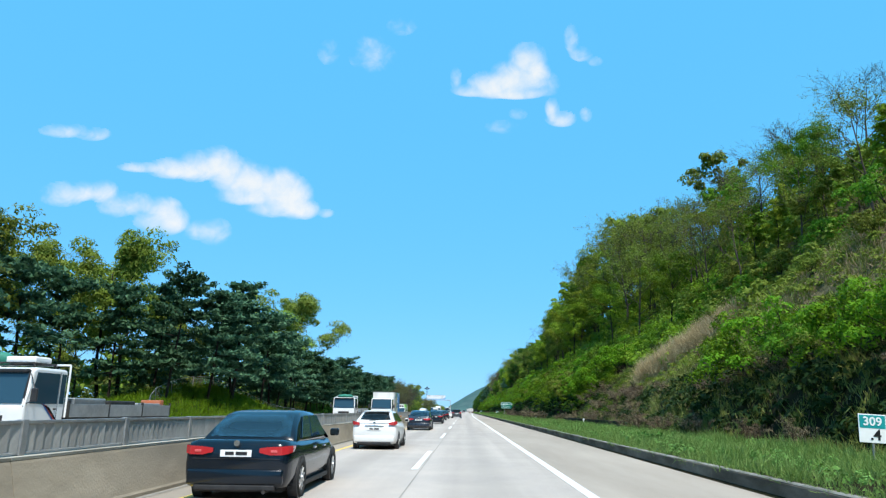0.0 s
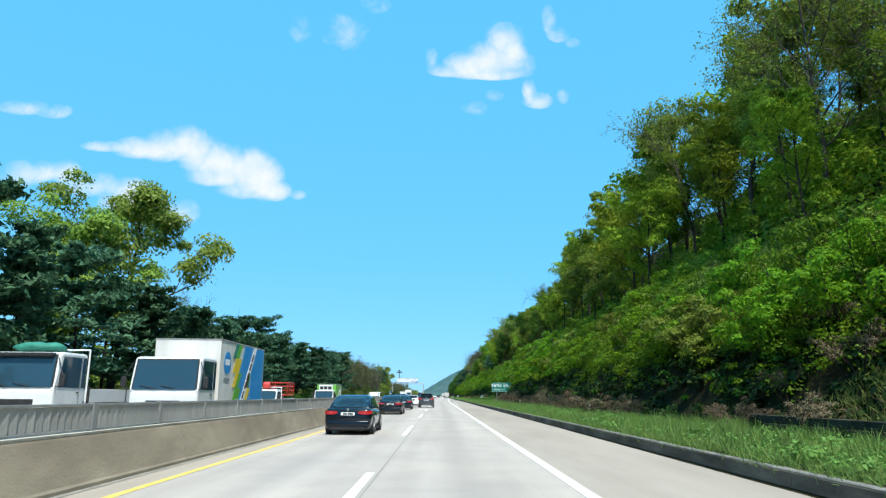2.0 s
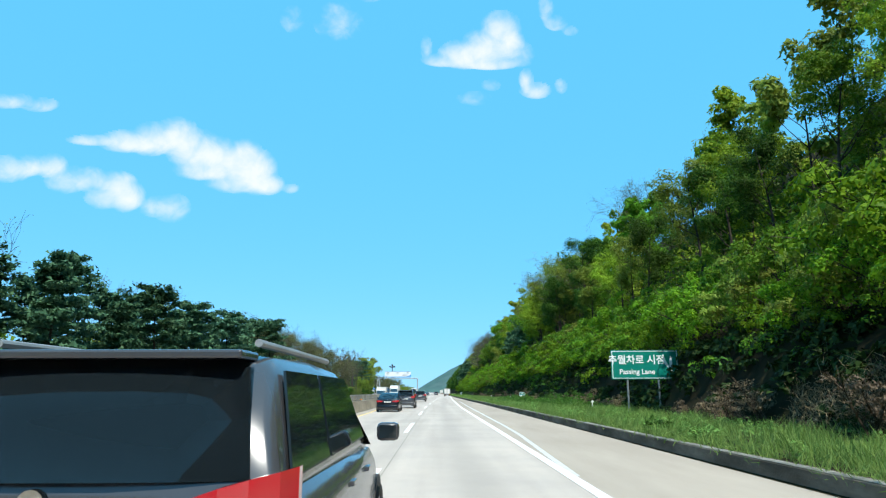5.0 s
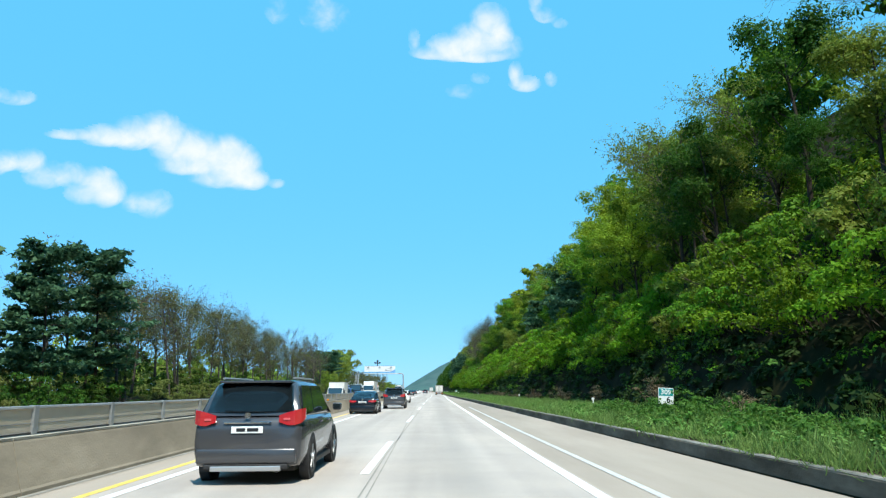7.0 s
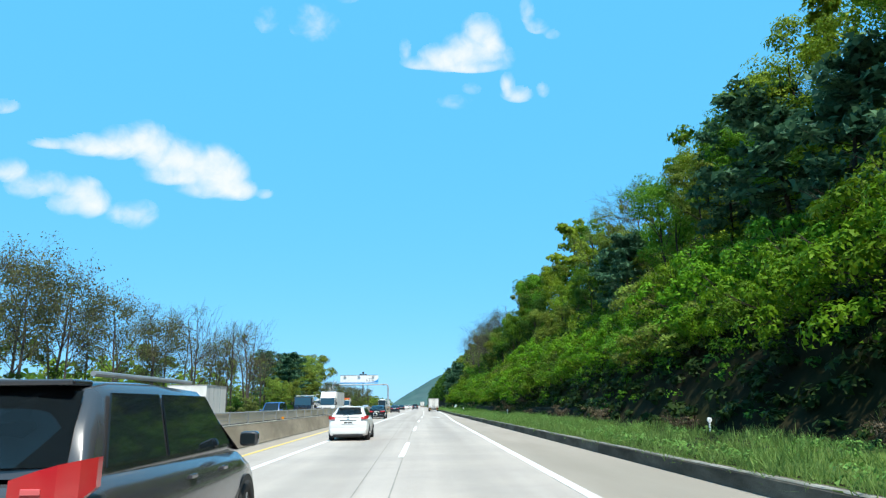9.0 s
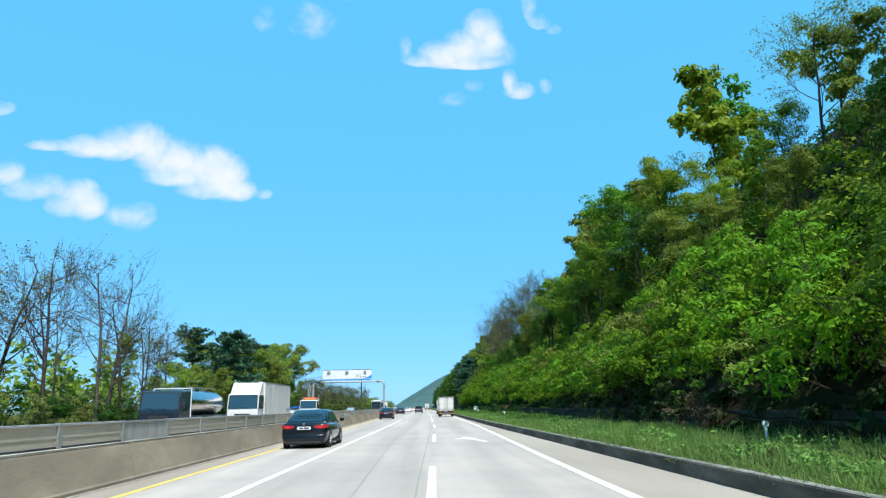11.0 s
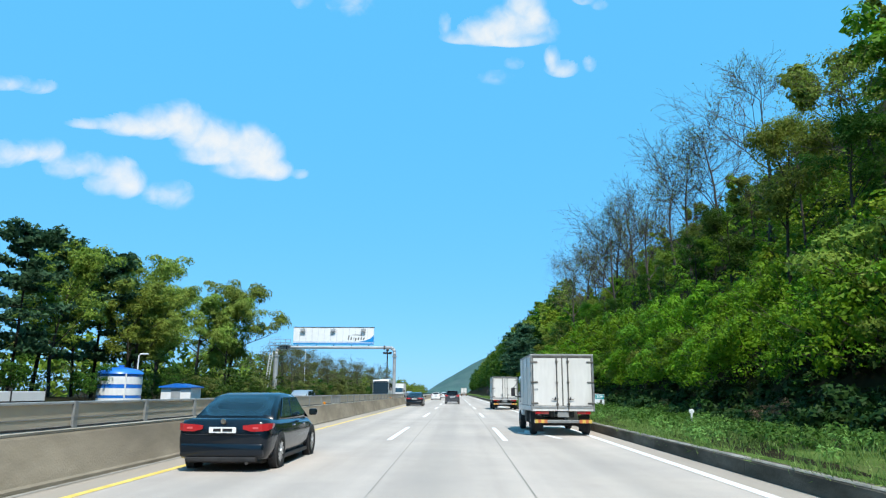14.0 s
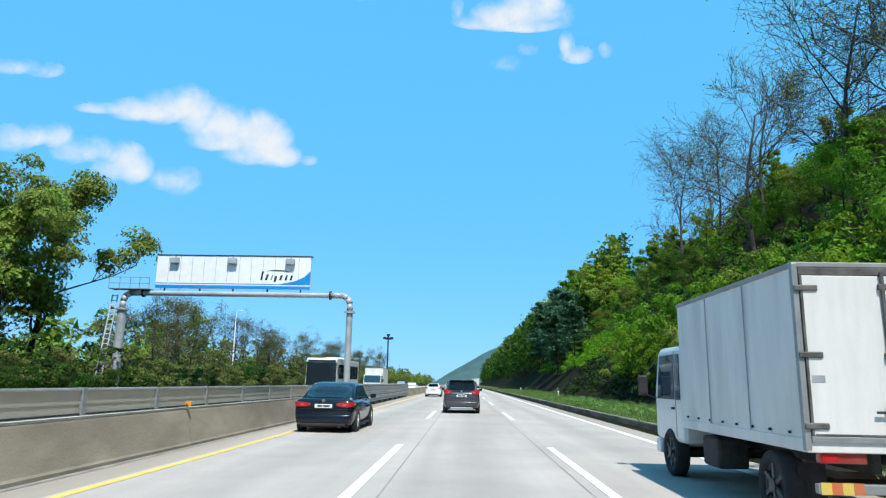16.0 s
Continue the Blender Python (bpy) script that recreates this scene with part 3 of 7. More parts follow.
tagged(strip("seam_first", [(-80, -1.0), (205, -0.95), (430, -1.4), (900, -1.4)], 0.012, 0.004, M_SEAM, 180, 600, 6), "thin dark joint in the carriageway", "joint", kind="structure")
lanes = thing("lane_stripes", "broken white stripes between two lanes", "road marking", kind="structure")
strip("stripe", MIDDLE, 0.085, 0.008, M_LINE, -61.7, 365, 0, lanes, gap=12.3, dash=8)
strip("stripe", MIDDLE, 0.085, 0.008, M_LINE, 372.3, 700, 0, lanes, gap=12.4, dash=8)
lanes2 = thing("lane_stripes", "broken white stripes beside the passing lane", "road marking", kind="structure")
strip("stripe", FIRST, 0.085, 0.008, M_LINE, 392.7, 700, 0, lanes2, gap=12.4, dash=8)
lanes3 = thing("lane_stripes", "broken white stripes of the opposite carriageway", "road marking", kind="structure")
strip("stripe", [(-80, -11.2), (900, -11.4)], 0.085, 0.008, M_LINE, -55, 700, 0, lanes3, gap=12, dash=8)
tagged(strip("line_opposite", [(-80, -15.2), (900, -15.6)], 0.09, 0.006, M_LINE, Y0, 900, 10), "white edge line of the opposite carriageway", "road marking", kind="structure")

# lane arrow painted in the right lane
def arrow_paint(y, x):
    bm = bmesh.new()
    for pts in ([(-0.11, -2.6), (0.11, -2.6), (0.11, 0.6), (-0.11, 0.6)], [(-0.45, 0.6), (0.45, 0.6), (0.0, 2.4)], [(-0.11, -0.4), (-0.11, -1.0), (-0.75, 0.4), (-0.6, 0.9)]):
        bm.faces.new([bm.verts.new((px, py, 0.008)) for px, py in pts])
    tagged(part("lane_arrow", bm, M_LINE, at=pose(x, y, 0, 0, 0, 8)), "white arrow painted on the slow lane", "road marking", kind="structure")


arrow_paint(396.5, 3.15)
arrow_paint(325.8, 2.45)

# kerb: dark upright face with a pale top edge, in blocks
kerb = thing("kerb", "dark concrete kerb with a paler top edge", "kerb", kind="structure")
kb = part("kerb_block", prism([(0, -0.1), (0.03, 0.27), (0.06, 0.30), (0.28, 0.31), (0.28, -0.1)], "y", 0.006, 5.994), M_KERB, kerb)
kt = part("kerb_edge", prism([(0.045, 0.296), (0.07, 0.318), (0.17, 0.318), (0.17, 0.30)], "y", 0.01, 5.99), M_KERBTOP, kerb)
first = True
for y in range(-60, 720, 6):
    a, b = table(y, KERB), table(y + 6, KERB)
    at = Matrix.Translation((a, y, 0)) @ pose(0, 0, 0, 0, 0, -math.degrees(math.atan2(b - a, 6)))
    if first:
        kb.matrix_basis = kt.matrix_basis = at
        first = False
    else:
        twin(kb, kerb, at)
        twin(kt, kerb, at)
vg = [p for y in range(-60, 900, 5) for p in ((table(y, KERB) + 0.25, y, 0.27), (7.4, y, 0.33 + 0.04 * math.sin(y * 0.4)), (9.2, y, 0.37 + 0.05 * math.sin(y * 0.3 + 1)), (11.6, y, 0.45))]
nr = len(vg) // 4
tagged(sheet("verge", vg, [(4 * j + i, 4 * j + i + 1, 4 * j + i + 5, 4 * j + i + 4) for j in range(nr - 1) for i in range(3)], M_VERGE, smooth=True), "grassy verge between kerb and slope", "verge", kind="structure")

# median wall in ten-metre blocks
wall = thing("wall_median", "stained grey concrete median wall", "median barrier", kind="structure")
prof = [(0, -0.05), (0, 0.06), (-0.025, 0.10), (-0.20, 0.76), (-0.215, 0.80), (-0.24, 0.815), (-0.54, 0.815), (-0.565, 0.80), (-0.58, 0.76), (-0.755, 0.10), (-0.78, 0.06), (-0.78, -0.05)]
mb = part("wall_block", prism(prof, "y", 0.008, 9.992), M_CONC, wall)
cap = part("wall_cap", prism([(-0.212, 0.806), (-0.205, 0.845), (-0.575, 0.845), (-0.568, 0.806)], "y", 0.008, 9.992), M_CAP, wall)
first = True
for y in list(range(-60, 460, 10)) + list(range(502, 900, 10)):
    a, b = table(y, WALL), table(y + 10, WALL)
    at = Matrix.Translation((a, y, 0)) @ pose(0, 0, 0, 0, 0, -math.degrees(math.atan2(b - a, 10)))
    if first:
        mb.matrix_basis = cap.matrix_basis = at
        first = False
    else:
        twin(mb, wall, at)
        twin(cap, wall, at)


# screen panels on the wall: slatted or of metal mesh
def slat_panel():
    t = thing("screen_panel", "grey slatted glare screen panel on the median wall", "glare screen", "glare screen panels")
    part("post", boxed(-0.05, 0.05, -0.06, 0.06, 0.835, 1.31, 0.006), M_GALV, t)
    part("top_rail", boxed(-0.035, 0.035, 0.064, 2.736, 1.255, 1.30, 0.006), M_GALV, t)
    part("bottom_rail", boxed(-0.03, 0.03, 0.064, 2.736, 0.86, 0.89, 0.004), M_SLAT, t)
    s = part("slat", boxed(-0.006, 0.006, -0.098, 0.098, 0.892, 1.253), M_SLAT, t, at=pose(0, 0.17, 0, 0, 0, -11))
    for i in range(1, 13):
        twin(s, t, pose(0, 0.17 + i * 0.205, 0, 0, 0, -11))
    return t


def mesh_panel():
    t = thing("screen_panel", "galvanised frame with see-through mesh on the median wall", "glare screen", "glare screen panels")
    part("post", boxed(-0.05, 0.05, -0.07, 0.07, 0.835, 1.31, 0.006), M_GALV, t)
    part("top_rail", boxed(-0.035, 0.035, 0.074, 2.726, 1.26, 1.305, 0.008), M_STEEL, t)
    part("bottom_rail", boxed(-0.03, 0.03, 0.074, 2.726, 0.855, 0.885, 0.004), M_CHASSIS, t)
    part("mesh", boxed(-0.004, 0.004, 0.074, 2.726, 0.89, 1.258), M_MESH, t)
    part("mid_rail", boxed(-0.012, 0.012, 0.074, 2.726, 1.02, 1.035), M_GALV, t)
    return t


slatted, meshed = slat_panel(), mesh_panel()
used = {0: False, 1: False}
y, i = -40.0, 0
while y < 459:
    a, b = table(y, WALL), table(y + 2.8, WALL)
    at = Matrix.Translation((a - 0.39, y, 0)) @ pose(0, 0, 0, 0, 0, -math.degrees(math.atan2(b - a, 2.8)))
    kind = 0 if y < 166 or i in (125, 144, 145, 160) else 1
    src = (slatted, meshed)[kind]
    if used[kind]:
        copy_thing(src, at)
    else:
        src.matrix_basis = at
        used[kind] = True
    y += 2.8
    i += 1

# amber reflectors on wall posts
def reflector(y, z=0.88):
    t = thing("reflector", "amber reflector fixed to the median wall", "reflector", "wall reflectors", at=pose(table(y, WALL) - 0.17, y, z))
    part("bracket", boxed(-0.05, 0.0, -0.02, 0.02, -0.03, 0.04), M_GALV, t)
    part("lens", rods(((0.01, -0.02, 0.05), (0.01, 0.02, 0.05), 0.07), sides=12), M_AMBER, t)


for y in (20, 63, 105, 148, 191, 234, 277, 304, 341, 370, 405, 440):
    reflector(y)

# beam rails in the median opening
def beam_rail(name, label, x, y0, y1, heights, side, step=4.0, mat=None):
    t = thing(name, label, "guard rail")
    n = int((y1 - y0) / step)
    p0 = part("post", boxed(-0.06, 0.06, -0.05, 0.05, 0.0, heights[-1] + 0.16, 0.006), M_GALV, t, at=pose(x - 0.1 * side, y0, 0))
    for k in range(1, n + 1):
        twin(p0, t, pose(x - 0.1 * side, y0 + k * step, 0))
    for h in heights:
        w = [(0.0, -0.15), (0.05, -0.11), (0.05, -0.05), (0.0, -0.015), (0.0, 0.015), (0.05, 0.05), (0.05, 0.11), (0.0, 0.15), (-0.006, 0.15), (0.04, 0.11), (0.04, 0.05), (-0.008, 0.015), (-0.008, -0.015), (0.04, -0.05), (0.04, -0.11), (-0.006, -0.15)]
        part("beam", prism([(x + a * side, h + b) for a, b in w], "y", y0 - 0.4, y1 + 0.4), mat or M_GALV, t)
    return t


beam_rail("guard_rail", "dark grey stacked beam rail across the median gap", -6.6, 462, 501, (0.3, 0.62, 0.94, 1.22), 1, mat=M_SLAT)
beam_rail("guard_rail", "long galvanised guard rail beyond the opposite lanes", -19.2, 118, 470, (0.62,), 1)
beam_rail("guard_rail", "galvanised guard rail beyond the opposite lanes", -19.2, -50, 50, (0.62,), 1)

# ---- clouds: thin sheets of vapour far beyond the hill ----
def cloud(cx, cz, lobes, y=3400.0):
    """lobes: (x, z, half width, half height, density) in metres from the cloud's middle."""
    x0, x1 = min(l[0] - 1.5 * l[2] for l in lobes), max(l[0] + 1.5 * l[2] for l in lobes)
    z0, z1 = min(l[1] - 1.5 * l[3] for l in lobes), max(l[1] + 1.5 * l[3] for l in lobes)
    st = 7.0
    gx, gz = np.meshgrid(np.arange(x0, x1, st), np.arange(z0, z1, st))
    d = np.zeros_like(gx)
    for lx, lz, a, b, k in lobes:
        r2 = ((gx - lx) / (1.25 * a)) ** 2 + ((gz - lz) / (1.25 * b)) ** 2
        d += (k * np.clip(1 - r2, 0, 1)) ** 2.5
    d = d ** 0.4
    nz, nxx = gx.shape
    keep = d > 0.02
    idx = -np.ones(gx.shape, int)
    idx[keep] = np.arange(keep.sum())
    v = np.stack([gx[keep], 60 * d[keep], gz[keep]], 1)
    f = [(idx[j, i], idx[j, i + 1], idx[j + 1, i + 1], idx[j + 1, i]) for j in range(nz - 1) for i in range(nxx - 1) if keep[j, i] and keep[j, i + 1] and keep[j + 1, i + 1] and keep[j + 1, i]]
    ob = sheet("backdrop_cloud", v, f, M_CLOUD, smooth=True)
    a = ob.data.attributes.new("thickness", "FLOAT", "POINT")
    a.data.foreach_set("value", d[keep].astype(np.float32))
    ob.location = (cx, y, cz)
    ob.visible_shadow = False
    tagged(ob, "small white fair-weather cloud in the blue sky", "cloud", kind="structure")


cloud(-1182, 1166, [(-575, 109, 128, 30, 0.8), (-408, 103, 134, 57, 1), (-283, 115, 112, 82, 1), (-166, 130, 107, 91, 1), (-63, 59, 126, 96, 1), (66, 8, 134, 102, 1), (193, -1, 95, 102, 1), (261, -63, 95, 107, 1), (328, -130, 72, 50, 0.9), (440, -151, 42, 26, 0.6), (23, -54, 173, 50, 0.8), (172, -121, 145, 50, 0.85)])
cloud(-1747, 1031, [(-434, 87, 123, 65, 0.7), (-326, 105, 88, 53, 0.8), (-222, 105, 77, 59, 0.85), (-125, 29, 104, 65, 0.6), (-21, 34, 83, 59, 0.65), (111, -1, 105, 70, 0.95), (177, -59, 88, 73, 0.95), (76, -64, 93, 58, 0.7), (341, -111, 93, 52, 0.5), (416, -122, 82, 69, 0.6)])
cloud(231, 1785, [(-288, 13, 30, 65, 0.5), (-194, -61, 106, 35, 0.7), (-90, -25, 118, 77, 0.95), (23, 8, 119, 104, 1), (114, 125, 99, 96, 1), (160, 41, 71, 91, 0.9), (57, -76, 142, 35, 0.8), (221, -24, 59, 71, 0.5)])
cloud(425, 1567, [(48, 47, 38, 60, 0.85), (93, -12, 76, 44, 0.85), (229, 10, 32, 41, 0.5), (-140, 15, 47, 32, 0.35), (-229, -60, 82, 38, 0.3)])
cloud(649, 1960, [(-59, 77, 39, 80, 0.6), (-9, -15, 60, 43, 0.55), (67, -61, 42, 30, 0.4)])
cloud(-477, 2028, [(-47, -97, 118, 85, 0.3), (-64, 2, 71, 40, 0.3), (112, 96, 78, 54, 0.3)])
cloud(-775, 1963, [(0, 0, 59, 72, 0.3)])
cloud(-2146, 1478, [(-83, 11, 129, 40, 0.6), (83, -11, 90, 37, 0.6)])

# ---- plants ----
def tube(segs, sides_thick=6, sides_thin=3, thin=0.03):
    """Tapered round limbs from (a, b, radius a, radius b) spans."""
    v, f = [], []
    for a, b, r0, r1 in segs:
        d = b - a
        if d.length < 1e-5:
            continue
        n = sides_thick if r0 > 0.09 else 4 if r0 > 0.05 else sides_thin
        u = d.orthogonal().normalized()
        w = d.normalized().cross(u)
        k = len(v)
        for c, r in ((a, r0), (b, r1)):
            for i in range(n):
                q = 2 * math.pi * i / n
                v.append(c + (u * math.cos(q) + w * math.sin(q)) * r)
        f += [(k + i, k + (i + 1) % n, k + n + (i + 1) % n, k + n + i) for i in range(n)]
    return v, f


def blades(sites, per, spread, size, rng, up=0.6, flat=0.65, small=False):
    """Folded leaf quads scattered round the given points. sites: rows x, y, z, outward x, y, z."""
    s = np.repeat(np.asarray(sites, float), per, axis=0)
    n = len(s)
    c = s[:, :3] + rng.normal(0, 1, (n, 3)) * spread * np.array([1, 1, flat])
    nrm = rng.normal(0, 0.75, (n, 3)) + 0.45 * s[:, 3:]
    nrm[:, 2] += up
    nrm /= np.linalg.norm(nrm, axis=1)[:, None]
    t = np.cross(nrm, rng.normal(0, 1, (n, 3)))
    t /= np.linalg.norm(t, axis=1)[:, None] + 1e-9
    b = np.cross(nrm, t)
    ln = size * rng.uniform(0.6, 1.4, n)[:, None]
    p0, p2 = c - t * ln * 0.5, c + t * ln * 0.5
    if small:
        v = np.stack([p0, p2 + b * ln * 0.25, p2 * 0.35 + p0 * 0.65 - b * ln * 0.55], 1).reshape(-1, 3)
        return v, np.arange(3 * n).reshape(-1, 3)
    fold = nrm * ln * 0.14
    p1, p3 = c + b * ln * 0.33 + fold, c - b * ln * 0.33 + fold
    v = np.stack([p0, p1, p2, p3], 1).reshape(-1, 3)
    return v, np.arange(4 * n).reshape(-1, 4)


def lobes(centres, per, size, rng, flat=0.62):
    """Leaves over the outer and upper sides of rounded clumps. centres: rows x, y, z, radius."""
    s = np.repeat(np.asarray(centres, float), per, axis=0)
    n = len(s)
    d = rng.normal(0, 1, (n, 3))
    d /= np.linalg.norm(d, axis=1)[:, None]
    low = (d[:, 2] < -0.1) & (rng.uniform(0, 1, n) < 0.75)
    d[low, 2] *= -1
    r = s[:, 3:4] * rng.uniform(0.5, 1.0, (n, 1)) ** 0.5 * (1 + 0.18 * np.sin(3 * np.arctan2(d[:, 1:2], d[:, 0:1]) + s[:, 0:1] * 5))
    c = s[:, :3] + d * r * np.array([1, 1, flat])
    nrm = d + rng.normal(0, 0.38, (n, 3)) + np.array([0, 0, 0.35])
    nrm /= np.linalg.norm(nrm, axis=1)[:, None]
    t = np.cross(nrm, rng.normal(0, 1, (n, 3)))
    t /= np.linalg.norm(t, axis=1)[:, None] + 1e-9
    b = np.cross(nrm, t)
    ln = size * rng.uniform(0.6, 1.4, (n, 1))
    v = np.stack([c - t * ln * 0.5, c + t * ln * 0.5 + b * ln * 0.25, c - t * ln * 0.15 - b * ln * 0.55], 1).reshape(-1, 3)
    return v, np.arange(3 * n).reshape(-1, 3)


def spikes(sites, per, length, width, rng, spread=0.1, up=0.5):
    """Thin pointed needles or grass blades from the given points."""
    s = np.repeat(np.asarray(sites, float), per, axis=0)
    n = len(s)
    c = s[:, :3] + rng.normal(0, spread, (n, 3))
    d = rng.normal(0, 0.6, (n, 3)) + 0.5 * s[:, 3:]
    d[:, 2] += up
    d /= np.linalg.norm(d, axis=1)[:, None]
    w = np.cross(d, rng.normal(0, 1, (n, 3)))
    w /= np.linalg.norm(w, axis=1)[:, None] + 1e-9
    ln = length * rng.uniform(0.6, 1.35, n)[:, None]
    v = np.stack([c - w * width / 2, c + w * width / 2, c + d * ln], 1).reshape(-1, 3)
    return v, np.arange(3 * n).reshape(-1, 3)


def np_mesh(name, v, f, mat, parent=None, label=""):
    v, f = np.asarray(v, np.float32), np.asarray(f, np.int32)
    me = bpy.data.meshes.new(name)
    k = f.shape[1]
    me.vertices.add(len(v))
    me.vertices.foreach_set("co", v.ravel())
    me.loops.add(f.size)
    me.loops.foreach_set("vertex_index", f.ravel())
    me.polygons.add(len(f))
    me.polygons.foreach_set("loop_start", np.arange(0, f.size, k, dtype=np.int32))
    me.update(calc_edges=True)
    me.materials.append(mat)
    ob = new(name, me)
    if parent:
        ob.parent = parent
    if label:
        ob["label"] = label
    return ob


def limb(rnd, p, d, length, r, n, wiggle, lift):
    """One bending limb: its spans and the points along it."""
    segs, nodes = [], []
    for i in range(n):
        q = p + d * (length / n)
        r1 = r * (1 - 0.75 * (i + 1) / n) + 0.004
        r0 = r * (1 - 0.75 * i / n) + 0.004
        segs.append((p.copy(), q.copy(), r0, r1))
        nodes.append((q.copy(), d.copy(), r1))
        p = q
        d = (d + Vector((rnd.gauss(0, wiggle), rnd.gauss(0, wiggle), rnd.gauss(0, wiggle) + lift))).normalized()
    return segs, nodes


def frame_tree(rnd, height, radius, first=0.28, limbs=11, reach=0.33, subs=5, twigs=3, lean=0.05, round_top=True, extra=0):
    """Trunk, limbs and twigs of a broadleaved tree; leaf sites at the twig ends."""
    trunk_d = Vector((rnd.gauss(0, lean), rnd.gauss(0, lean), 1)).normalized()
    segs, nodes = limb(rnd, Vector((0, 0, -0.4)), trunk_d, height * 0.86, radius, 9, 0.06, 0.05)
    sites, fine, clumps = [], [], []
    def aside(d, ang):
        a = d.orthogonal().normalized()
        a = Matrix.Rotation(rnd.uniform(0, 6.283), 3, d) @ a
        return (d * math.cos(ang) + a * math.sin(ang)).normalized()
    for k in range(limbs):
        u = first + (0.98 - first) * (k + rnd.random() * 0.6) / limbs
        i = min(int(u * 9), 8)
        p, d, r = nodes[i]
        shape = math.sin(math.pi * (0.18 + 0.74 * (u - first) / (1 - first))) if round_top else (1.05 - (u - first) / (1 - first))
        ln = height * reach * max(shape, 0.3) * rnd.uniform(0.75, 1.2)
        s1, n1 = limb(rnd, p, aside(d, rnd.uniform(0.7, 1.15)), ln, max(r * 0.5, 0.03), 4, 0.13, 0.10)
        segs += s1
        for _ in range(subs):
            q, e, r2 = n1[rnd.randint(1, 3)]
            s2, n2 = limb(rnd, q, aside(e, rnd.uniform(0.4, 1.0)), ln * rnd.uniform(0.3, 0.55), max(r2 * 0.6, 0.012), 3, 0.18, 0.08)
            segs += s2
            for w in (1, 2):
                clumps.append((*n2[w - 1][0].lerp(n2[w][0], rnd.random()), height * rnd.uniform(0.05, 0.10)))
            for _ in range(twigs):
                q2, e2, r3 = n2[rnd.randint(0, 2)]
                s3, n3 = limb(rnd, q2, aside(e2, rnd.uniform(0.3, 0.9)), ln * rnd.uniform(0.14, 0.28), 0.009, 1, 0.2, 0.08)
                fine += s3
                q3, e3, _ = n3[-1]
                sites.append((*q3, *e3))
                for _ in range(extra):
                    s4, n4 = limb(rnd, n3[-1][0], aside(e3, rnd.uniform(0.3, 0.8)), ln * rnd.uniform(0.12, 0.24), 0.006, 1, 0.2, 0.06)
                    fine += s4
                    sites.append((*n4[-1][0], *n4[-1][1]))
    clumps += [(*nodes[k][0], height * 0.07) for k in (6, 7, 8)]
    return segs, sites, fine, clumps


def broadleaf(seed, height, radius, per, size, mat, label, name="broadleaf_tree", group="trees of the wooded slope", spread=0.36, bark=None, **kw):
    rnd, rng = random.Random(seed), np.random.default_rng(seed)
    segs, sites, fine, clumps = frame_tree(rnd, height, radius, **kw)
    t = thing(name, label, "tree", group)
    v, f = tube(segs)
    sheet("trunk", v, f, bark or M_BARK, t, smooth=True)
    if per < 12:
        v, f = tube(fine)
        sheet("crown", v, f, bark or M_BARK, t, label="leafless crown of fine twigs")
    if per >= 12:
        v, f = lobes(clumps, int(per * 2.2), size * 0.9, rng)
        np_mesh("crown", v, f, mat, t)
    elif per:
        v, f = blades(sites, per, spread, size, rng, small=True)
        np_mesh("foliage", v, f, mat, t)
    return t


def pine(seed, height, group="pines beyond the opposite lanes"):
    rnd, rng = random.Random(seed), np.random.default_rng(seed)
    t = thing("pine_tree", "dark blue-green pine with layered boughs", "pine tree", group)
    segs, nodes = limb(rnd, Vector((0, 0, -0.4)), Vector((rnd.gauss(0, 0.05), rnd.gauss(0, 0.05), 1)).normalized(), height, 0.17, 10, 0.035, 0.05)
    sites = []
    u = 0.27 + rnd.uniform(0, 0.05)
    while u < 0.985:
        i = min(int(u * 10), 9)
        a = nodes[i - 1][0] if i else Vector((0, 0, 0))
        p = a.lerp(nodes[i][0], u * 10 - int(u * 10))
        ln = height * (0.035 + 0.235 * math.sqrt(max(0.0, 1 - ((u - 0.46) / 0.56) ** 2))) * rnd.uniform(0.75, 1.2)
        turn = rnd.uniform(0, 6.28)
        for k in range(5):
            if rnd.random() < 0.12:
                continue
            q = turn + k * 1.2566 + rnd.uniform(-0.4, 0.4)
            d = Vector((math.cos(q), math.sin(q), 0.04 + 0.55 * (u - 0.45))).normalized()
            l2 = ln * rnd.uniform(0.55, 1.2)
            s1, n1 = limb(rnd, p + Vector((0, 0, rnd.uniform(-0.2, 0.2))), d, l2, 0.05 * (1.2 - u), 4, 0.06, 0.015)
            segs += s1
            side = Vector((-d.y, d.x, 0))
            for j, (c, e, r) in enumerate(n1[1 if u < 0.6 else 0:]):
                for sg in (-1, 1):
                    w = l2 * 0.32 * (1.05 - j * 0.17) * rnd.uniform(0.5, 1.2)
                    tip = c + (side * sg + e * 0.7).normalized() * w + Vector((0, 0, 0.10))
                    for m in (0.45, 1.0):
                        sites.append((*c.lerp(tip, m), side.x * sg * 0.3, side.y * sg * 0.3, 0.3))
                sites.append((*c, *(e * 0.4)))
        u += rnd.choice((0.066, 0.08, 0.094)) * (1.0 if u < 0.75 else 0.75)
    sites += [(*(nodes[-1][0] - Vector((0, 0, k * 0.25))), 0, 0, 1) for k in range(4)]
    v, f = tube(segs)
    sheet("trunk", v, f, M_PBARK, t, smooth=True)
    v, f = blades(sites, 6, 0.27, 0.49, rng, 1.2, 0.40, True)
    np_mesh("crown", v, f, M_NEEDLE, t)
    return t


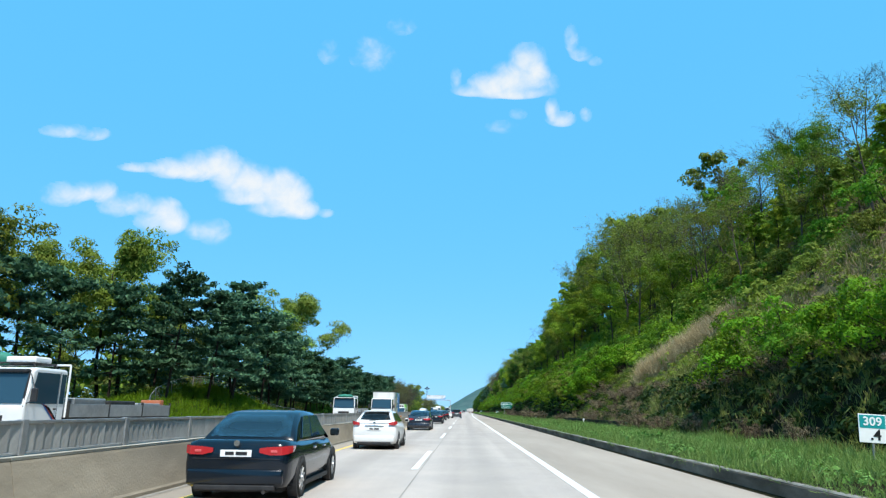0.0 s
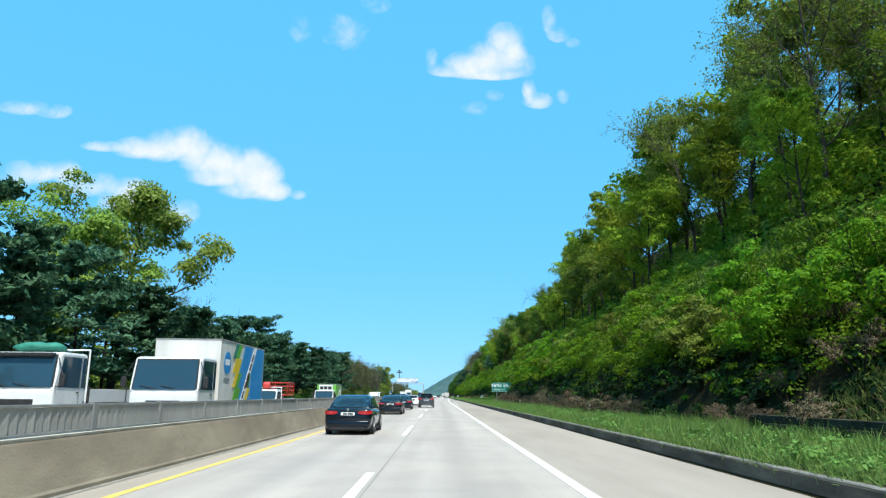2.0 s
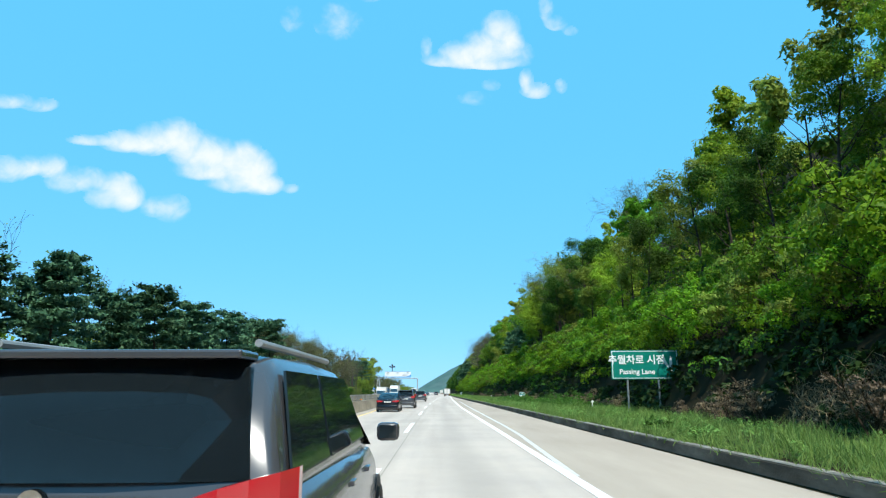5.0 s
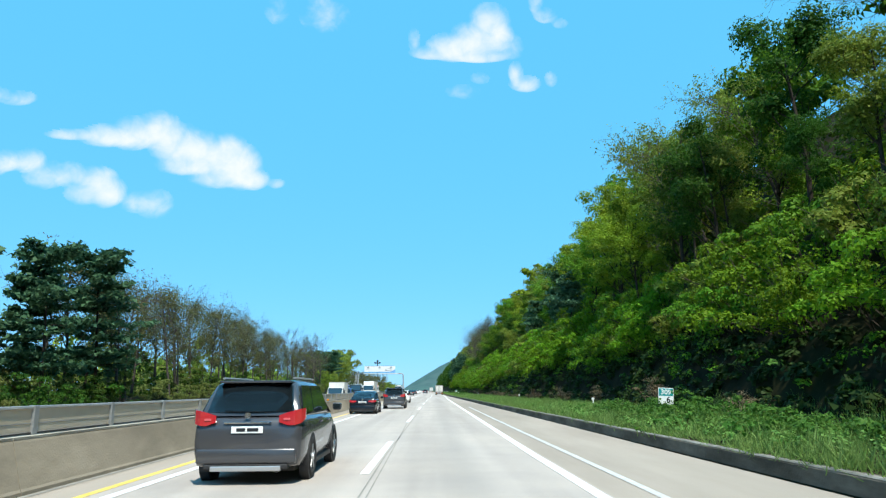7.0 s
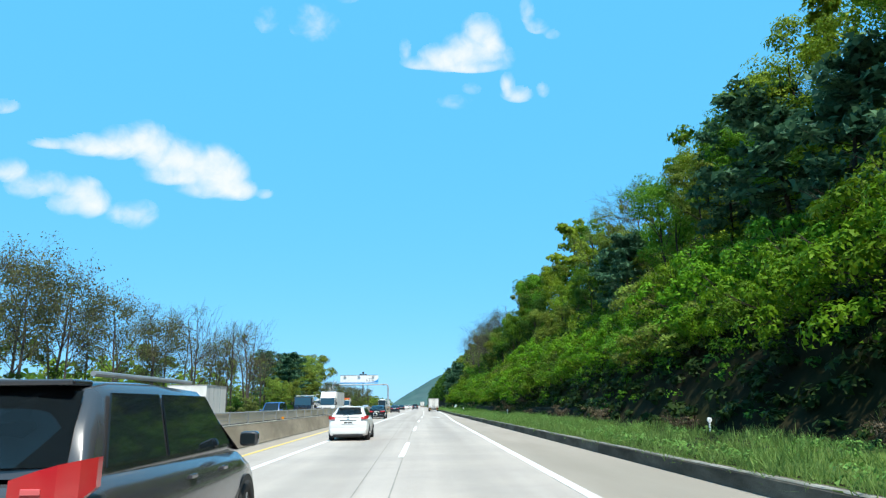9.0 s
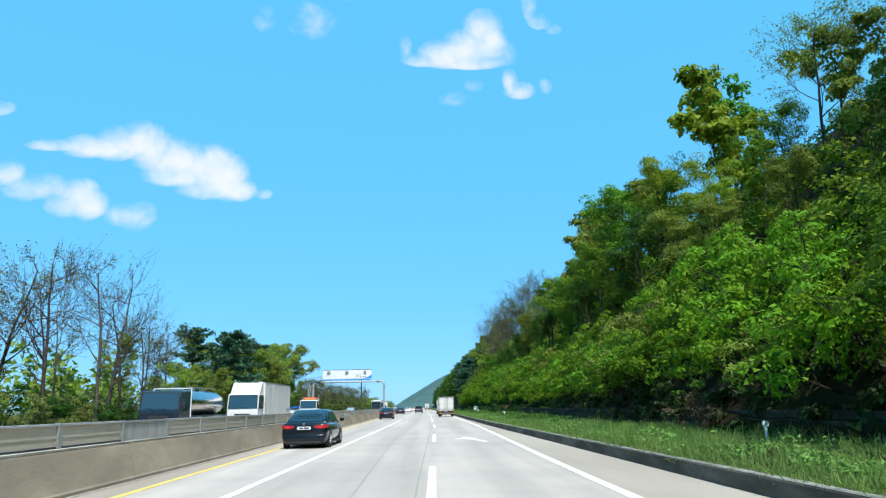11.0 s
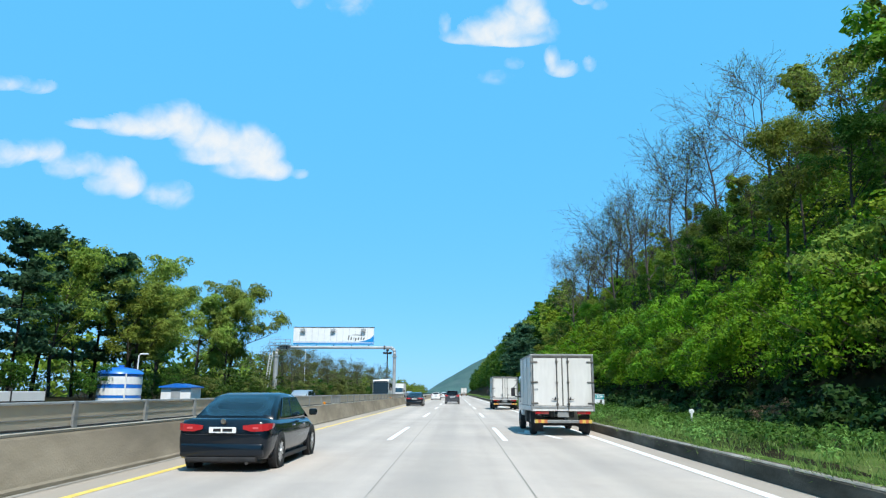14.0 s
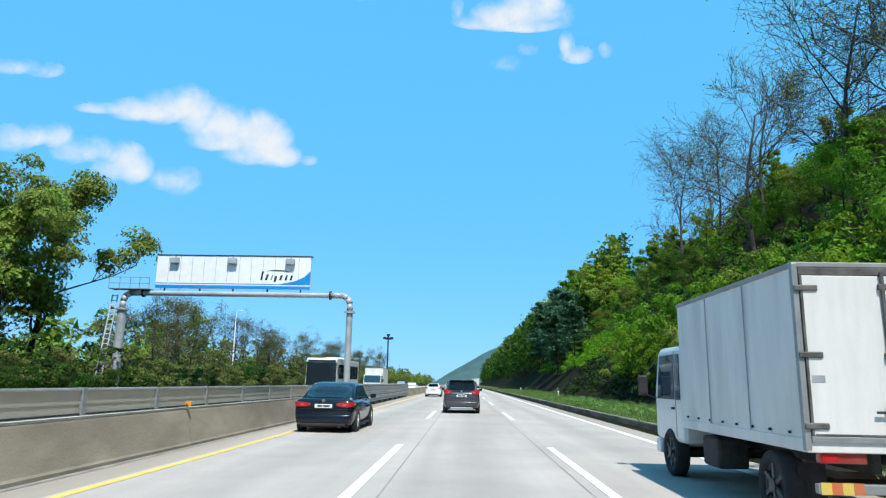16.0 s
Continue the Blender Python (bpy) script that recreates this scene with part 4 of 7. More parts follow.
def shrub(seed, height, width, per, size, mat, label, group="shrubs at the slope's foot", name="shrub", brushy=False):
    rnd, rng = random.Random(seed), np.random.default_rng(seed)
    t = thing(name, label, "shrub", group)
    segs, sites, clumps = [], [], []
    for k in range(8 if not brushy else 16):
        q = rnd.uniform(0, 6.28)
        tilt = rnd.uniform(0.1, 1.0)
        d = Vector((math.cos(q) * math.sin(tilt), math.sin(q) * math.sin(tilt), math.cos(tilt)))
        p = Vector((rnd.uniform(-1, 1) * width * 0.2, rnd.uniform(-1, 1) * width * 0.2, -0.3))
        s1, n1 = limb(rnd, p, d, height * rnd.uniform(0.8, 1.15), 0.03, 5, 0.13, -0.05 if brushy else 0.02)
        segs += s1
        clumps += [(*(n1[j][0] + Vector((rnd.gauss(0, 0.2), rnd.gauss(0, 0.2), 0))), height * rnd.uniform(0.11, 0.22)) for j in (2, 3, 4, 4)]
        for j in range(1, 5):
            for _ in range(2):
                c, e, r = n1[j]
                a = (e + Vector((rnd.gauss(0, 0.6), rnd.gauss(0, 0.6), rnd.gauss(0, 0.35)))).normalized()
                s2, n2 = limb(rnd, c, a, height * rnd.uniform(0.15, 0.36), 0.009, 1, 0.2, 0.0)
                segs += s2
                if n2[-1][0].z > (0.34 if height > 1 and not brushy else 0.12) * height:
                    sites.append((*n2[-1][0], *n2[-1][1]))
    v, f = tube(segs)
    sheet("branchwork", v, f, M_STEM if brushy else M_BARK, t)
    if per >= 20:
        v, f = lobes(clumps, int(per * 2.6), size, rng)
        np_mesh("foliage", v, f, mat, t)
    elif per:
        v, f = blades(sites, per, 0.23 * height / 2.5, size, rng, 0.7, 0.8, True)
        np_mesh("foliage", v, f, mat, t)
    return t


def grow(src, places, jitter=0.15, seed=1, squash=0.12, slim=0.9, lean=0.0):
    """Sets a plant and its copies at (x, y, scale); each turned and sized a little differently."""
    rnd = random.Random(seed)
    h = None
    for i, (x, y, s) in enumerate(places):
        s *= rnd.uniform(1 - jitter, 1 + jitter)
        z = ground_z(x, y) - 0.05
        w = s * slim * rnd.uniform(1 - squash, 1 + squash)
        m = Matrix.Translation((x, y, z)) @ pose(0, 0, 0, rnd.uniform(-3, 3), rnd.uniform(-3, 3) - lean * rnd.uniform(0.7, 1.2)) @ pose(0, 0, 0, 0, 0, rnd.uniform(0, 360))
        o = src if i == 0 else copy_thing(src, m)
        if i == 0:
            o.matrix_basis = m
        o.scale = (w, w, s)


# how high the slope's skyline stands over its distance from the road
SKYLINE = [(-80, 0.75), (60, 0.82), (80, 1.10), (100, 1.46), (150, 1.44), (175, 1.25), (215, 1.10), (245, 1.33), (285, 1.22), (322, 0.98), (335, 1.05), (346, 1.30), (360, 1.28), (375, 1.20), (390, 1.25), (405, 1.15), (418, 1.0), (430, 0.80), (445, 0.72), (470, 0.78), (500, 0.92), (540, 1.0), (600, 1.2), (660, 1.4), (900, 1.3)]


def slope_places(x, y0, y1, step, seed, reach=1.0, spread=1.2, unit=12.0, most=1.7, least=0.45, off=3.2):
    rnd = random.Random(seed)
    out, y = [], y0
    while y < y1:
        px, py = x + rnd.uniform(-spread, spread), y + rnd.uniform(-0.3, 0.3) * step
        top = table(py, SKYLINE) * (px - off) * reach * rnd.uniform(0.84, 1.04) + 1.5
        out.append((px, py, min(max((top - ground_z(px, py)) / unit, least), most)))
        y += step
    return out


def deal(places, n, seed):
    """Splits places among n kinds of plant."""
    rnd = random.Random(seed)
    out = [[] for _ in range(n)]
    for p in places:
        out[rnd.randrange(n)].append(p)
    return [o for o in out]


oak_a = broadleaf(11, 12, 0.17, 46, 0.20, M_LEAF[0], "tall oak in fresh yellow-green leaf", subs=5, twigs=3)
oak_b = broadleaf(12, 12, 0.16, 46, 0.20, M_LEAF[1], "broadleaved tree in mid-green leaf", subs=5, twigs=3, reach=0.36)
oak_c = broadleaf(13, 12, 0.15, 42, 0.21, M_LEAF[2], "slender tree in thin olive spring leaf", subs=5, twigs=3, first=0.35, reach=0.28)
oak_d = broadleaf(14, 12, 0.17, 46, 0.20, M_LEAF[3], "dark green broadleaved tree", subs=5, twigs=3, reach=0.32)
thin_a = broadleaf(15, 12, 0.15, 9, 0.15, M_LEAF[2], "nearly bare tree with first olive leaves", subs=6, twigs=4, extra=1, reach=0.34, spread=0.20, bark=M_TWIG, name="budding_tree")
bare_a = broadleaf(16, 12, 0.17, 1, 0.12, M_LEAF[2], "bare grey-brown tree with fine twigs", subs=8, twigs=5, extra=2, first=0.26, reach=0.40, limbs=13, spread=0.12, bark=M_TWIG, name="bare_tree")
far_a = broadleaf(17, 12, 0.16, 26, 0.52, M_LEAF[0], "yellow-green tree high on the slope", limbs=9, subs=3, twigs=3, spread=0.55)
far_b = broadleaf(18, 12, 0.16, 26, 0.52, M_LEAF[1], "green tree high on the slope", limbs=9, subs=3, twigs=3, spread=0.55)
far_c = broadleaf(19, 12, 0.16, 24, 0.50, M_LEAF[2], "olive tree high on the slope", limbs=9, subs=3, twigs=3, spread=0.55)

row1 = deal(slope_places(18.3, 108, 330, 6.2, 1, off=4.9) + slope_places(18.3, 334, 520, 7.5, 4, off=4.9), 4, 2)
row1b = deal(slope_places(21.4, 112, 330, 9, 7, 0.94, off=4.2) + slope_places(21.4, 334, 520, 11, 8, 0.94, off=4.2), 3, 9)
row2 = deal(slope_places(24.5, 96, 620, 11.0, 5, 0.95, 2, most=1.3), 3, 6)
row3 = deal(slope_places(29.0, 30, 620, 14.0, 10, 0.95, 3, most=1.1) + slope_places(27.0, -6, 62, 6.5, 12, 0.98, 2.5, most=1.0), 3, 11)
grow(oak_a, row1[0] + row1b[0] + [(19.0, 88, 0.8), (19.5, 99, 0.95), (24, 97, 0.85), (22, 82, 0.7), (17, 247, 1.1), (18.3, 254, 1.05), (16.6, 241, 0.85)], 0.06, 1)
grow(oak_b, row1[1] + row1b[1] + [(20.8, 364, 1.3), (20.5, 68.5, 0.75), (27, 50, 0.7), (29.5, 58, 0.7), (33, 66, 0.75), (32, 77, 0.7)], 0.06, 2)
grow(oak_c, row1[2] + [(24, 118, 1.4), (25, 134, 1.4), (21, 93, 0.85), (22, 104, 0.95), (25, 90, 0.8), (24, 110, 0.95)], 0.06, 3)
grow(oak_d, row1[3] + [(17.0, 227, 0.95), (17.6, 234, 1.0), (19.2, 221, 1.05)], 0.06, 4)
p_r = pine(54, 11, "pines on the wooded slope")
grow(p_r, [(16.5, 266, 0.75), (17.5, 272, 0.8), (18, 279, 0.75), (18, 299, 0.75), (19, 305, 0.7), (20, 311, 0.65), (15, 536, 0.95), (16, 545, 1.05), (17.5, 552, 1.15), (15.5, 560, 1.0), (18, 568, 1.2), (16.5, 578, 1.1), (20, 560, 1.25), (15.5, 522, 0.85)], 0.05, 20)
grow(thin_a, row1b[2] + [(28, 68, 0.85), (29, 75, 0.85), (30, 83, 0.85), (28.5, 91, 0.85), (31, 98, 0.75), (29, 105, 0.75), (26, 78, 0.9), (23, 57, 0.75), (24.5, 49, 0.72), (22.8, 64, 0.8), (26, 43, 0.75), (25, 71, 0.9), (27, 61, 0.8), (20, 79, 1.05), (23, 83, 1.2), (21.5, 90, 1.3), (24, 94, 1.15), (20.5, 97, 1.25), (22.5, 101, 1.2), (25, 105, 1.05), (21, 108, 1.3), (26, 86, 1.0), (27, 97, 0.9), (20, 236, 1.12), (22, 229, 0.95), (19, 240, 1.1), (21, 244, 1.05), (23, 238, 0.95), (18.6, 232, 1.0), (26, 322, 0.9), (24, 330, 0.9)], 0.06, 5)
grow(bare_a, [(31, 62, 0.8), (33, 54, 0.7), (30, 72, 0.9), (27, 79, 0.9), (26, 88, 1.05), (28, 224, 1.1), (27, 316, 0.85), (29, 325, 0.85), (23, 419, 1.15), (21.5, 431, 1.15), (20, 439, 1.1), (25, 446, 1.1), (19.5, 452, 1.2), (22, 463, 1.2), (20, 471, 1.25), (24, 478, 1.15), (21, 489, 1.2), (26, 496, 1.1), (22, 425, 1.1), (23, 456, 1.15), (25, 468, 1.1), (22, 483, 1.1)], 0.05, 6)
grow(far_a, row2[0] + row3[0], 0.06, 7)
grow(far_b, row2[1] + row3[1], 0.06, 8)
grow(far_c, row2[2] + row3[2], 0.06, 9)

# shrubs along the foot of the slope
sh_a = shrub(31, 2.8, 2.6, 33, 0.15, M_SHRUB, "bright green leafy shrub")
sh_b = shrub(32, 2.6, 2.8, 33, 0.15, M_LEAF[1], "green leafy shrub on the bank")
sh_c = shrub(33, 2.5, 2.6, 34, 0.14, M_LEAF[2], "olive shrub on the bank")
brush = shrub(34, 1.6, 2.4, 21, 0.06, M_BRUSH, "tangled dry brown brush at the bank's foot", "dry brush", "dry_brush", True)
rs = random.Random(40)
def bank_places(x, y0, y1, step, s, spread=0.7):
    return [(x + foot_shift(y) + rs.uniform(-spread, spread), y + rs.uniform(-0.4, 0.4) * step, s * rs.uniform(0.8, 1.2)) for y in np.arange(y0, y1, step)]


low = bank_places(13.8, -6, 36, 2.6, 0.95, 0.4) + bank_places(13.8, 78, 300, 3.0, 1.05, 0.5) + bank_places(12.9, 300, 480, 3.1, 1.1, 0.5) + bank_places(15.9, 74, 300, 4.2, 1.25) + bank_places(15.2, 300, 480, 4.2, 1.3)
dealt = deal(low, 5, 41)
open_bank = bank_places(16.0, 6, 44, 7, 0.6) + bank_places(20, 4, 46, 6, 0.8) + bank_places(24, 4, 60, 6, 1.0) + bank_places(22.5, 54, 74, 4, 1.0)
ob_d = deal(open_bank, 3, 42)
grow(sh_a, dealt[0] + dealt[1] + dealt[2], 0.1, 11, lean=36)
grow(sh_b, dealt[3] + ob_d[0], 0.1, 12, lean=28)
grow(sh_c, dealt[4] + ob_d[1] + ob_d[2], 0.1, 13, lean=24)
grow(brush, [(11.15 + foot_shift(y) + rs.uniform(-0.3, 0.3), y + rs.uniform(-1.5, 1.5), rs.uniform(0.55, 0.95)) for y in list(range(22, 84, 4)) + list(range(92, 166, 4)) + list(range(180, 192, 4)) + list(range(192, 300, 11)) + list(range(305, 440, 13))] + [(13.4 + rs.uniform(-0.9, 1.6), y, rs.uniform(0.6, 0.95)) for y in np.arange(52, 80, 1.5)] + [(14.6 + rs.uniform(-1.2, 1.5), y, rs.uniform(0.5, 0.8)) for y in np.arange(16, 52, 3)], 0.1, 14)

# trees and scrub beyond the opposite lanes
p_a, p_b, p_c = pine(51, 12.5), pine(52, 13.0), pine(53, 11.5)
rl = random.Random(60)
pines = [(-26 + rl.uniform(-2.2, 2.2), y + rl.uniform(-1.5, 1.5), rl.uniform(0.84, 1.06)) for y in np.arange(62, 112, 4.6)]
pines += [(-33 + rl.uniform(-2, 2), y, rl.uniform(0.8, 1.05)) for y in np.arange(40, 112, 6)]
pines += [(-27 + rl.uniform(-2.0, 2.0), y + rl.uniform(-1.5, 1.5), rl.uniform(0.72, 0.96)) for y in np.arange(112, 216, 4.6)]
pines += [(-33 + rl.uniform(-2, 2), y, rl.uniform(0.75, 0.95)) for y in np.arange(116, 240, 8)]
pines += [(-26.5, 221, 0.95), (-28, 229, 1.0), (-26.5, 237, 0.95), (-27, 246, 1.0), (-31, 241, 0.95), (-31, 252, 0.9)]
pines += [(-33, 394, 0.95), (-30, 399, 1.02), (-32, 405, 1.05), (-34, 412, 1.02), (-32, 419, 1.0), (-36, 428, 1.15), (-34, 434, 1.05)]
pd = deal(pines, 3, 61)
grow(p_a, pd[0], 0.05, 21)
grow(p_b, pd[1], 0.05, 22)
grow(p_c, pd[2], 0.05, 23)
west = "broadleaved trees beyond the opposite lanes"
w_oak = broadleaf(71, 12, 0.22, 80, 0.23, M_PALELEAF, "spreading tree in bright spring leaf", subs=6, twigs=3, first=0.2, reach=0.40, group=west)
w_mid = broadleaf(72, 12, 0.18, 48, 0.24, M_LEAF[2], "olive-leaved tree behind the pines", subs=5, twigs=3, reach=0.36, group=west)
w_bare = broadleaf(73, 11, 0.14, 1, 0.12, M_LEAF[2], "bare slender tree with upright twigs", subs=7, twigs=3, extra=1, first=0.25, reach=0.27, spread=0.12, bark=M_TWIG, name="bare_tree", group=west)
w_bud = broadleaf(74, 11, 0.15, 9, 0.17, M_BUD, "thin tree with first yellowish leaves", subs=6, twigs=4, extra=1, first=0.25, reach=0.27, spread=0.4, bark=M_TWIG, name="budding_tree", group=west)
grow(w_oak, [(-31, 119, 1.65), (-34, 113, 1.45), (-34, 441, 1.22), (-37, 480, 1.5), (-34.5, 473, 1.2), (-39, 472, 1.3), (-36, 452, 1.1), (-31, 436, 0.95), (-33, 408, 0.85), (-40, 560, 0.7), (-42, 610, 0.7)], 0.04, 24)
grow(w_mid, [(-38, 36, 1.15), (-36, 46, 1.2), (-41, 54, 1.25), (-37, 60, 1.2), (-43, 44, 1.1), (-40, 70, 1.1), (-34.5, 65, 1.45), (-36.5, 72, 1.5), (-38, 80, 1.15), (-35.5, 88, 1.0), (-36, 415, 1.0), (-32, 424, 0.9), (-35, 429, 1.05), (-30.5, 433, 0.85), (-37, 436, 1.05), (-30, 18, 0.9), (-36, 8, 1.0), (-37, 270, 0.75), (-36, 300, 0.8), (-34, 330, 0.7), (-38, 380, 0.8), (-37, 408, 1.0), (-24, 366, 0.46), (-23.6, 373, 0.5), (-24.5, 380, 0.48), (-26.5, 369, 0.55), (-27, 377, 0.5), (-40, 455, 1.05), (-40, 520, 0.75), (-46, 640, 0.8), (-48, 690, 0.8)], 0.06, 25)
grow(w_bare, [(-27, 326, 1.3), (-28.5, 331, 1.35), (-30, 322, 1.2), (-26.5, 351, 1.4), (-28.5, 340, 1.3), (-35, 128, 1.4), (-36, 140, 1.35), (-38, 156, 1.4), (-36, 172, 1.35), (-37, 190, 1.4), (-34, 205, 1.25), (-35, 148, 1.3), (-36, 220, 1.3), (-34, 250, 1.25), (-29, 256, 1.2), (-31, 262, 1.3), (-28, 267, 1.15), (-30, 272, 1.25), (-32, 277, 1.3), (-28, 283, 1.15), (-30, 289, 1.15), (-27, 296, 1.05), (-31, 302, 1.1), (-29, 310, 1.0), (-27, 344, 1.45), (-29, 349, 1.2), (-28, 356, 1.4), (-30, 364, 1.3), (-28, 371, 1.15), (-33, 340, 1.3), (-31, 352, 1.3), (-26.5, 360, 1.15), (-32, 374, 1.2), (-33, 500, 0.75), (-36, 508, 0.8), (-32, 532, 0.85), (-36, 548, 0.8), (-37, 570, 0.9), (-30, 488, 0.8), (-33, 495, 0.95), (-34, 515, 0.95), (-31, 524, 0.9), (-37, 536, 1.0), (-33, 556, 0.95), (-30, 580, 0.9), (-34, 596, 1.0), (-31, 618, 1.0), (-30, 660, 1.2), (-29, 664, 1.15)], 0.06, 26)
grow(w_bud, [(-30, 247, 1.15), (-27, 262, 1.15), (-30, 266, 1.25), (-26.5, 281, 1.1), (-31, 280, 1.25), (-27, 290, 1.1), (-30, 294, 1.15), (-26.5, 304, 1.0), (-28, 252, 1.1), (-32, 259, 1.25), (-27, 275, 1.1), (-33, 286, 1.2), (-29, 298, 1.1), (-31, 308, 1.1), (-29, 318, 1.05), (-31, 328, 1.1), (-28, 336, 1.0), (-32, 376, 0.9), (-34, 490, 0.75), (-33, 540, 0.75), (-36, 600, 0.8), (-27.5, 486, 0.85), (-29, 494, 0.9), (-33, 502, 0.9), (-28, 520, 0.8), (-35, 526, 0.95), (-30, 545, 0.85), (-28, 565, 0.85), (-33, 586, 0.95), (-29, 606, 0.9), (-32, 632, 0.95), (-28, 645, 0.9)], 0.06, 27)
wsh = shrub(75, 2.8, 2.6, 40, 0.14, M_SCRUB, "yellowish-green scrub beyond the opposite lanes", "scrub beyond the opposite lanes", "roadside_bush")
wsh2 = shrub(76, 2.8, 2.8, 40, 0.14, M_LEAF[3], "dark green scrub beyond the opposite lanes", "scrub beyond the opposite lanes", "roadside_bush")
scrub = [(-24 + rl.uniform(-1.8, 1.5), y + rl.uniform(-1.5, 1.5), rl.uniform(0.7, 1.1)) for y in np.arange(212, 700, 6.5) if not 392 < y < 440] + [(-29 + rl.uniform(-2, 2), y, rl.uniform(0.9, 1.4)) for y in np.arange(240, 620, 8)]
sd = deal(scrub, 2, 62)
grow(wsh, sd[0], 0.1, 28)
grow(wsh2, sd[1], 0.1, 29)

# undergrowth that fills the slope between shrubs, beyond counting
def undergrowth(name, label, n, per, xa, xb, y0, y1, tall, size, mat, seed, west=False, r=0.75, base=0.0, gate=0.22):
    """Uneven mounds of leaves over the land; n leafy clumps of about radius r."""
    rng = np.random.default_rng(seed)
    sites = []
    while len(sites) < n:
        x, y = rng.uniform(xa, xb), rng.uniform(y0, y1)
        x += 0.0 if west else foot_shift(y)
        k = noise.noise(Vector((x * 0.33, y * 0.33, seed))) + 0.5
        if k < gate:
            continue
        sites.append((x, y, ground_z(x, y) + base + tall * max(k, 0.2) * rng.uniform(0.1, 1.0), r * rng.uniform(0.55, 1.4)))
    v, f = lobes(sites, per, size, rng)
    tagged(np_mesh(name, v, f, mat), label, "undergrowth", kind="stuff")


undergrowth("undergrowth", "thick bright green undergrowth on the bank", 1500, 75, 15.0, 19.5, 76, 360, 2.1, 0.155, M_SHRUB, 84)
undergrowth("undergrowth", "green undergrowth on the bank", 1000, 70, 15.0, 21.5, 76, 480, 1.9, 0.17, M_LEAF[1], 85)
undergrowth("undergrowth", "olive undergrowth on the open bank", 1500, 50, 14.6, 30, -5, 74, 0.8, 0.17, M_LEAF[2], 86, r=0.6)
undergrowth("undergrowth", "thick bright green undergrowth on the bank", 750, 62, 14.2, 18, 360, 560, 2.3, 0.2, M_SHRUB, 87)
undergrowth("undergrowth", "leafy ground growth between tree trunks", 900, 55, 18, 40, 116, 560, 2.2, 0.36, M_LEAF[3], 88, r=1.2)
undergrowth("undergrowth", "leafy ground growth on the bare trees' slope", 560, 60, 16.5, 36, 400, 560, 3.2, 0.34, M_LEAF[1], 75, r=1.2)
undergrowth("undergrowth", "leafy ground growth high on the slope", 420, 55, 18, 34, 116, 400, 3.0, 0.36, M_LEAF[3], 74, r=1.2)
undergrowth("undergrowth", "fresh green growth under the slope's trees", 1300, 62, 17.5, 25, 78, 420, 3.6, 0.24, M_LEAF[1], 68, r=1.0)
undergrowth("undergrowth", "yellow-green growth under the slope's trees", 900, 62, 17.5, 26, 78, 420, 3.8, 0.24, M_LEAF[0], 69, r=1.0)
undergrowth("undergrowth", "olive growth high on the bank above the road", 620, 62, 19.5, 38, 44, 116, 2.6, 0.30, M_LEAF[2], 71, r=1.1)
undergrowth("undergrowth", "green growth high on the bank above the road", 420, 62, 19.5, 38, 52, 116, 3.0, 0.30, M_LEAF[1], 70, r=1.1)
undergrowth("undergrowth", "leafy weeds standing in the verge grass", 420, 46, 7.0, 10.2, 180, 222, 0.95, 0.10, M_WEED, 72, r=0.28)
undergrowth("undergrowth", "low leafy weeds over the verge", 1100, 46, 6.6, 10.8, 340, 440, 0.42, 0.10, M_WEED, 73, r=0.32)
# shade at the verge's back edge, put in as near-black leaves
undergrowth("undergrowth", "creeping growth reaching over the verge, shade in its colour", 620, 60, 9.9, 11.8, 352, 450, 0.9, 0.18, M_SHADE_IVY, 78, r=0.45)
undergrowth("undergrowth", "bright leafy sprays over the dark hollow", 330, 110, 11.2, 13.2, 352, 450, 1.2, 0.105, M_SHRUB, 79, r=0.6, base=1.5)
undergrowth("undergrowth", "bright leafy bushes covering the lower bank", 330, 110, 12.4, 17.0, 76, 116, 2.4, 0.105, M_SHRUB, 80, r=0.7, base=0.3)
undergrowth("undergrowth", "yellow-green bushes in young leaf on the bank", 260, 110, 14.0, 19.0, 78, 122, 2.8, 0.11, M_PALELEAF, 81, r=0.75, base=0.6)
# shade of the bank's hollow, painted as near-black leaves over the soil
undergrowth("undergrowth", "creeping growth on the bank foot, shade in its colour", 3200, 60, 11.2, 14.6, -10, 500, 0.4, 0.23, M_SHADE_IVY, 64, r=0.5, gate=-1.0)
undergrowth("undergrowth", "green sprigs in front of the bank's dark foot", 330, 48, 11.7, 13.2, 78, 480, 1.1, 0.13, M_LEAF[1], 62, r=0.42)
undergrowth("undergrowth", "green bushes low on the bank's foot", 190, 80, 11.7, 15.0, 64, 112, 1.5, 0.125, M_SHRUB, 61, r=0.6, base=0.2)
undergrowth("undergrowth", "leafy sprays hanging over the bank's dark foot", 680, 90, 12.6, 14.4, 80, 480, 1.3, 0.115, M_SHRUB, 66, r=0.6, base=0.55)
undergrowth("undergrowth", "olive sprays hanging over the bank's dark foot", 110, 90, 12.5, 14.4, -8, 36, 1.3, 0.115, M_LEAF[2], 63, r=0.6, base=0.9)
undergrowth("undergrowth", "green sprays hanging over the bank's dark foot", 420, 90, 12.4, 14.4, 80, 480, 1.3, 0.115, M_LEAF[1], 65, r=0.6, base=0.4)
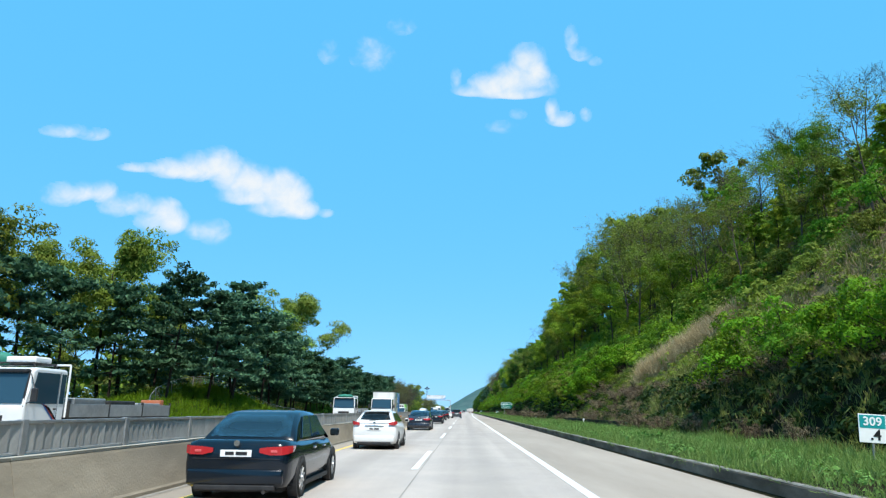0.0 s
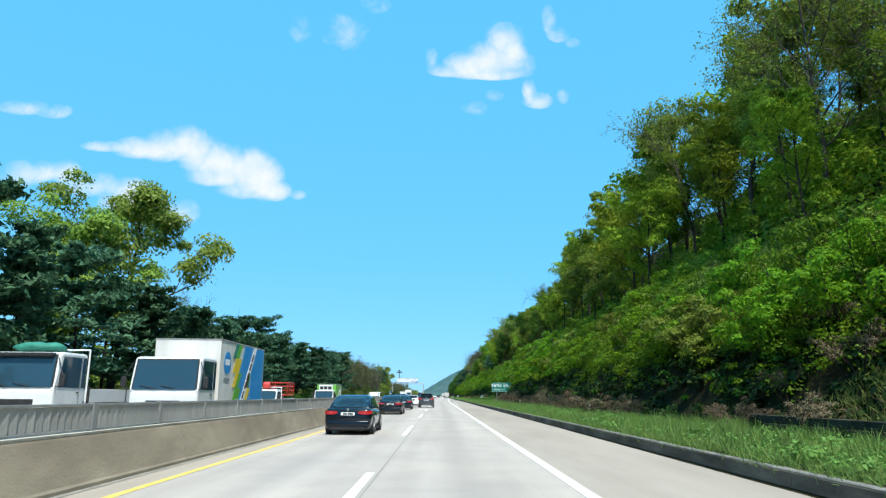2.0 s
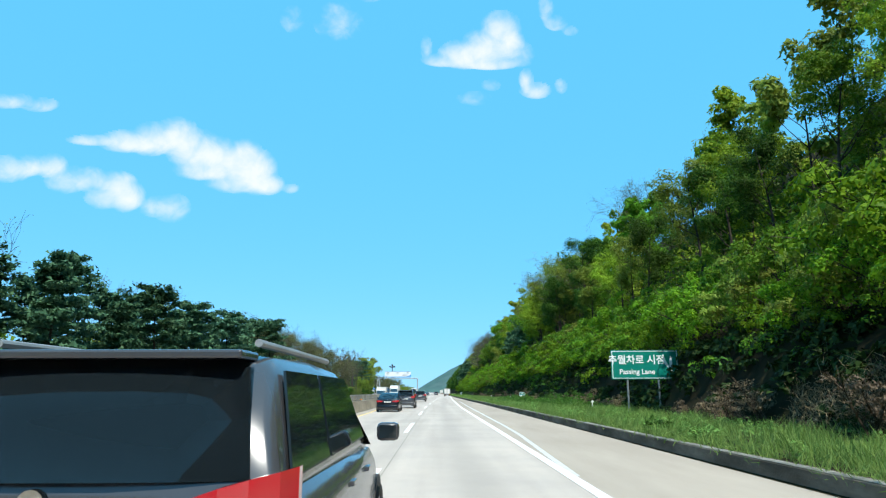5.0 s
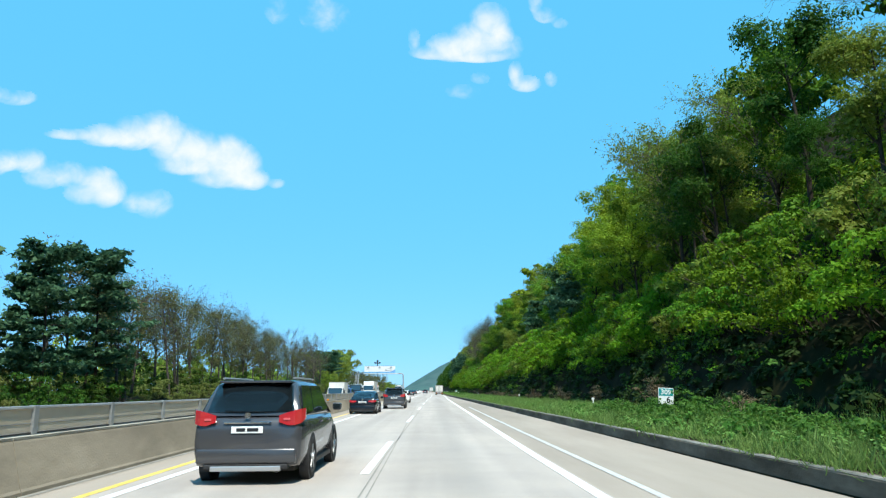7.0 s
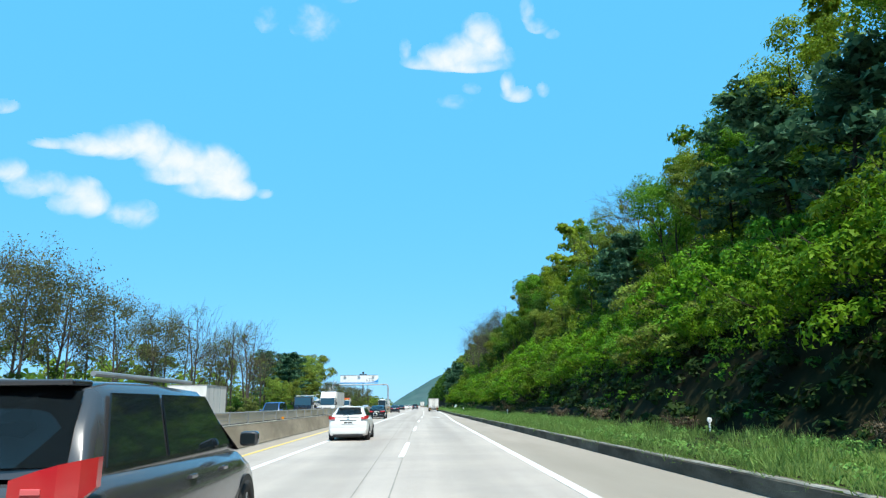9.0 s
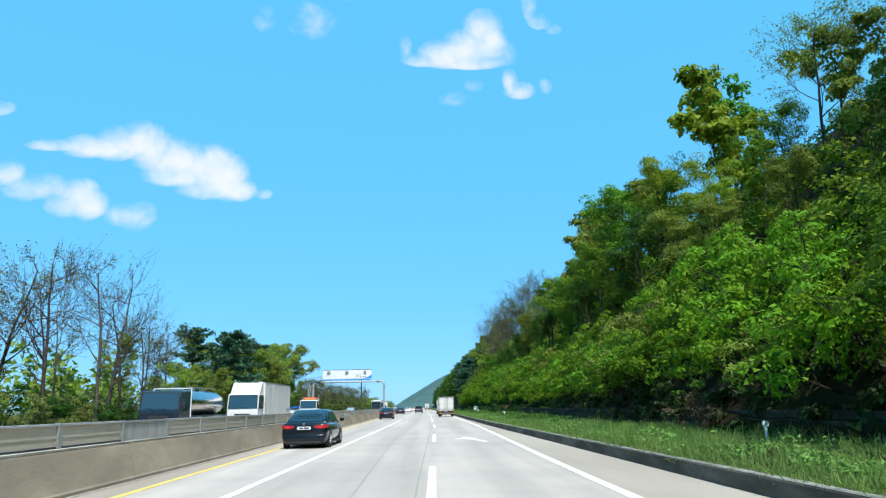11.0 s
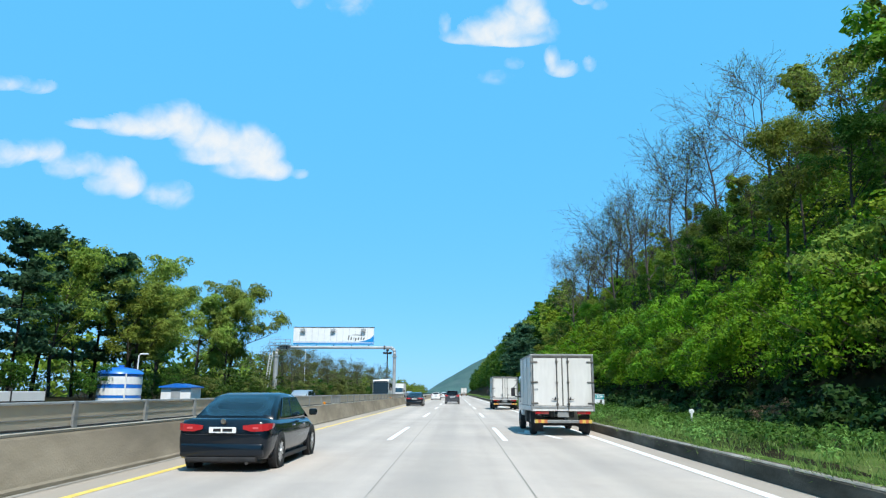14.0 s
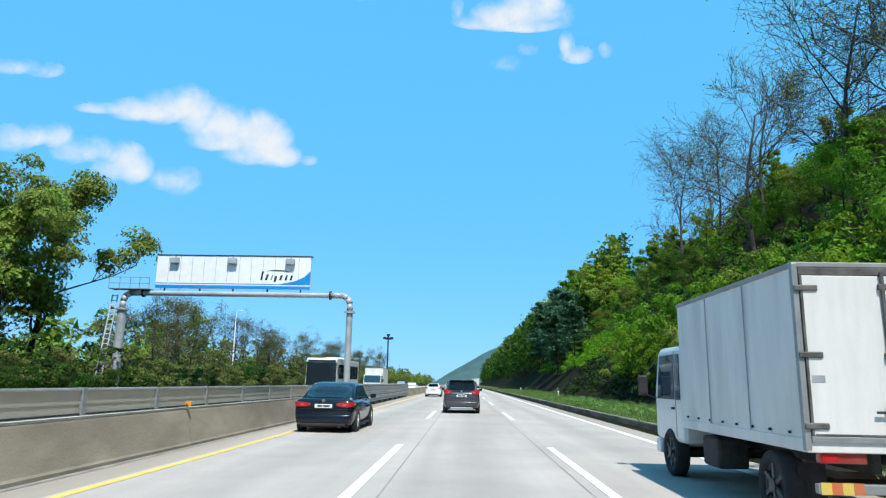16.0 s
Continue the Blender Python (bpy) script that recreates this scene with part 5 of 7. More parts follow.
def dead_stems(label, n, per, xa, xb, y0, y1, tall, ln, wd, mat, seed):
    """Patches of tangled dry stems, beyond counting."""
    rng = np.random.default_rng(seed)
    sites = []
    while len(sites) < n:
        x, y = rng.uniform(xa, xb), rng.uniform(y0, y1)
        x += foot_shift(y)
        k = noise.noise(Vector((x * 0.2, y * 0.09, seed))) + 0.25
        if k > 0.32:
            sites.append((x, y, ground_z(x, y) + tall * k * rng.uniform(0, 1.2), 0, 0, 0.1))
    v, f = spikes(sites, per, ln, wd, rng, 0.18, 0.25)
    tagged(np_mesh("dead_stems", v, f, mat), label, "undergrowth", kind="stuff")


dead_stems("tangled dry brown stems along the bank's foot", 1000, 8, 11.0, 11.8, 50, 165, 1.0, 0.4, 0.016, M_BRUSH, 71)
undergrowth("undergrowth", "fresh undergrowth beneath the budding trees", 900, 70, 16.5, 31, 60, 122, 2.6, 0.22, M_LEAF[0], 70, r=0.95)
undergrowth("undergrowth", "sparse green growth at the bank's foot", 110, 40, 11.2, 13.6, 76, 480, 0.9, 0.16, M_WEED, 77, r=0.4)
undergrowth("undergrowth", "olive scrub behind the roadside trees", 950, 48, -44, -31, 20, 560, 5.2, 0.30, M_SCRUB, 89, True, 1.2)
undergrowth("undergrowth", "tall olive scrub behind the sign gantry", 420, 40, -46, -28, 478, 640, 7.5, 0.38, M_BUD, 73, True, 1.2)
undergrowth("undergrowth", "dark leafy scrub beside the sign gantry", 280, 45, -42, -27.5, 446, 482, 5.5, 0.36, M_LEAF[3], 72, True, 1.1)
undergrowth("undergrowth", "dark scrub under the pines", 380, 45, -36, -24, 100, 250, 2.0, 0.3, M_LEAF[3], 80, True, 0.9)

# far woods past the bend, beyond counting
def far_woods(name, label, xa, xb, y0, y1, n, tall, seed, mat, rise=True):
    rng = np.random.default_rng(seed)
    sites = []
    for _ in range(n):
        x, y = rng.uniform(xa, xb), rng.uniform(y0, y1)
        g = ground_z(x, y) if rise else 0.0
        h = tall * rng.uniform(0.6, 1.15)
        for _ in range(26):
            u = rng.uniform(0.15, 1)
            r = 2.6 * math.sin(math.pi * min(u * 0.9 + 0.08, 1)) * rng.uniform(0.4, 1)
            q = rng.uniform(0, 6.28)
            sites.append((x + r * math.cos(q), y + r * math.sin(q), g + u * h, math.cos(q), math.sin(q), 0.3))
    v, f = blades(sites, 5, 0.7, 1.0, rng, small=True)
    tagged(np_mesh(name, v, f, mat), label, "woods", kind="stuff")


far_woods("far_woods", "dense distant wood on the cutting's slope", 13, 40, 560, 930, 420, 12, 81, M_LEAF[3])
far_woods("far_woods", "distant dark wood on the cutting's slope", 16, 40, 560, 930, 200, 13, 82, M_LEAF[2])
far_woods("far_woods", "thick olive wood behind the roadside trees", -66, -40, -10, 560, 230, 8.5, 78, M_LEAF[2], False)
far_woods("far_woods", "thick dark wood behind the roadside trees", -62, -38, 30, 300, 110, 8.0, 79, M_LEAF[3], False)
far_woods("far_woods", "low distant wood beyond the opposite lanes", -75, -30, 560, 1150, 300, 8, 83, M_LEAF[2], False)

# grass, weeds and straw
rg = np.random.default_rng(90)
def lawn(name, label, n, xa, xb, y0, y1, ln, wd, mat, seed, tuft=9, edge=None):
    rng = np.random.default_rng(seed)
    y = rng.uniform(y0, y1, n)
    u = rng.uniform(0, 1, n) ** 1.2
    left = np.array([table(q, KERB) + 0.17 for q in y]) if edge is None else np.full(n, xa)
    x = left + u * (xb - left)
    clump = np.array([noise.noise(Vector((a * 0.5, b * 0.5, 0))) for a, b in zip(x, y)])
    keep = clump > -0.28
    x, y = x[keep], y[keep]
    z = np.array([min(ground_z(a, b), 0.36 + 0.92 * max(a - SLOPE_FOOT, 0)) if a < 12 else ground_z(a, b) for a, b in zip(x, y)])
    s = np.stack([x, y, z - 0.03, 0 * x, 0 * x, 0 * x + 1], 1)
    tall = ln * (0.75 + 0.9 * np.array([noise.noise(Vector((a * 0.9, b * 0.35, 7))) for a, b in zip(x, y)]))
    v, f = spikes(s, tuft, np.repeat(tall, tuft)[:, None], wd, rng, 0.10, 0.8)
    v[:, 2] = np.maximum(v[:, 2], 0.2)
    tagged(np_mesh(name, v, f, mat), label, "grass", kind="stuff")


lawn("grass", "long fresh green grass on the verge", 29000, 0, 12.0, 6, 330, 0.38, 0.022, M_GRASS, 91, 12)
lawn("grass", "long fresh green grass on the verge", 13500, 0, 12.0, 330, 560, 0.24, 0.022, M_GRASS, 92, 11)
rng_w = np.random.default_rng(67)
mounds = []
while len(mounds) < 2600:
    y = rng_w.uniform(6, 480)
    x = table(y, KERB) + 0.35 + (11.4 - table(y, KERB)) * rng_w.uniform(0, 1) ** 1.3
    if noise.noise(Vector((x * 0.6, y * 0.25, 2))) > -0.05:
        mounds.append((x, y, 0.38 + 0.1 * rng_w.uniform(0, 1), rng_w.uniform(0.14, 0.38)))
v, f = lobes(mounds, 40, 0.085, rng_w, 0.8)
tagged(np_mesh("verge_herbs", v, f, M_HERB), "low leafy herbs among the verge grass", "herbs", kind="stuff")
lawn("bank_grass", "rough olive grass on the open bank", 15000, 11.4, 26.0, -5, 76, 0.50, 0.05, M_BANKGRASS, 97, 8, edge=1)
lawn("bank_grass", "dry brown stalks among the bank grass", 900, 12.5, 22.0, 0, 74, 0.6, 0.035, M_BRUSH, 98, 7, edge=1)
lawn("straw_grass", "dry straw-coloured grass on the upper bank", 1500, 18, 28, 20, 50, 0.6, 0.05, M_STRAW, 94, 7, edge=1)
rng_s = np.random.default_rng(93)
ridge = []
for _ in range(2400):
    u = rng_s.uniform(0, 1)
    x, y = 16.4 + 5.0 * u + rng_s.normal(0, 0.35), 64.5 - 11.0 * u + rng_s.normal(0, 0.5)
    ridge.append((x, y, ground_z(x, y) - 0.03, 0.1, -0.2, 0.6))
v, f = spikes(ridge, 8, 1.5, 0.065, rng_s, 0.15, 0.9)
tagged(np_mesh("straw_grass", v, f, M_STRAW), "tall dry straw-coloured grass along the bank's crest", "grass", kind="stuff")
rng_k = np.random.default_rng(99)
tufts = []
for _ in range(4200):
    y = rng_k.uniform(4, 470)
    if noise.noise(Vector((0, y * 0.35, 4))) > -0.1:
        tufts.append((table(y, KERB) + rng_k.uniform(0.12, 0.4), y, 0.27, -0.7, -0.1, 0.5))
v, f = spikes(tufts, 11, 0.20, 0.016, rng_k, 0.06, 0.6)
tagged(np_mesh("grass", v, f, M_GRASS), "grass tufts leaning over the kerb's edge", "grass", kind="stuff")
rng_m = np.random.default_rng(95)
ms = []
for _ in range(6500):
    x, y = rng_m.uniform(-33, -20.2), rng_m.uniform(44, 104)
    ms.append((x, y, ground_z(x, y) - 0.03, 0, 0, 1))
v, f = spikes(ms, 9, 0.5, 0.06, rng_m, 0.2, 0.7)
tagged(np_mesh("grass", v, f, M_SHRUB), "bright green grass on the roadside mound", "grass", kind="stuff")
weed = shrub(96, 0.55, 0.5, 5, 0.14, M_WEED, "tall leafy weed at the kerb", "weeds on the verge", "weed")
grow(weed, [(table(y, KERB) + 0.5 + rs.uniform(0, 2.6), y, rs.uniform(0.7, 1.3)) for y in [rs.uniform(203, 222) for _ in range(18)] + [rs.uniform(20, 420) for _ in range(12)]], 0.1, 30)

# ---- vehicles: built heading along +y, tail at y = 0 ----
def wheel(parent, x, y, r, w, side, rim_mat, spokes=5, dual=False):
    bm = bmesh.new()
    prof = [(0.62 * r, 0.42 * w), (0.9 * r, 0.5 * w), (r, 0.36 * w), (r, -0.36 * w), (0.9 * r, -0.5 * w), (0.62 * r, -0.42 * w)]
    n = 24
    rings = [[bm.verts.new((b, a * math.cos(6.2832 * i / n), a * math.sin(6.2832 * i / n))) for i in range(n)] for a, b in prof]
    for k in range(len(rings)):
        p, q = rings[k], rings[(k + 1) % len(rings)]
        for i in range(n):
            bm.faces.new((p[i], p[(i + 1) % n], q[(i + 1) % n], q[i]))
    wh = thing("wheel", "", "")
    wh.parent, wh.matrix_basis = parent, pose(x, y, r)
    part("tyre", bm, M_TYRE, wh, smooth=True)
    bm = bmesh.new()
    o = side * w * 0.40
    bmesh.ops.create_cone(bm, cap_ends=True, segments=20, radius1=0.2 * r, radius2=0.16 * r, depth=0.05, matrix=pose(o, 0, 0, 0, 90, 0))
    for i in range(spokes):
        q = 6.2832 * i / spokes
        m = pose(o - side * 0.01, 0, 0) @ Matrix.Rotation(q, 4, "X")
        r2 = bmesh.ops.create_cube(bm, size=1, matrix=m @ Matrix.Translation((0, 0, 0.38 * r)) @ Matrix.Diagonal((0.03, 0.13 * r, 0.5 * r, 1)))
    for i in range(20):
        a, b = 6.2832 * i / 20, 6.2832 * (i + 1) / 20
        v = [bm.verts.new((o - dx, rr * math.cos(q), rr * math.sin(q))) for q in (a, b) for rr, dx in ((0.64 * r, 0), (0.56 * r, side * 0.05))]
        bm.faces.new((v[0], v[2], v[3], v[1]))
    bmesh.ops.create_circle(bm, cap_ends=True, segments=20, radius=0.62 * r, matrix=pose(o - side * 0.06, 0, 0, 0, 90, 0))
    part("rim", bm, rim_mat, wh)
    return wh


def loft(stations, ring, smooth=True):
    """Skin over cross-sections along y. ring(s) gives points (x, z) of the right half from bottom to top."""
    bm = bmesh.new()
    rows = []
    for s in stations:
        half = ring(s)
        pts = [(x, z) for x, z in half] + [(-x, z) for x, z in reversed(half)]
        rows.append([bm.verts.new((x, s[0], z)) for x, z in pts])
    n = len(rows[0])
    for a, b in zip(rows, rows[1:]):
        for i in range(n):
            j = (i + 1) % n
            bm.faces.new((a[i], a[j], b[j], b[i]))
    bm.faces.new(rows[0][::-1])
    bm.faces.new(rows[-1])
    return bm


def quad_panel(pts, thick, inset_dir):
    """A thin plate over four or more points, thickened along inset_dir."""
    bm = bmesh.new()
    d = Vector(inset_dir) * thick
    a = [bm.verts.new(Vector(p)) for p in pts]
    b = [bm.verts.new(Vector(p) + d) for p in pts]
    bm.faces.new(a)
    bm.faces.new(b[::-1])
    for i in range(len(a)):
        j = (i + 1) % len(a)
        bm.faces.new((a[i], a[j], b[j], b[i]))
    return bm


def plate(parent, y, z, width=0.52, height=0.11, x=0.0):
    p = part("number_plate", boxed(x - width / 2, x + width / 2, y - 0.012, y, z - height / 2, z + height / 2, 0.004), M_PLATE, parent)
    part("plate_mark", boxed(x - width * 0.34, x - width * 0.06, y - 0.016, y - 0.0125, z - height * 0.25, z + height * 0.25), M_INK, p)
    part("plate_mark", boxed(x + width * 0.0, x + width * 0.36, y - 0.016, y - 0.0125, z - height * 0.25, z + height * 0.25), M_INK, p)


def car(name, label, category, body_mat, L, W, H, at, tail="sedan", belt=0.92, roof=None, glass=M_GLASS, rail=False, ride=0.18, wheel_r=0.32, spokes=5, grp=""):
    """A passenger car. roof: (rear glass foot, rear roof edge, front roof edge, windscreen foot) as y."""
    t = thing(name, label, category, grp, at=at)
    hw = W / 2
    r0, r1, r2, r3 = roof
    hood = belt - 0.10
    deck = belt + (0.05 if tail == "sedan" else 0.0)
    # body shell below the glass line
    def ring(s):
        y, zb, zt, k = s
        w = hw * k
        return [(w * 0.70, zb), (w * 0.93, zb + 0.05), (w * 0.985, zb + 0.22), (w, (zb + zt) * 0.5 + 0.02), (w * 0.985, zt - 0.14), (w * 0.93, zt - 0.035), (w * 0.80, zt)]
    st = [(0.0, ride + 0.16, deck - 0.20, 0.86), (0.03, ride + 0.06, deck - 0.06, 0.92), (0.10, ride + 0.02, deck - 0.01, 0.955), (0.30, ride, deck, 0.985), (r0 + 0.3, ride, belt + 0.03, 1.0), (L * 0.5, ride, belt, 1.0),
          (r3, ride, belt - 0.02, 0.995), (L - 0.75, ride, hood, 0.975), (L - 0.3, ride + 0.02, hood - 0.10, 0.93), (L - 0.08, ride + 0.05, hood - 0.22, 0.86), (L, ride + 0.14, hood - 0.34, 0.76)]
    body = part("body", loft(st, ring), body_mat, t, smooth=True)
    # wheel arches
    for yy in (wheel_r + 0.58, L - wheel_r - 0.52):
        for sd in (-1, 1):
            part("wheel_arch", rods(((sd * (hw - 0.16), yy, wheel_r), (sd * (hw + 0.001), yy, wheel_r), wheel_r + 0.06), sides=24), M_TRIM, t)
            wheel(t, sd * (hw - 0.075), yy, wheel_r, 0.20, sd, M_ALLOY, spokes)
    # cabin
    zr = H
    taper = 0.30 if tail == "hatch" and H < 1.6 else 0.19
    def cab(s):
        y, zt, k, kt = s
        lo = belt - 0.04
        return [(hw * k * 0.92, lo), (hw * k * 0.915, lo + 0.06), (hw * kt * 0.97 + (k - kt) * 0, zt - 0.07), (hw * kt * 0.90, zt - 0.02), (hw * kt * 0.70, zt)]
    steps = []
    for y, z in ((r0, belt + 0.0), (r0 + (r1 - r0) * 0.5, belt + (zr - belt) * 0.55), (r1, zr - 0.06), (r1 + 0.25, zr - 0.015), ((r1 + r2) / 2, zr), (r2, zr - 0.035), (r2 + (r3 - r2) * 0.5, belt + (zr - belt) * 0.52), (r3, belt - 0.0)):
        u = max(0.0, (z - belt) / (zr - belt))
        steps.append((y, max(z, belt + 0.04), 0.97, 0.97 - taper * u))
    part("cabin", loft(steps, cab), body_mat, t, smooth=True)
    # glass set on the cabin
    def side_x(z):
        u = max(0.0, min(1.0, (z - belt) / (zr - belt)))
        return hw * (0.893 - (taper - 0.055) * u) + 0.006
    zt, zb = zr - 0.10, belt + 0.05
    for sd in (-1, 1):
        wins = [(r0 + 0.55 * (r1 - r0) + 0.12, r1 + 0.12, (r1 + r2) / 2 - 0.10, (r1 + r2) / 2 - 0.10, "rear"), ((r1 + r2) / 2 - 0.02, (r1 + r2) / 2 - 0.02, r2 + 0.02, r2 + (r3 - r2) * 0.72, "front")]
        for b0, t0, t1, b1, _ in wins:
            pts = [(sd * side_x(zb), b0, zb), (sd * side_x(zt), t0, zt), (sd * side_x(zt), t1, zt), (sd * side_x(zb), b1, zb)]
            part("side_window", quad_panel(pts, 0.012, (sd, 0, 0.15)), glass, t)
        part("door_handle", boxed(sd * hw * 0.985 - 0.02, sd * hw * 0.985 + 0.025, L * 0.40, L * 0.40 + 0.16, belt - 0.16, belt - 0.125, 0.008), body_mat if tail != "sedan" else M_CHROME, t)
        part("door_handle", boxed(sd * hw * 0.985 - 0.02, sd * hw * 0.985 + 0.025, L * 0.60, L * 0.60 + 0.16, belt - 0.17, belt - 0.135, 0.008), body_mat if tail != "sedan" else M_CHROME, t)
        mir = part("mirror", boxed(sd * (hw + 0.02), sd * (hw + 0.21), r3 - 0.32, r3 - 0.18, belt + 0.02, belt + 0.17, 0.04), body_mat, t, smooth=True)
        part("mirror_glass", boxed(sd * (hw + 0.045), sd * (hw + 0.185), r3 - 0.328, r3 - 0.322, belt + 0.045, belt + 0.15), M_GLASS, mir)
        part("sill", boxed(sd * (hw - 0.09), sd * (hw - 0.015), 1.25, L - 1.3, ride - 0.03, ride + 0.05, 0.015), M_TRIM, t)
    def end_w(z):
        u = max(0.0, min(1.0, (z - belt) / (zr - belt)))
        return hw * ((0.74 if tail == "hatch" and H < 1.6 else 0.80) - (taper - 0.06) * u)
    def rear_y(z, e=0.012):
        u = (z - belt) / (zr - belt)
        return np.interp(u, [0, 0.55, 0.94], [r0, r0 + (r1 - r0) * 0.5, r1]) - e
    small = tail == "hatch" and H < 1.6
    za, zc = belt + (0.13 if small else 0.07), zr - 0.10
    zm = (za + zc) / 2
    rg = bmesh.new()
    rows = [[rg.verts.new((sx * end_w(z), float(rear_y(z)) - 0.05 * (1 - sx * sx), z + 0.012)) for sx in (-1, -0.6, -0.25, 0.25, 0.6, 1)] for z in (za, zm, zc)]
    for a, b in zip(rows, rows[1:]):
        for i in range(5):
            rg.faces.new((a[i], a[i + 1], b[i + 1], b[i]))
    bmesh.ops.solidify(rg, geom=rg.faces[:], thickness=0.01)
    part("rear_window", rg, glass, t, smooth=True)
    part("windscreen", quad_panel([(-end_w(za), r3 + 0.01, za - 0.04), (end_w(za), r3 + 0.01, za - 0.04), (end_w(zc), r2 + 0.06, zc), (-end_w(zc), r2 + 0.06, zc)], 0.012, (0, 0.6, 0.5)), glass, t)
    # tail
    lz = deck - 0.24 if tail == "sedan" else belt - 0.10
    for sd in (-1, 1):
        cols = [(0.43, -0.026, lz + 0.045, lz + 0.115), (0.62, -0.026, lz + 0.005, lz + 0.135), (0.84, -0.02, lz + 0.01, lz + 0.145), (0.945, 0.05, lz + 0.025, lz + 0.155), (1.0, 0.17, lz + 0.055, lz + 0.155), (1.006, 0.27, lz + 0.11, lz + 0.145)]
        if tail != "sedan":
            cols = [(0.56, -0.022, lz + 0.02, lz + 0.13), (0.72, -0.022, lz - 0.03, lz + 0.18), (0.84, -0.016, lz - 0.03, lz + 0.21), (0.945, 0.05, lz + 0.0, lz + 0.23), (1.0, 0.15, lz + 0.07, lz + 0.24)]
        if tail == "hatch":
            cols = [(0.64, -0.022, lz + 0.09, lz + 0.13), (0.76, -0.022, lz + 0.05, lz + 0.16), (0.86, -0.016, lz + 0.04, lz + 0.18), (0.945, 0.05, lz + 0.05, lz + 0.20), (1.0, 0.15, lz + 0.10, lz + 0.21)]
        lb = bmesh.new()
        ring = [[lb.verts.new((sd * hw * u, yy + dy, z)) for z, dy in ((a, 0), (b, 0), (b, 0.06), (a, 0.06))] for u, yy, a, b in cols]
        for p, q in zip(ring, ring[1:]):
            for k in range(4):
                lb.faces.new((p[k], p[(k + 1) % 4], q[(k + 1) % 4], q[k]))
        lb.faces.new(ring[0])
        lb.faces.new(ring[-1][::-1])
        bmesh.ops.recalc_face_normals(lb, faces=lb.faces[:])
        lamp = part("tail_lamp", lb, M_TAIL, t, smooth=False)
        part("reversing_light", boxed(sd * hw * 0.64, sd * hw * 0.76, -0.034, -0.02, lz + 0.05, lz + 0.085, 0.005), M_TAILPALE, lamp)
        part("headlamp", quad_panel([(sd * hw * 0.48, L - 0.10, hood - 0.26), (sd * hw * 0.52, L - 0.16, hood - 0.15), (sd * hw * 0.86, L - 0.34, hood - 0.12), (sd * hw * 0.86, L - 0.28, hood - 0.25)], 0.05, (0, 1, 0.2)), M_LENS, t)
        part("bumper_reflector", boxed(sd * hw * 0.60, sd * hw * 0.88, -0.008, 0.05, ride + 0.20, ride + 0.235, 0.008), M_TAIL, t)
    part("rear_bumper", boxed(-hw * 0.88, hw * 0.88, -0.035, 0.14, ride + 0.10, ride + 0.34, 0.035), body_mat, t, smooth=True)
    part("bumper_valance", boxed(-hw * 0.74, hw * 0.74, -0.028, 0.10, ride + 0.01, ride + 0.098, 0.02), M_TRIM, t)
    part("front_grille", boxed(-hw * 0.42, hw * 0.42, L - 0.06, L + 0.01, ride + 0.28, ride + 0.42, 0.02), M_TRIM, t)
    plate(t, -0.02 if tail == "sedan" else -0.006, lz + 0.03 if tail == "sedan" else lz - 0.10)
    part("emblem", rods(((0, -0.016, deck - 0.05 if tail == "sedan" else belt + 0.03), (0, 0.02, deck - 0.05 if tail == "sedan" else belt + 0.03), 0.05), sides=14), M_CHROME, t)
    if tail == "sedan":
        part("boot_seam", boxed(-hw * 0.80, hw * 0.80, -0.006, 0.01, lz - 0.06, lz - 0.05), M_TRIM, t)
    else:
        part("tail_spoiler", boxed(-hw * (0.58 if small else 0.66), hw * (0.58 if small else 0.66), r1 - 0.17, r1 + 0.12, zr - 0.055, zr - 0.015, 0.012), body_mat, t)
        part("wiper", rods(((-0.25, float(rear_y(belt + 0.1)) - 0.02, belt + 0.10), (0.12, float(rear_y(belt + 0.13)) - 0.02, belt + 0.13), 0.012), sides=6), M_TRIM, t)
        part("chrome_strip", boxed(-hw * 0.42, hw * 0.42, -0.012, 0.02, lz + 0.0, lz + 0.03, 0.006), M_CHROME, t)
    if tail == "suv":
        part("skid_plate", boxed(-hw * 0.62, hw * 0.62, -0.040, 0.06, ride - 0.02, ride + 0.07, 0.02), M_SILVER, t)
    part("exhaust", rods(((hw * 0.55, -0.03, ride - 0.01), (hw * 0.55, 0.3, ride - 0.01), 0.03), sides=12), M_CHASSIS, t)
    part("underbody", boxed(-hw * 0.8, hw * 0.8, 0.25, L - 0.3, ride - 0.04, ride + 0.1), M_CHASSIS, t)
    if rail:
        for sd in (-1, 1):
            part("roof_rail", rods(((sd * hw * 0.66, r1 + 0.1, zr + 0.03), (sd * hw * 0.66, r2 - 0.05, zr + 0.03), 0.02), sides=8), M_GALV, t)
    return t


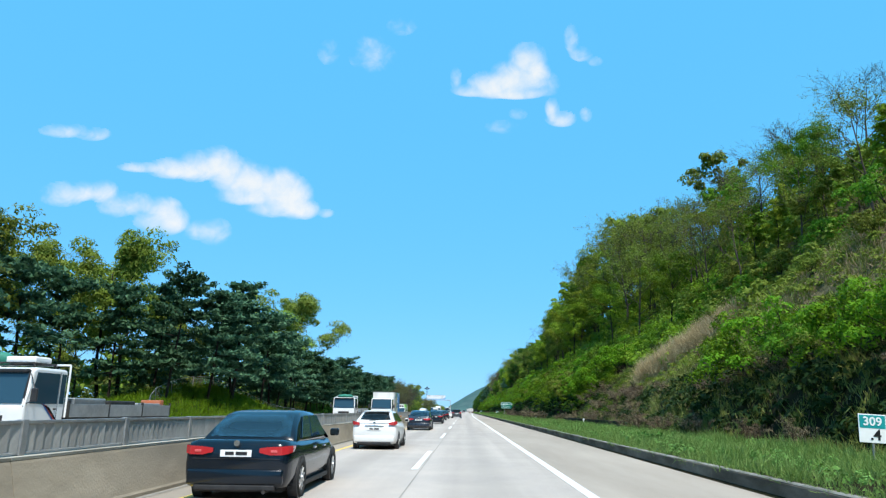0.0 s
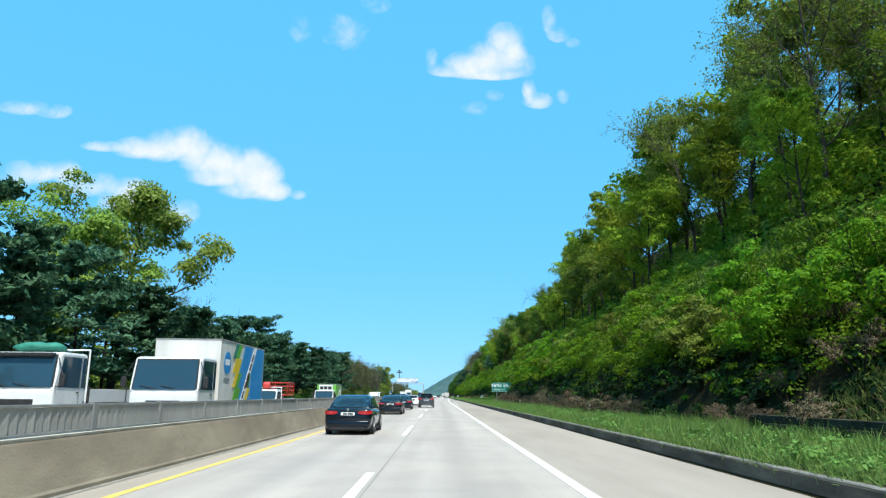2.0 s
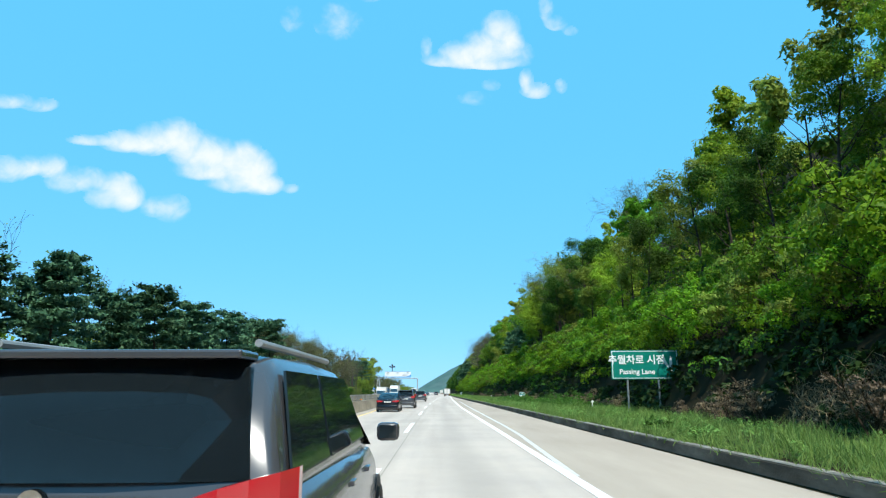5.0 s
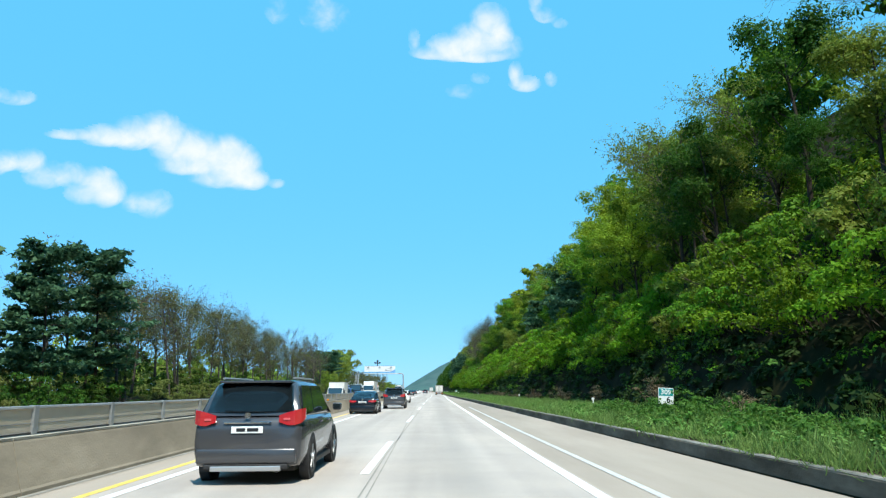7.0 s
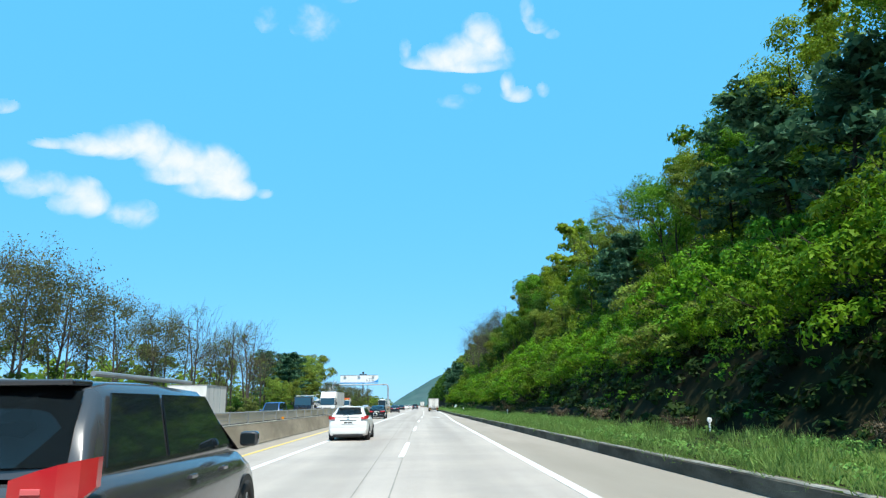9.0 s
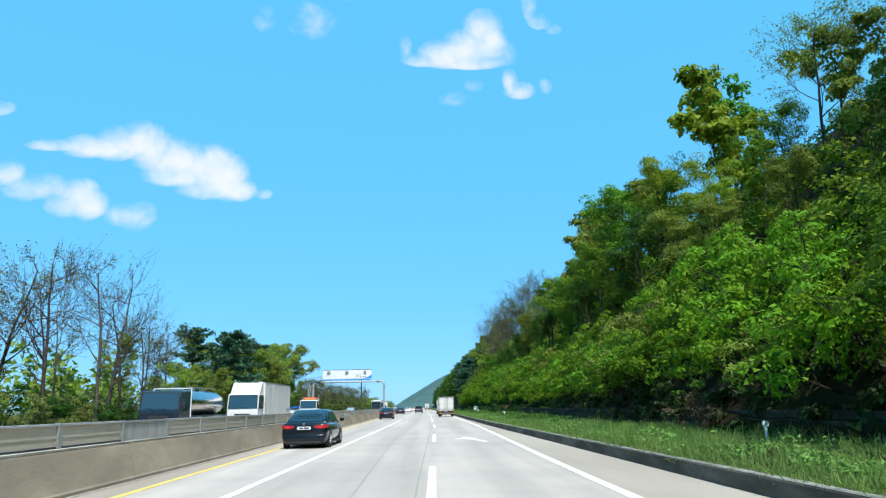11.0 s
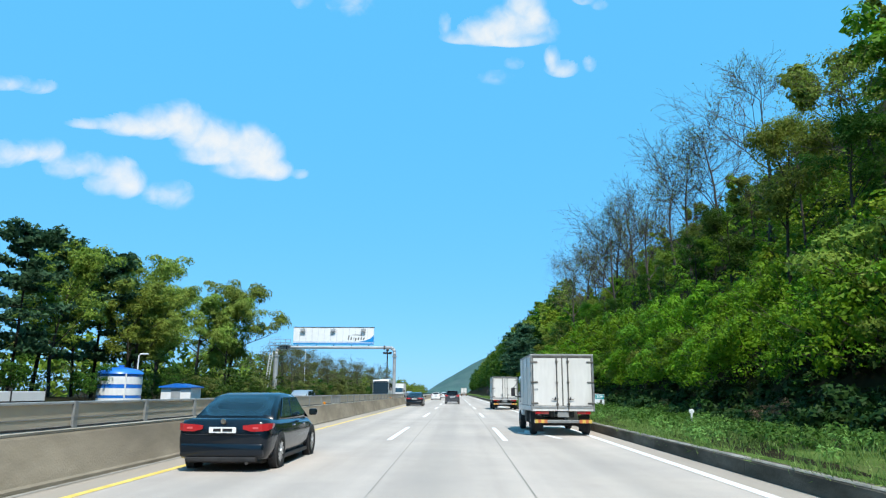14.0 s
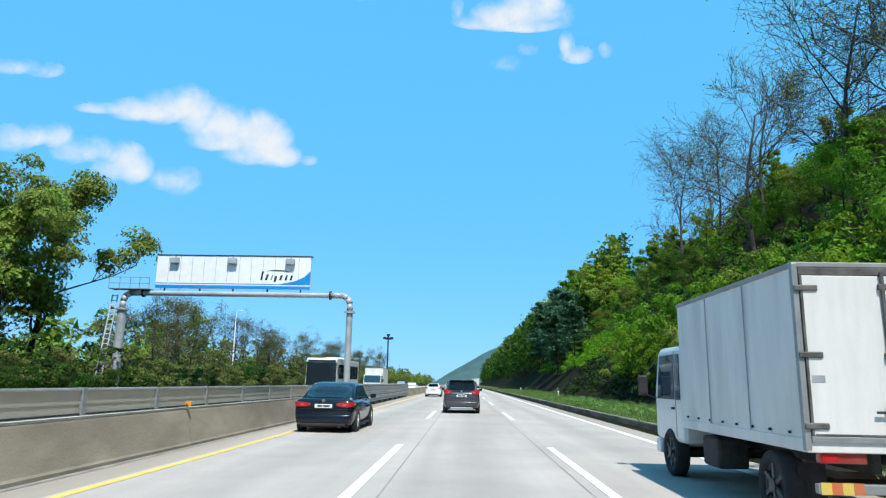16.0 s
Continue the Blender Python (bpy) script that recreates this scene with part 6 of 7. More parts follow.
def cab_unit(t, mat, W, y0, L, z0, H, screen=0.52, glass=M_BLUEGLASS, y_dir=1):
    """Forward-control lorry cab with its front at y0 + L."""
    hw = W / 2
    yf = y0 + L
    p = [(y0, z0), (y0, z0 + H - 0.05), (y0 + 0.08, z0 + H), (yf - 0.42, z0 + H), (yf - 0.24, z0 + H - 0.08), (yf - 0.04, z0 + H * 0.46), (yf, z0 + H * 0.36), (yf, z0 + 0.06), (yf - 0.05, z0)]
    cab = part("cab", prism(p, "x", -hw, hw, 0.07), mat, t)
    za, zb = z0 + H * 0.44, z0 + H - 0.14
    ya, yb = yf - 0.03, yf - 0.25
    part("windscreen", quad_panel([(-hw * 0.92, ya + 0.012, za), (hw * 0.92, ya + 0.012, za), (hw * 0.88, yb + 0.02, zb), (-hw * 0.88, yb + 0.02, zb)], 0.02, (0, 1, 0.3)), glass, cab)
    part("windscreen_surround", quad_panel([(-hw * 0.965, ya + 0.004, za - 0.10), (hw * 0.965, ya + 0.004, za - 0.10), (hw * 0.92, yb + 0.012, zb + 0.05), (-hw * 0.92, yb + 0.012, zb + 0.05)], 0.012, (0, 1, 0.3)), M_TRIM, cab)
    for i in (-0.35, 0.25):
        part("wiper", rods(((hw * i, ya + 0.05, za + 0.02), (hw * (i + 0.45), ya + 0.03, za + 0.14), 0.012), sides=6), M_TRIM, cab)
    for sd in (-1, 1):
        part("side_window", quad_panel([(sd * (hw + 0.004), y0 + 0.42, za), (sd * (hw + 0.004), y0 + 0.42, zb), (sd * (hw + 0.004), yf - 0.40, zb), (sd * (hw + 0.004), yf - 0.20, za)], 0.012, (sd, 0, 0)), glass, cab)
        part("quarter_window", quad_panel([(sd * (hw + 0.004), y0 + 0.10, za), (sd * (hw + 0.004), y0 + 0.10, zb), (sd * (hw + 0.004), y0 + 0.32, zb), (sd * (hw + 0.004), y0 + 0.32, za)], 0.012, (sd, 0, 0)), glass, cab)
        part("door_seam", boxed(sd * hw - 0.004, sd * hw + 0.005, y0 + 0.36, y0 + 0.375, z0 + 0.1, zb + 0.05), M_TRIM, cab)
        part("door_handle", boxed(sd * hw, sd * (hw + 0.03), y0 + 0.44, y0 + 0.56, za - 0.17, za - 0.13, 0.006), M_TRIM, cab)
        m = part("mirror", boxed(sd * (hw + 0.14), sd * (hw + 0.32), yf - 0.06, yf + 0.03, za + 0.05, za + 0.42, 0.03), M_TRIM, t)
        part("mirror_arm", rods(((sd * (hw - 0.02), yf - 0.14, zb - 0.05), (sd * (hw + 0.22), yf - 0.02, za + 0.40), 0.015), ((sd * (hw - 0.02), yf - 0.08, za), (sd * (hw + 0.22), yf - 0.02, za + 0.08), 0.015), sides=6), M_TRIM, m)
        part("headlamp", boxed(sd * hw * 0.56, sd * hw * 0.90, yf - 0.02, yf + 0.02, z0 + 0.10, z0 + 0.27, 0.02), M_LENS, cab)
    part("grille", boxed(-hw * 0.5, hw * 0.5, yf - 0.01, yf + 0.012, z0 + 0.12, z0 + H * 0.26, 0.008), M_TRIM, cab)
    part("front_bumper", boxed(-hw, hw, yf - 0.22, yf + 0.06, z0 - 0.26, z0 - 0.01, 0.04), mat, t)
    plate(t, yf + 0.075, z0 - 0.13)
    return cab


def chassis(t, W, y0, y1, z, axles, r=0.40, tw=0.24):
    hw = W / 2
    for sd in (-1, 1):
        part("chassis_rail", boxed(sd * 0.36 - 0.05, sd * 0.36 + 0.05, y0, y1, z - 0.22, z, 0.01), M_CHASSIS, t)
    for a in axles:
        part("axle", rods(((-hw + 0.3, a, r), (hw - 0.3, a, r), 0.09), sides=10), M_CHASSIS, t)
        for sd in (-1, 1):
            wheel(t, sd * (hw - 0.16), a, r, tw, sd, M_RIM, 6)
    mid = (y0 + y1) / 2
    part("fuel_tank", boxed(-hw + 0.10, -hw + 0.55, mid - 0.1, mid + 0.55, z - 0.5, z - 0.06, 0.05), M_CHASSIS, t)
    part("battery_box", boxed(hw - 0.55, hw - 0.12, mid - 0.2, mid + 0.35, z - 0.48, z - 0.08, 0.02), M_GALV, t)


def rear_bar(t, W, z=0.45):
    hw = W / 2
    part("underrun_bar", boxed(-hw * 0.92, hw * 0.92, 0.02, 0.10, z, z + 0.10, 0.01), M_GALV, t)
    for sd in (-1, 1):
        for k in range(4):
            part("hazard_stripe", quad_panel([(sd * hw * 0.90 - sd * k * 0.11, 0.012, z - 0.005), (sd * hw * 0.90 - sd * (k + 1) * 0.11, 0.012, z - 0.005), (sd * hw * 0.90 - sd * (k + 1.35) * 0.11 + sd * 0.04, 0.012, z + 0.115), (sd * hw * 0.90 - sd * (k + 0.35) * 0.11 + sd * 0.04, 0.012, z + 0.115)], 0.006, (0, 1, 0)), M_AMBERDULL if k % 2 else M_PALE, t)
        lm = part("tail_lamp", boxed(sd * hw * 0.45, sd * hw * 0.88, 0.03, 0.12, z + 0.30, z + 0.42, 0.012), M_TAILDULL, t)
        part("turn_lens", boxed(sd * hw * 0.72, sd * hw * 0.86, 0.024, 0.031, z + 0.315, z + 0.405), M_TAIL, lm)
        part("mud_flap", boxed(sd * (hw - 0.33) - 0.15, sd * (hw - 0.33) + 0.15, 0.62, 0.64, 0.14, z + 0.25), M_TYRE, t)
    part("plate_frame", boxed(-0.2, 0.2, 0.03, 0.06, z + 0.20, z + 0.38, 0.01), M_SLAT, t)


def box_truck(name, label, at, W, box_len, z0, z1, cab_mat, box_mat, cab_h, decorate=None, cab_len=1.55, r=0.40, frame_mat=M_GALV, fridge=False):
    t = thing(name, label, "truck", at=at)
    hw = W / 2
    y1 = box_len
    body = part("cargo_box", boxed(-hw + 0.012, hw - 0.012, 0.03, y1, z0 + 0.12, z1 - 0.015, 0.012), box_mat, t)
    part("floor_beam", boxed(-hw, hw, 0.0, y1 + 0.01, z0, z0 + 0.14, 0.01), M_BOXWHITE, body)
    part("roof_edge", boxed(-hw - 0.006, hw + 0.006, 0.0, y1 + 0.01, z1 - 0.05, z1 + 0.012, 0.012), M_SLAT, body)
    # rear frame, doors with bars and hinges
    for sd in (-1, 1):
        part("corner_post", boxed(sd * hw - 0.05, sd * hw + 0.014, -0.006, 0.07, z0 + 0.02, z1, 0.01) if sd > 0 else boxed(-hw - 0.014, -hw + 0.05, -0.006, 0.07, z0 + 0.02, z1, 0.01), frame_mat, body)
        d = part("rear_door", boxed(sd * 0.012, sd * (hw - 0.06), -0.012, 0.04, z0 + 0.17, z1 - 0.14, 0.008), box_mat, body)
        part("lock_bar", rods(((sd * 0.20, -0.035, z0 + 0.06), (sd * 0.20, -0.035, z1 - 0.10), 0.021), sides=8), M_FRAME, body)
        for u in (0.04, 0.5, 0.95):
            part("bar_bracket", boxed(sd * 0.20 - 0.045, sd * 0.20 + 0.045, -0.05, -0.01, z0 + 0.18 + u * (z1 - z0 - 0.36) - 0.035, z0 + 0.18 + u * (z1 - z0 - 0.36) + 0.035, 0.01), M_FRAME, body)
        for u in (0.06, 0.5, 0.93):
            h = z0 + 0.17 + u * (z1 - z0 - 0.33)
            part("hinge", boxed(sd * (hw - 0.24), sd * (hw + 0.012), -0.03, -0.004, h - 0.032, h + 0.032, 0.012), M_FRAME, body)
        hz = z0 + 0.42
        part("lock_handle", rods(((sd * 0.16, -0.05, hz), (sd * 0.40, -0.05, hz), 0.013), ((sd * 0.27, -0.05, hz - 0.03), (sd * 0.27, -0.05, hz + 0.07), 0.022), sides=8), M_TRIM, d)
        part("door_seal", boxed(sd * (hw - 0.085), sd * (hw - 0.058), -0.016, 0.03, z0 + 0.17, z1 - 0.14, 0.004), M_FRAME, body)
        part("bottom_seal", boxed(sd * 0.03, sd * (hw - 0.09), -0.016, 0.03, z0 + 0.172, z0 + 0.192, 0.003), M_FRAME, body)
        nseam = 3
        for k in range(1, nseam):
            yy = y1 * k / nseam
            part("panel_seam", boxed(sd * hw - 0.014, sd * hw + 0.002, yy - 0.005, yy + 0.005, z0 + 0.14, z1 - 0.06), M_STEEL, body)
        for k in range(8):
            yy = 0.35 + k * (y1 - 0.7) / 7
            part("rivet", boxed(sd * hw - 0.02, sd * hw + 0.006, yy - 0.015, yy + 0.015, z0 + 0.17, z0 + 0.20), M_TRIM, body)
    part("door_gap", boxed(-0.024, 0.024, -0.018, 0.02, z0 + 0.17, z1 - 0.14, 0.004), M_FRAME, body)
    part("header", boxed(-hw + 0.055, hw - 0.055, -0.008, 0.05, z1 - 0.135, z1 - 0.052, 0.006), M_FRAME, body)
    part("rear_sill", boxed(-hw + 0.05, hw - 0.05, -0.02, 0.06, z0 + 0.10, z0 + 0.165, 0.006), frame_mat, body)
    part("label_sticker", boxed(-hw + 0.10, -hw + 0.24, -0.016, -0.0125, z0 + 0.72, z0 + 0.79), M_STEEL, body)
    cz = z0 - 0.28
    cab_unit(t, cab_mat, W * 0.94, y1 + 0.12, cab_len, max(cz, 0.55), cab_h)
    chassis(t, W, 0.12, y1 + cab_len, z0, (1.0 if box_len < 6 else 1.4, y1 + cab_len - 0.75), r)
    rear_bar(t, W)
    if fridge and box_len > 6:
        ct = max(cz, 0.55) + cab_h
        wind = part("wind_deflector", prism([(y1 + 0.10, ct - 0.02), (y1 + 0.10, z1 + 0.02), (y1 + 0.45, z1 + 0.02), (y1 + 0.75, z1 - 0.10), (y1 + cab_len - 0.45, ct - 0.02)], "x", -hw * 0.9, hw * 0.9, 0.06), M_WHITE, t)
        for k in range(3):
            part("deflector_slot", boxed(-hw * 0.7 + k * hw * 0.48, -hw * 0.7 + k * hw * 0.48 + hw * 0.40, y1 + 0.52, y1 + 0.66, z1 - 0.035, z1 + 0.0, 0.01), M_TRIM, wind)
        part("side_stripe", boxed(-hw - 0.002, -hw + 0.01, 0.4, 1.5, z0 + 0.3, z0 + 0.62), M_SLAT, body)
    elif fridge:
        part("cooling_unit", boxed(-hw * 0.7, hw * 0.7, y1 + 0.005, y1 + 0.55, z1 - 0.75, z1 - 0.08, 0.05), M_WHITE, body)
        for k in range(3):
            part("cooling_grille", boxed(-hw * 0.6 + k * hw * 0.42, -hw * 0.6 + k * hw * 0.42 + hw * 0.36, y1 + 0.55, y1 + 0.565, z1 - 0.52, z1 - 0.22), M_TRIM, body)
    if decorate:
        decorate(body, hw, y1, z0, z1)
    return t


# traffic of this carriageway
car("sedan", "black four-door saloon with red tail lamps", "car", M_BLACK, 4.75, 1.80, 1.47, pose(-4.42, 444.7, 0), "sedan", 0.93, (0.62, 1.45, 2.75, 3.62), M_BLUEGLASS, spokes=10)
car("suv", "dark grey sport utility car with roof rails", "car", M_GREY, 4.68, 1.86, 1.70, pose(-0.40, 459.5, 0), "suv", 1.08, (0.16, 0.55, 2.70, 3.60), M_GLASS, rail=True, ride=0.24, wheel_r=0.36, spokes=5)
SALOON = ("sedan", 0.93, (0.62, 1.45, 2.75, 3.62), M_BLUEGLASS)
HATCH = ("hatch", 0.97, (0.20, 0.80, 2.45, 3.45), M_GLASS)
SUV = ("suv", 1.08, (0.16, 0.55, 2.70, 3.60), M_GLASS)
for x, y, lean in ((-3.72, 12.7, 0.6), (-3.35, 80.4, 0.0), (-3.7, 107.5, 0.0), (-3.68, 125.8, 0.0), (-3.9, 189.0, -0.3), (-4.25, 234.4, -0.5), (-4.45, 320.8, -1.0), (-4.43, 383.8, 0.0)):
    car("sedan", "black four-door saloon in the passing lane", "car", M_BLACK, 4.75, 1.80, 1.47, pose(x, y, 0, 0, 0, lean), *SALOON, spokes=10, grp="cars in the passing lane")
for x, y in ((-3.45, 28.0), (-3.45, 146.6), (-2.95, 273.0)):
    car("hatchback", "white five-door hatchback in the passing lane", "car", M_WHITE, 4.3, 1.76, 1.47, pose(x, y, 0), *HATCH, spokes=5, grp="cars in the passing lane")
car("sedan", "dark navy saloon in the passing lane", "car", M_NAVY, 4.75, 1.80, 1.47, pose(-3.45, 53.9, 0), *SALOON, spokes=10, grp="cars in the passing lane")
for x, y in ((-1.50, 137.8), (-3.05, 200.9), (-2.75, 246.6)):
    car("suv", "dark grey sport utility car beside the lane stripes", "car", M_GREY, 4.68, 1.86, 1.70, pose(x, y, 0), *SUV, rail=True, ride=0.24, wheel_r=0.36, spokes=5, grp="cars in the passing lane")
car("hatchback", "white hatchback far ahead in the passing lane", "car", M_WHITE, 4.3, 1.76, 1.47, pose(-3.7, 500, 0), "hatch", 0.95, (0.16, 0.62, 2.40, 3.28), M_GLASS)
car("sedan", "white saloon far ahead", "car", M_WHITE, 4.8, 1.82, 1.47, pose(-2.9, 548, 0), "sedan", 0.93, (0.62, 1.45, 2.8, 3.7), M_GLASS)
car("suv", "black sport utility car far ahead", "car", M_BLACK, 4.6, 1.84, 1.70, pose(-0.4, 566, 0), "suv", 1.08, (0.16, 0.55, 2.70, 3.60), M_GLASS, ride=0.24, wheel_r=0.36)
box_truck("box_truck", "white box truck with twin rear doors and lock bars", pose(4.42, 431.8, 0), 2.24, 4.1, 0.86, 2.86, M_WHITE, M_BOXWHITE, 1.62, cab_len=1.62)
box_truck("box_truck", "white box truck with lock bars in the slow lane", pose(3.85, 395.3, 0), 2.24, 4.1, 0.86, 2.86, M_WHITE, M_BOXWHITE, 1.62, cab_len=1.62)
box_truck("box_truck", "white box truck far ahead near the kerb", pose(3.3, 640, 0), 2.3, 5.2, 0.95, 3.2, M_WHITE, M_BOXWHITE, 1.7)


# traffic of the opposite carriageway, heading towards the camera
def ad_panels(body, hw, y1, z0, z1):
    """Coloured slanting bands and a blue roundel on both long sides."""
    h = z1 - z0 - 0.2
    for sd in (-1, 1):
        x = sd * hw
        def band(y_a, y_b, za, zb, lean, mat):
            part("printed_band", quad_panel([(x, y_a, z0 + 0.16 + za * h), (x, y_b, z0 + 0.16 + za * h), (x, y_b + lean * (zb - za), z0 + 0.16 + zb * h), (x, y_a + lean * (zb - za), z0 + 0.16 + zb * h)], 0.006, (sd, 0, 0)), mat, body)
        part("printed_field", quad_panel([(x, 0.06, z0 + 0.16), (x, 4.3, z0 + 0.16), (x, 3.0, z0 + 0.16 + h), (x, 0.06, z0 + 0.16 + h)], 0.006, (sd, 0, 0)), M_SIGNBLUE, body)
        x += sd * 0.008
        band(2.95, 3.40, 0, 1, -1.7, M_SIGNW)
        for yy, za, mm in ((3.75, 0.0, M_GREEN), (4.10, 0.0, M_GREEN), (3.85, 0.25, M_GREEN), (4.25, 0.25, M_YEL), (4.0, 0.5, M_YEL), (4.4, 0.5, M_YEL), (4.15, 0.75, M_GREEN), (4.55, 0.75, M_TARP), (2.45, 0.0, M_YEL), (2.5, 0.25, M_GREEN)):
            band(yy - 0.4 * za, yy - 0.4 * za + 0.40, za, za + 0.25, -1.6, mm)
        x += sd * 0.004
        for k in range(5):
            band(3.01 - 0.289 * k, 3.22 - 0.289 * k, 0.06 + 0.17 * k, 0.19 + 0.17 * k, -1.7, M_FRAME)
        x -= sd * 0.012
        part("roundel", rods(((x - sd * 0.002, 5.25, z0 + 0.72 * h), (x + sd * 0.007, 5.25, z0 + 0.72 * h), 0.42), sides=28), M_SIGNBLUE, body)
        part("roundel_mark", boxed(x + sd * 0.008 - 0.003, x + sd * 0.008 + 0.003, 4.97, 5.53, z0 + 0.68 * h, z0 + 0.78 * h), M_SIGNW, body)
        part("roundel_caption", boxed(x + sd * 0.003 - 0.004, x + sd * 0.003 + 0.004, 4.9, 5.6, z0 + 0.42 * h, z0 + 0.47 * h), M_SLAT, body)


def green_panels(body, hw, y1, z0, z1):
    for sd in (-1, 1):
        x = sd * hw
        pts = []
        for k in range(11):
            q = math.pi * k / 10
            pts.append((math.cos(q) * 0.75, math.sin(q) * 0.85))
        for k in range(10):
            (a, b), (c, d) = pts[k], pts[k + 1]
            part("printed_swirl", quad_panel([(x, 1.3 + a, z0 + 0.3 + b), (x, 1.3 + c, z0 + 0.3 + d), (x, 1.3 + c * 0.72, z0 + 0.3 + d * 0.78), (x, 1.3 + a * 0.72, z0 + 0.3 + b * 0.78)], 0.006, (sd, 0, 0)), M_SIGNW, body)
        part("printed_swirl", quad_panel([(x, 0.55, z0 + 0.3), (x, 0.8, z0 + 0.3), (x, 0.45, z0 + 1.5), (x, 0.25, z0 + 1.5)], 0.006, (sd, 0, 0)), M_SIGNW, body)


box_truck("box_truck", "white box truck with printed blue, green and yellow bands", pose(-9.2, 85.6, 0, 0, 0, 180), 2.45, 6.1, 1.0, 3.45, M_WHITE, M_BOXWHITE, 2.0, ad_panels, cab_len=1.8, r=0.48)
box_truck("refrigerated_truck", "bright green box truck with a roof cooling unit", pose(-11.4, 122.5 + 5.5, 0, 0, 0, 180), 1.95, 3.7, 0.8, 2.5, M_WHITE, M_GREEN, 1.35, green_panels, cab_len=1.5, r=0.33, fridge=True)
box_truck("box_truck", "small white box truck on the opposite lanes", pose(-11.6, 276 + 5.4, 0, 0, 0, 180), 2.0, 3.6, 0.8, 2.6, M_WHITE, M_BOXWHITE, 1.4, cab_len=1.5, r=0.35)
box_truck("refrigerated_truck", "long white refrigerated lorry with cooling unit", pose(-13.3, 346 + 12.2, 0, 0, 0, 180), 2.45, 10.2, 1.0, 3.6, M_WHITE, M_BOXWHITE, 2.0, cab_len=1.9, r=0.48, fridge=True)
box_truck("box_truck", "white box truck behind the coach", pose(-11.6, 508 + 7, 0, 0, 0, 180), 2.3, 5.2, 0.95, 3.2, M_WHITE, M_BOXWHITE, 1.7)


def flat_truck(name, label, at, W, bed_len, mat, cab_h, load, sides_h=0.4, z0=1.05, cab_len=1.9, r=0.48):
    t = thing(name, label, "truck", at=at)
    hw = W / 2
    part("bed_floor", boxed(-hw, hw, 0, bed_len, z0, z0 + 0.10, 0.01), M_CHASSIS, t)
    for sd in (-1, 1):
        for k in range(3):
            a, b = bed_len * k / 3 + 0.02, bed_len * (k + 1) / 3 - 0.02
            part("drop_side", boxed(sd * hw - 0.02, sd * hw + 0.02, a, b, z0 + 0.10, z0 + 0.10 + sides_h, 0.008), mat if load != "wood" else M_GALV, t)
        for k in range(4):
            part("stake", boxed(sd * hw - 0.035, sd * hw + 0.035, bed_len * k / 3 - 0.03 if k else 0, bed_len * k / 3 + 0.03, z0 + 0.1, z0 + 0.2 + sides_h), M_CHASSIS, t)
    part("tailboard", boxed(-hw, hw, -0.03, 0.01, z0 + 0.1, z0 + 0.1 + sides_h, 0.008), mat, t)
    cab_unit(t, mat, W * 0.96, bed_len + 0.15, cab_len, z0 - 0.30, cab_h)
    top = z0 - 0.30 + cab_h
    for sd in (-1, 1):
        part("guard_post", rods(((sd * hw * 0.95, bed_len + 0.05, z0 + 0.1), (sd * hw * 0.95, bed_len + 0.05, top + 0.15), 0.03), sides=8), M_SIGNW, t)
    part("guard_bar", rods(((-hw * 0.95, bed_len + 0.05, top + 0.15), (hw * 0.95, bed_len + 0.05, top + 0.15), 0.03), sides=8), M_SIGNW, t)
    chassis(t, W, 0.1, bed_len + cab_len, z0, (1.3, 2.4, bed_len + cab_len - 0.9), r)
    rear_bar(t, W, 0.55)
    return t, top, bed_len, cab_len


def roof_tarp(t, x0, x1, y0, y1, z, mat, seed):
    rnd = random.Random(seed)
    bm = bmesh.new()
    bmesh.ops.create_icosphere(bm, subdivisions=3, radius=1, matrix=Matrix.LocRotScale(((x0 + x1) / 2, (y0 + y1) / 2, z + 0.16), None, ((x1 - x0) / 2, (y1 - y0) / 2, 0.2)))
    for v in bm.verts:
        v.co += Vector((0, 0, 0.06)) * noise.noise(v.co * 3) + Vector((0.05, 0.05, 0)) * noise.noise(v.co * 4 + Vector((9, 2, 1)))
    part("rolled_tarpaulin", bm, mat, t, "rolled green tarpaulin", smooth=True)


t, top, bl, cl = flat_truck("flatbed_truck", "white flatbed lorry with door stripes and loaded grey bed", pose(-13.2, 19.9 + 9.2, 0, 0, 0, 180), 2.35, 7.2, M_WHITE, 1.8, "wood")
for y in (bl + 0.35, bl + 1.35):
    rail = part("roof_rack_rail", rods(((-0.85, y, top + 0.14), (0.85, y, top + 0.14), 0.025), sides=6), M_CHASSIS, t)
    for x in (-0.8, 0.8):
        part("rack_foot", rods(((x, y, top - 0.02), (x, y, top + 0.15), 0.025), sides=6), M_CHASSIS, rail)
for x in (-0.8, -0.4, 0.0, 0.4, 0.8):
    part("roof_rack_bar", rods(((x, bl + 0.35, top + 0.14), (x, bl + 1.35, top + 0.14), 0.02), sides=6), M_CHASSIS, t)
part("roof_box", boxed(-0.75, 0.15, bl + 0.45, bl + 1.25, top + 0.16, top + 0.34, 0.05), M_SIGNW, t)
roof_tarp(t, 0.2, 0.95, bl + 0.5, bl + 1.2, top + 0.12, M_TARP, 6)
for sd in (-1, 1):
    for k, mt in enumerate((M_NAVY, M_RED, M_BLUE)):
        x, ya, za = sd * 1.132, bl + 0.35 + 0.13 * k, 0.98 + 0.05 * k
        part("door_stripe", quad_panel([(x, ya, za), (x, ya + 0.07, za - 0.02), (x, ya + 0.62, za + 0.42), (x, ya + 0.95, za + 0.55), (x, ya + 0.55, za + 0.46)], 0.006, (sd, 0, 0)), mt, t)
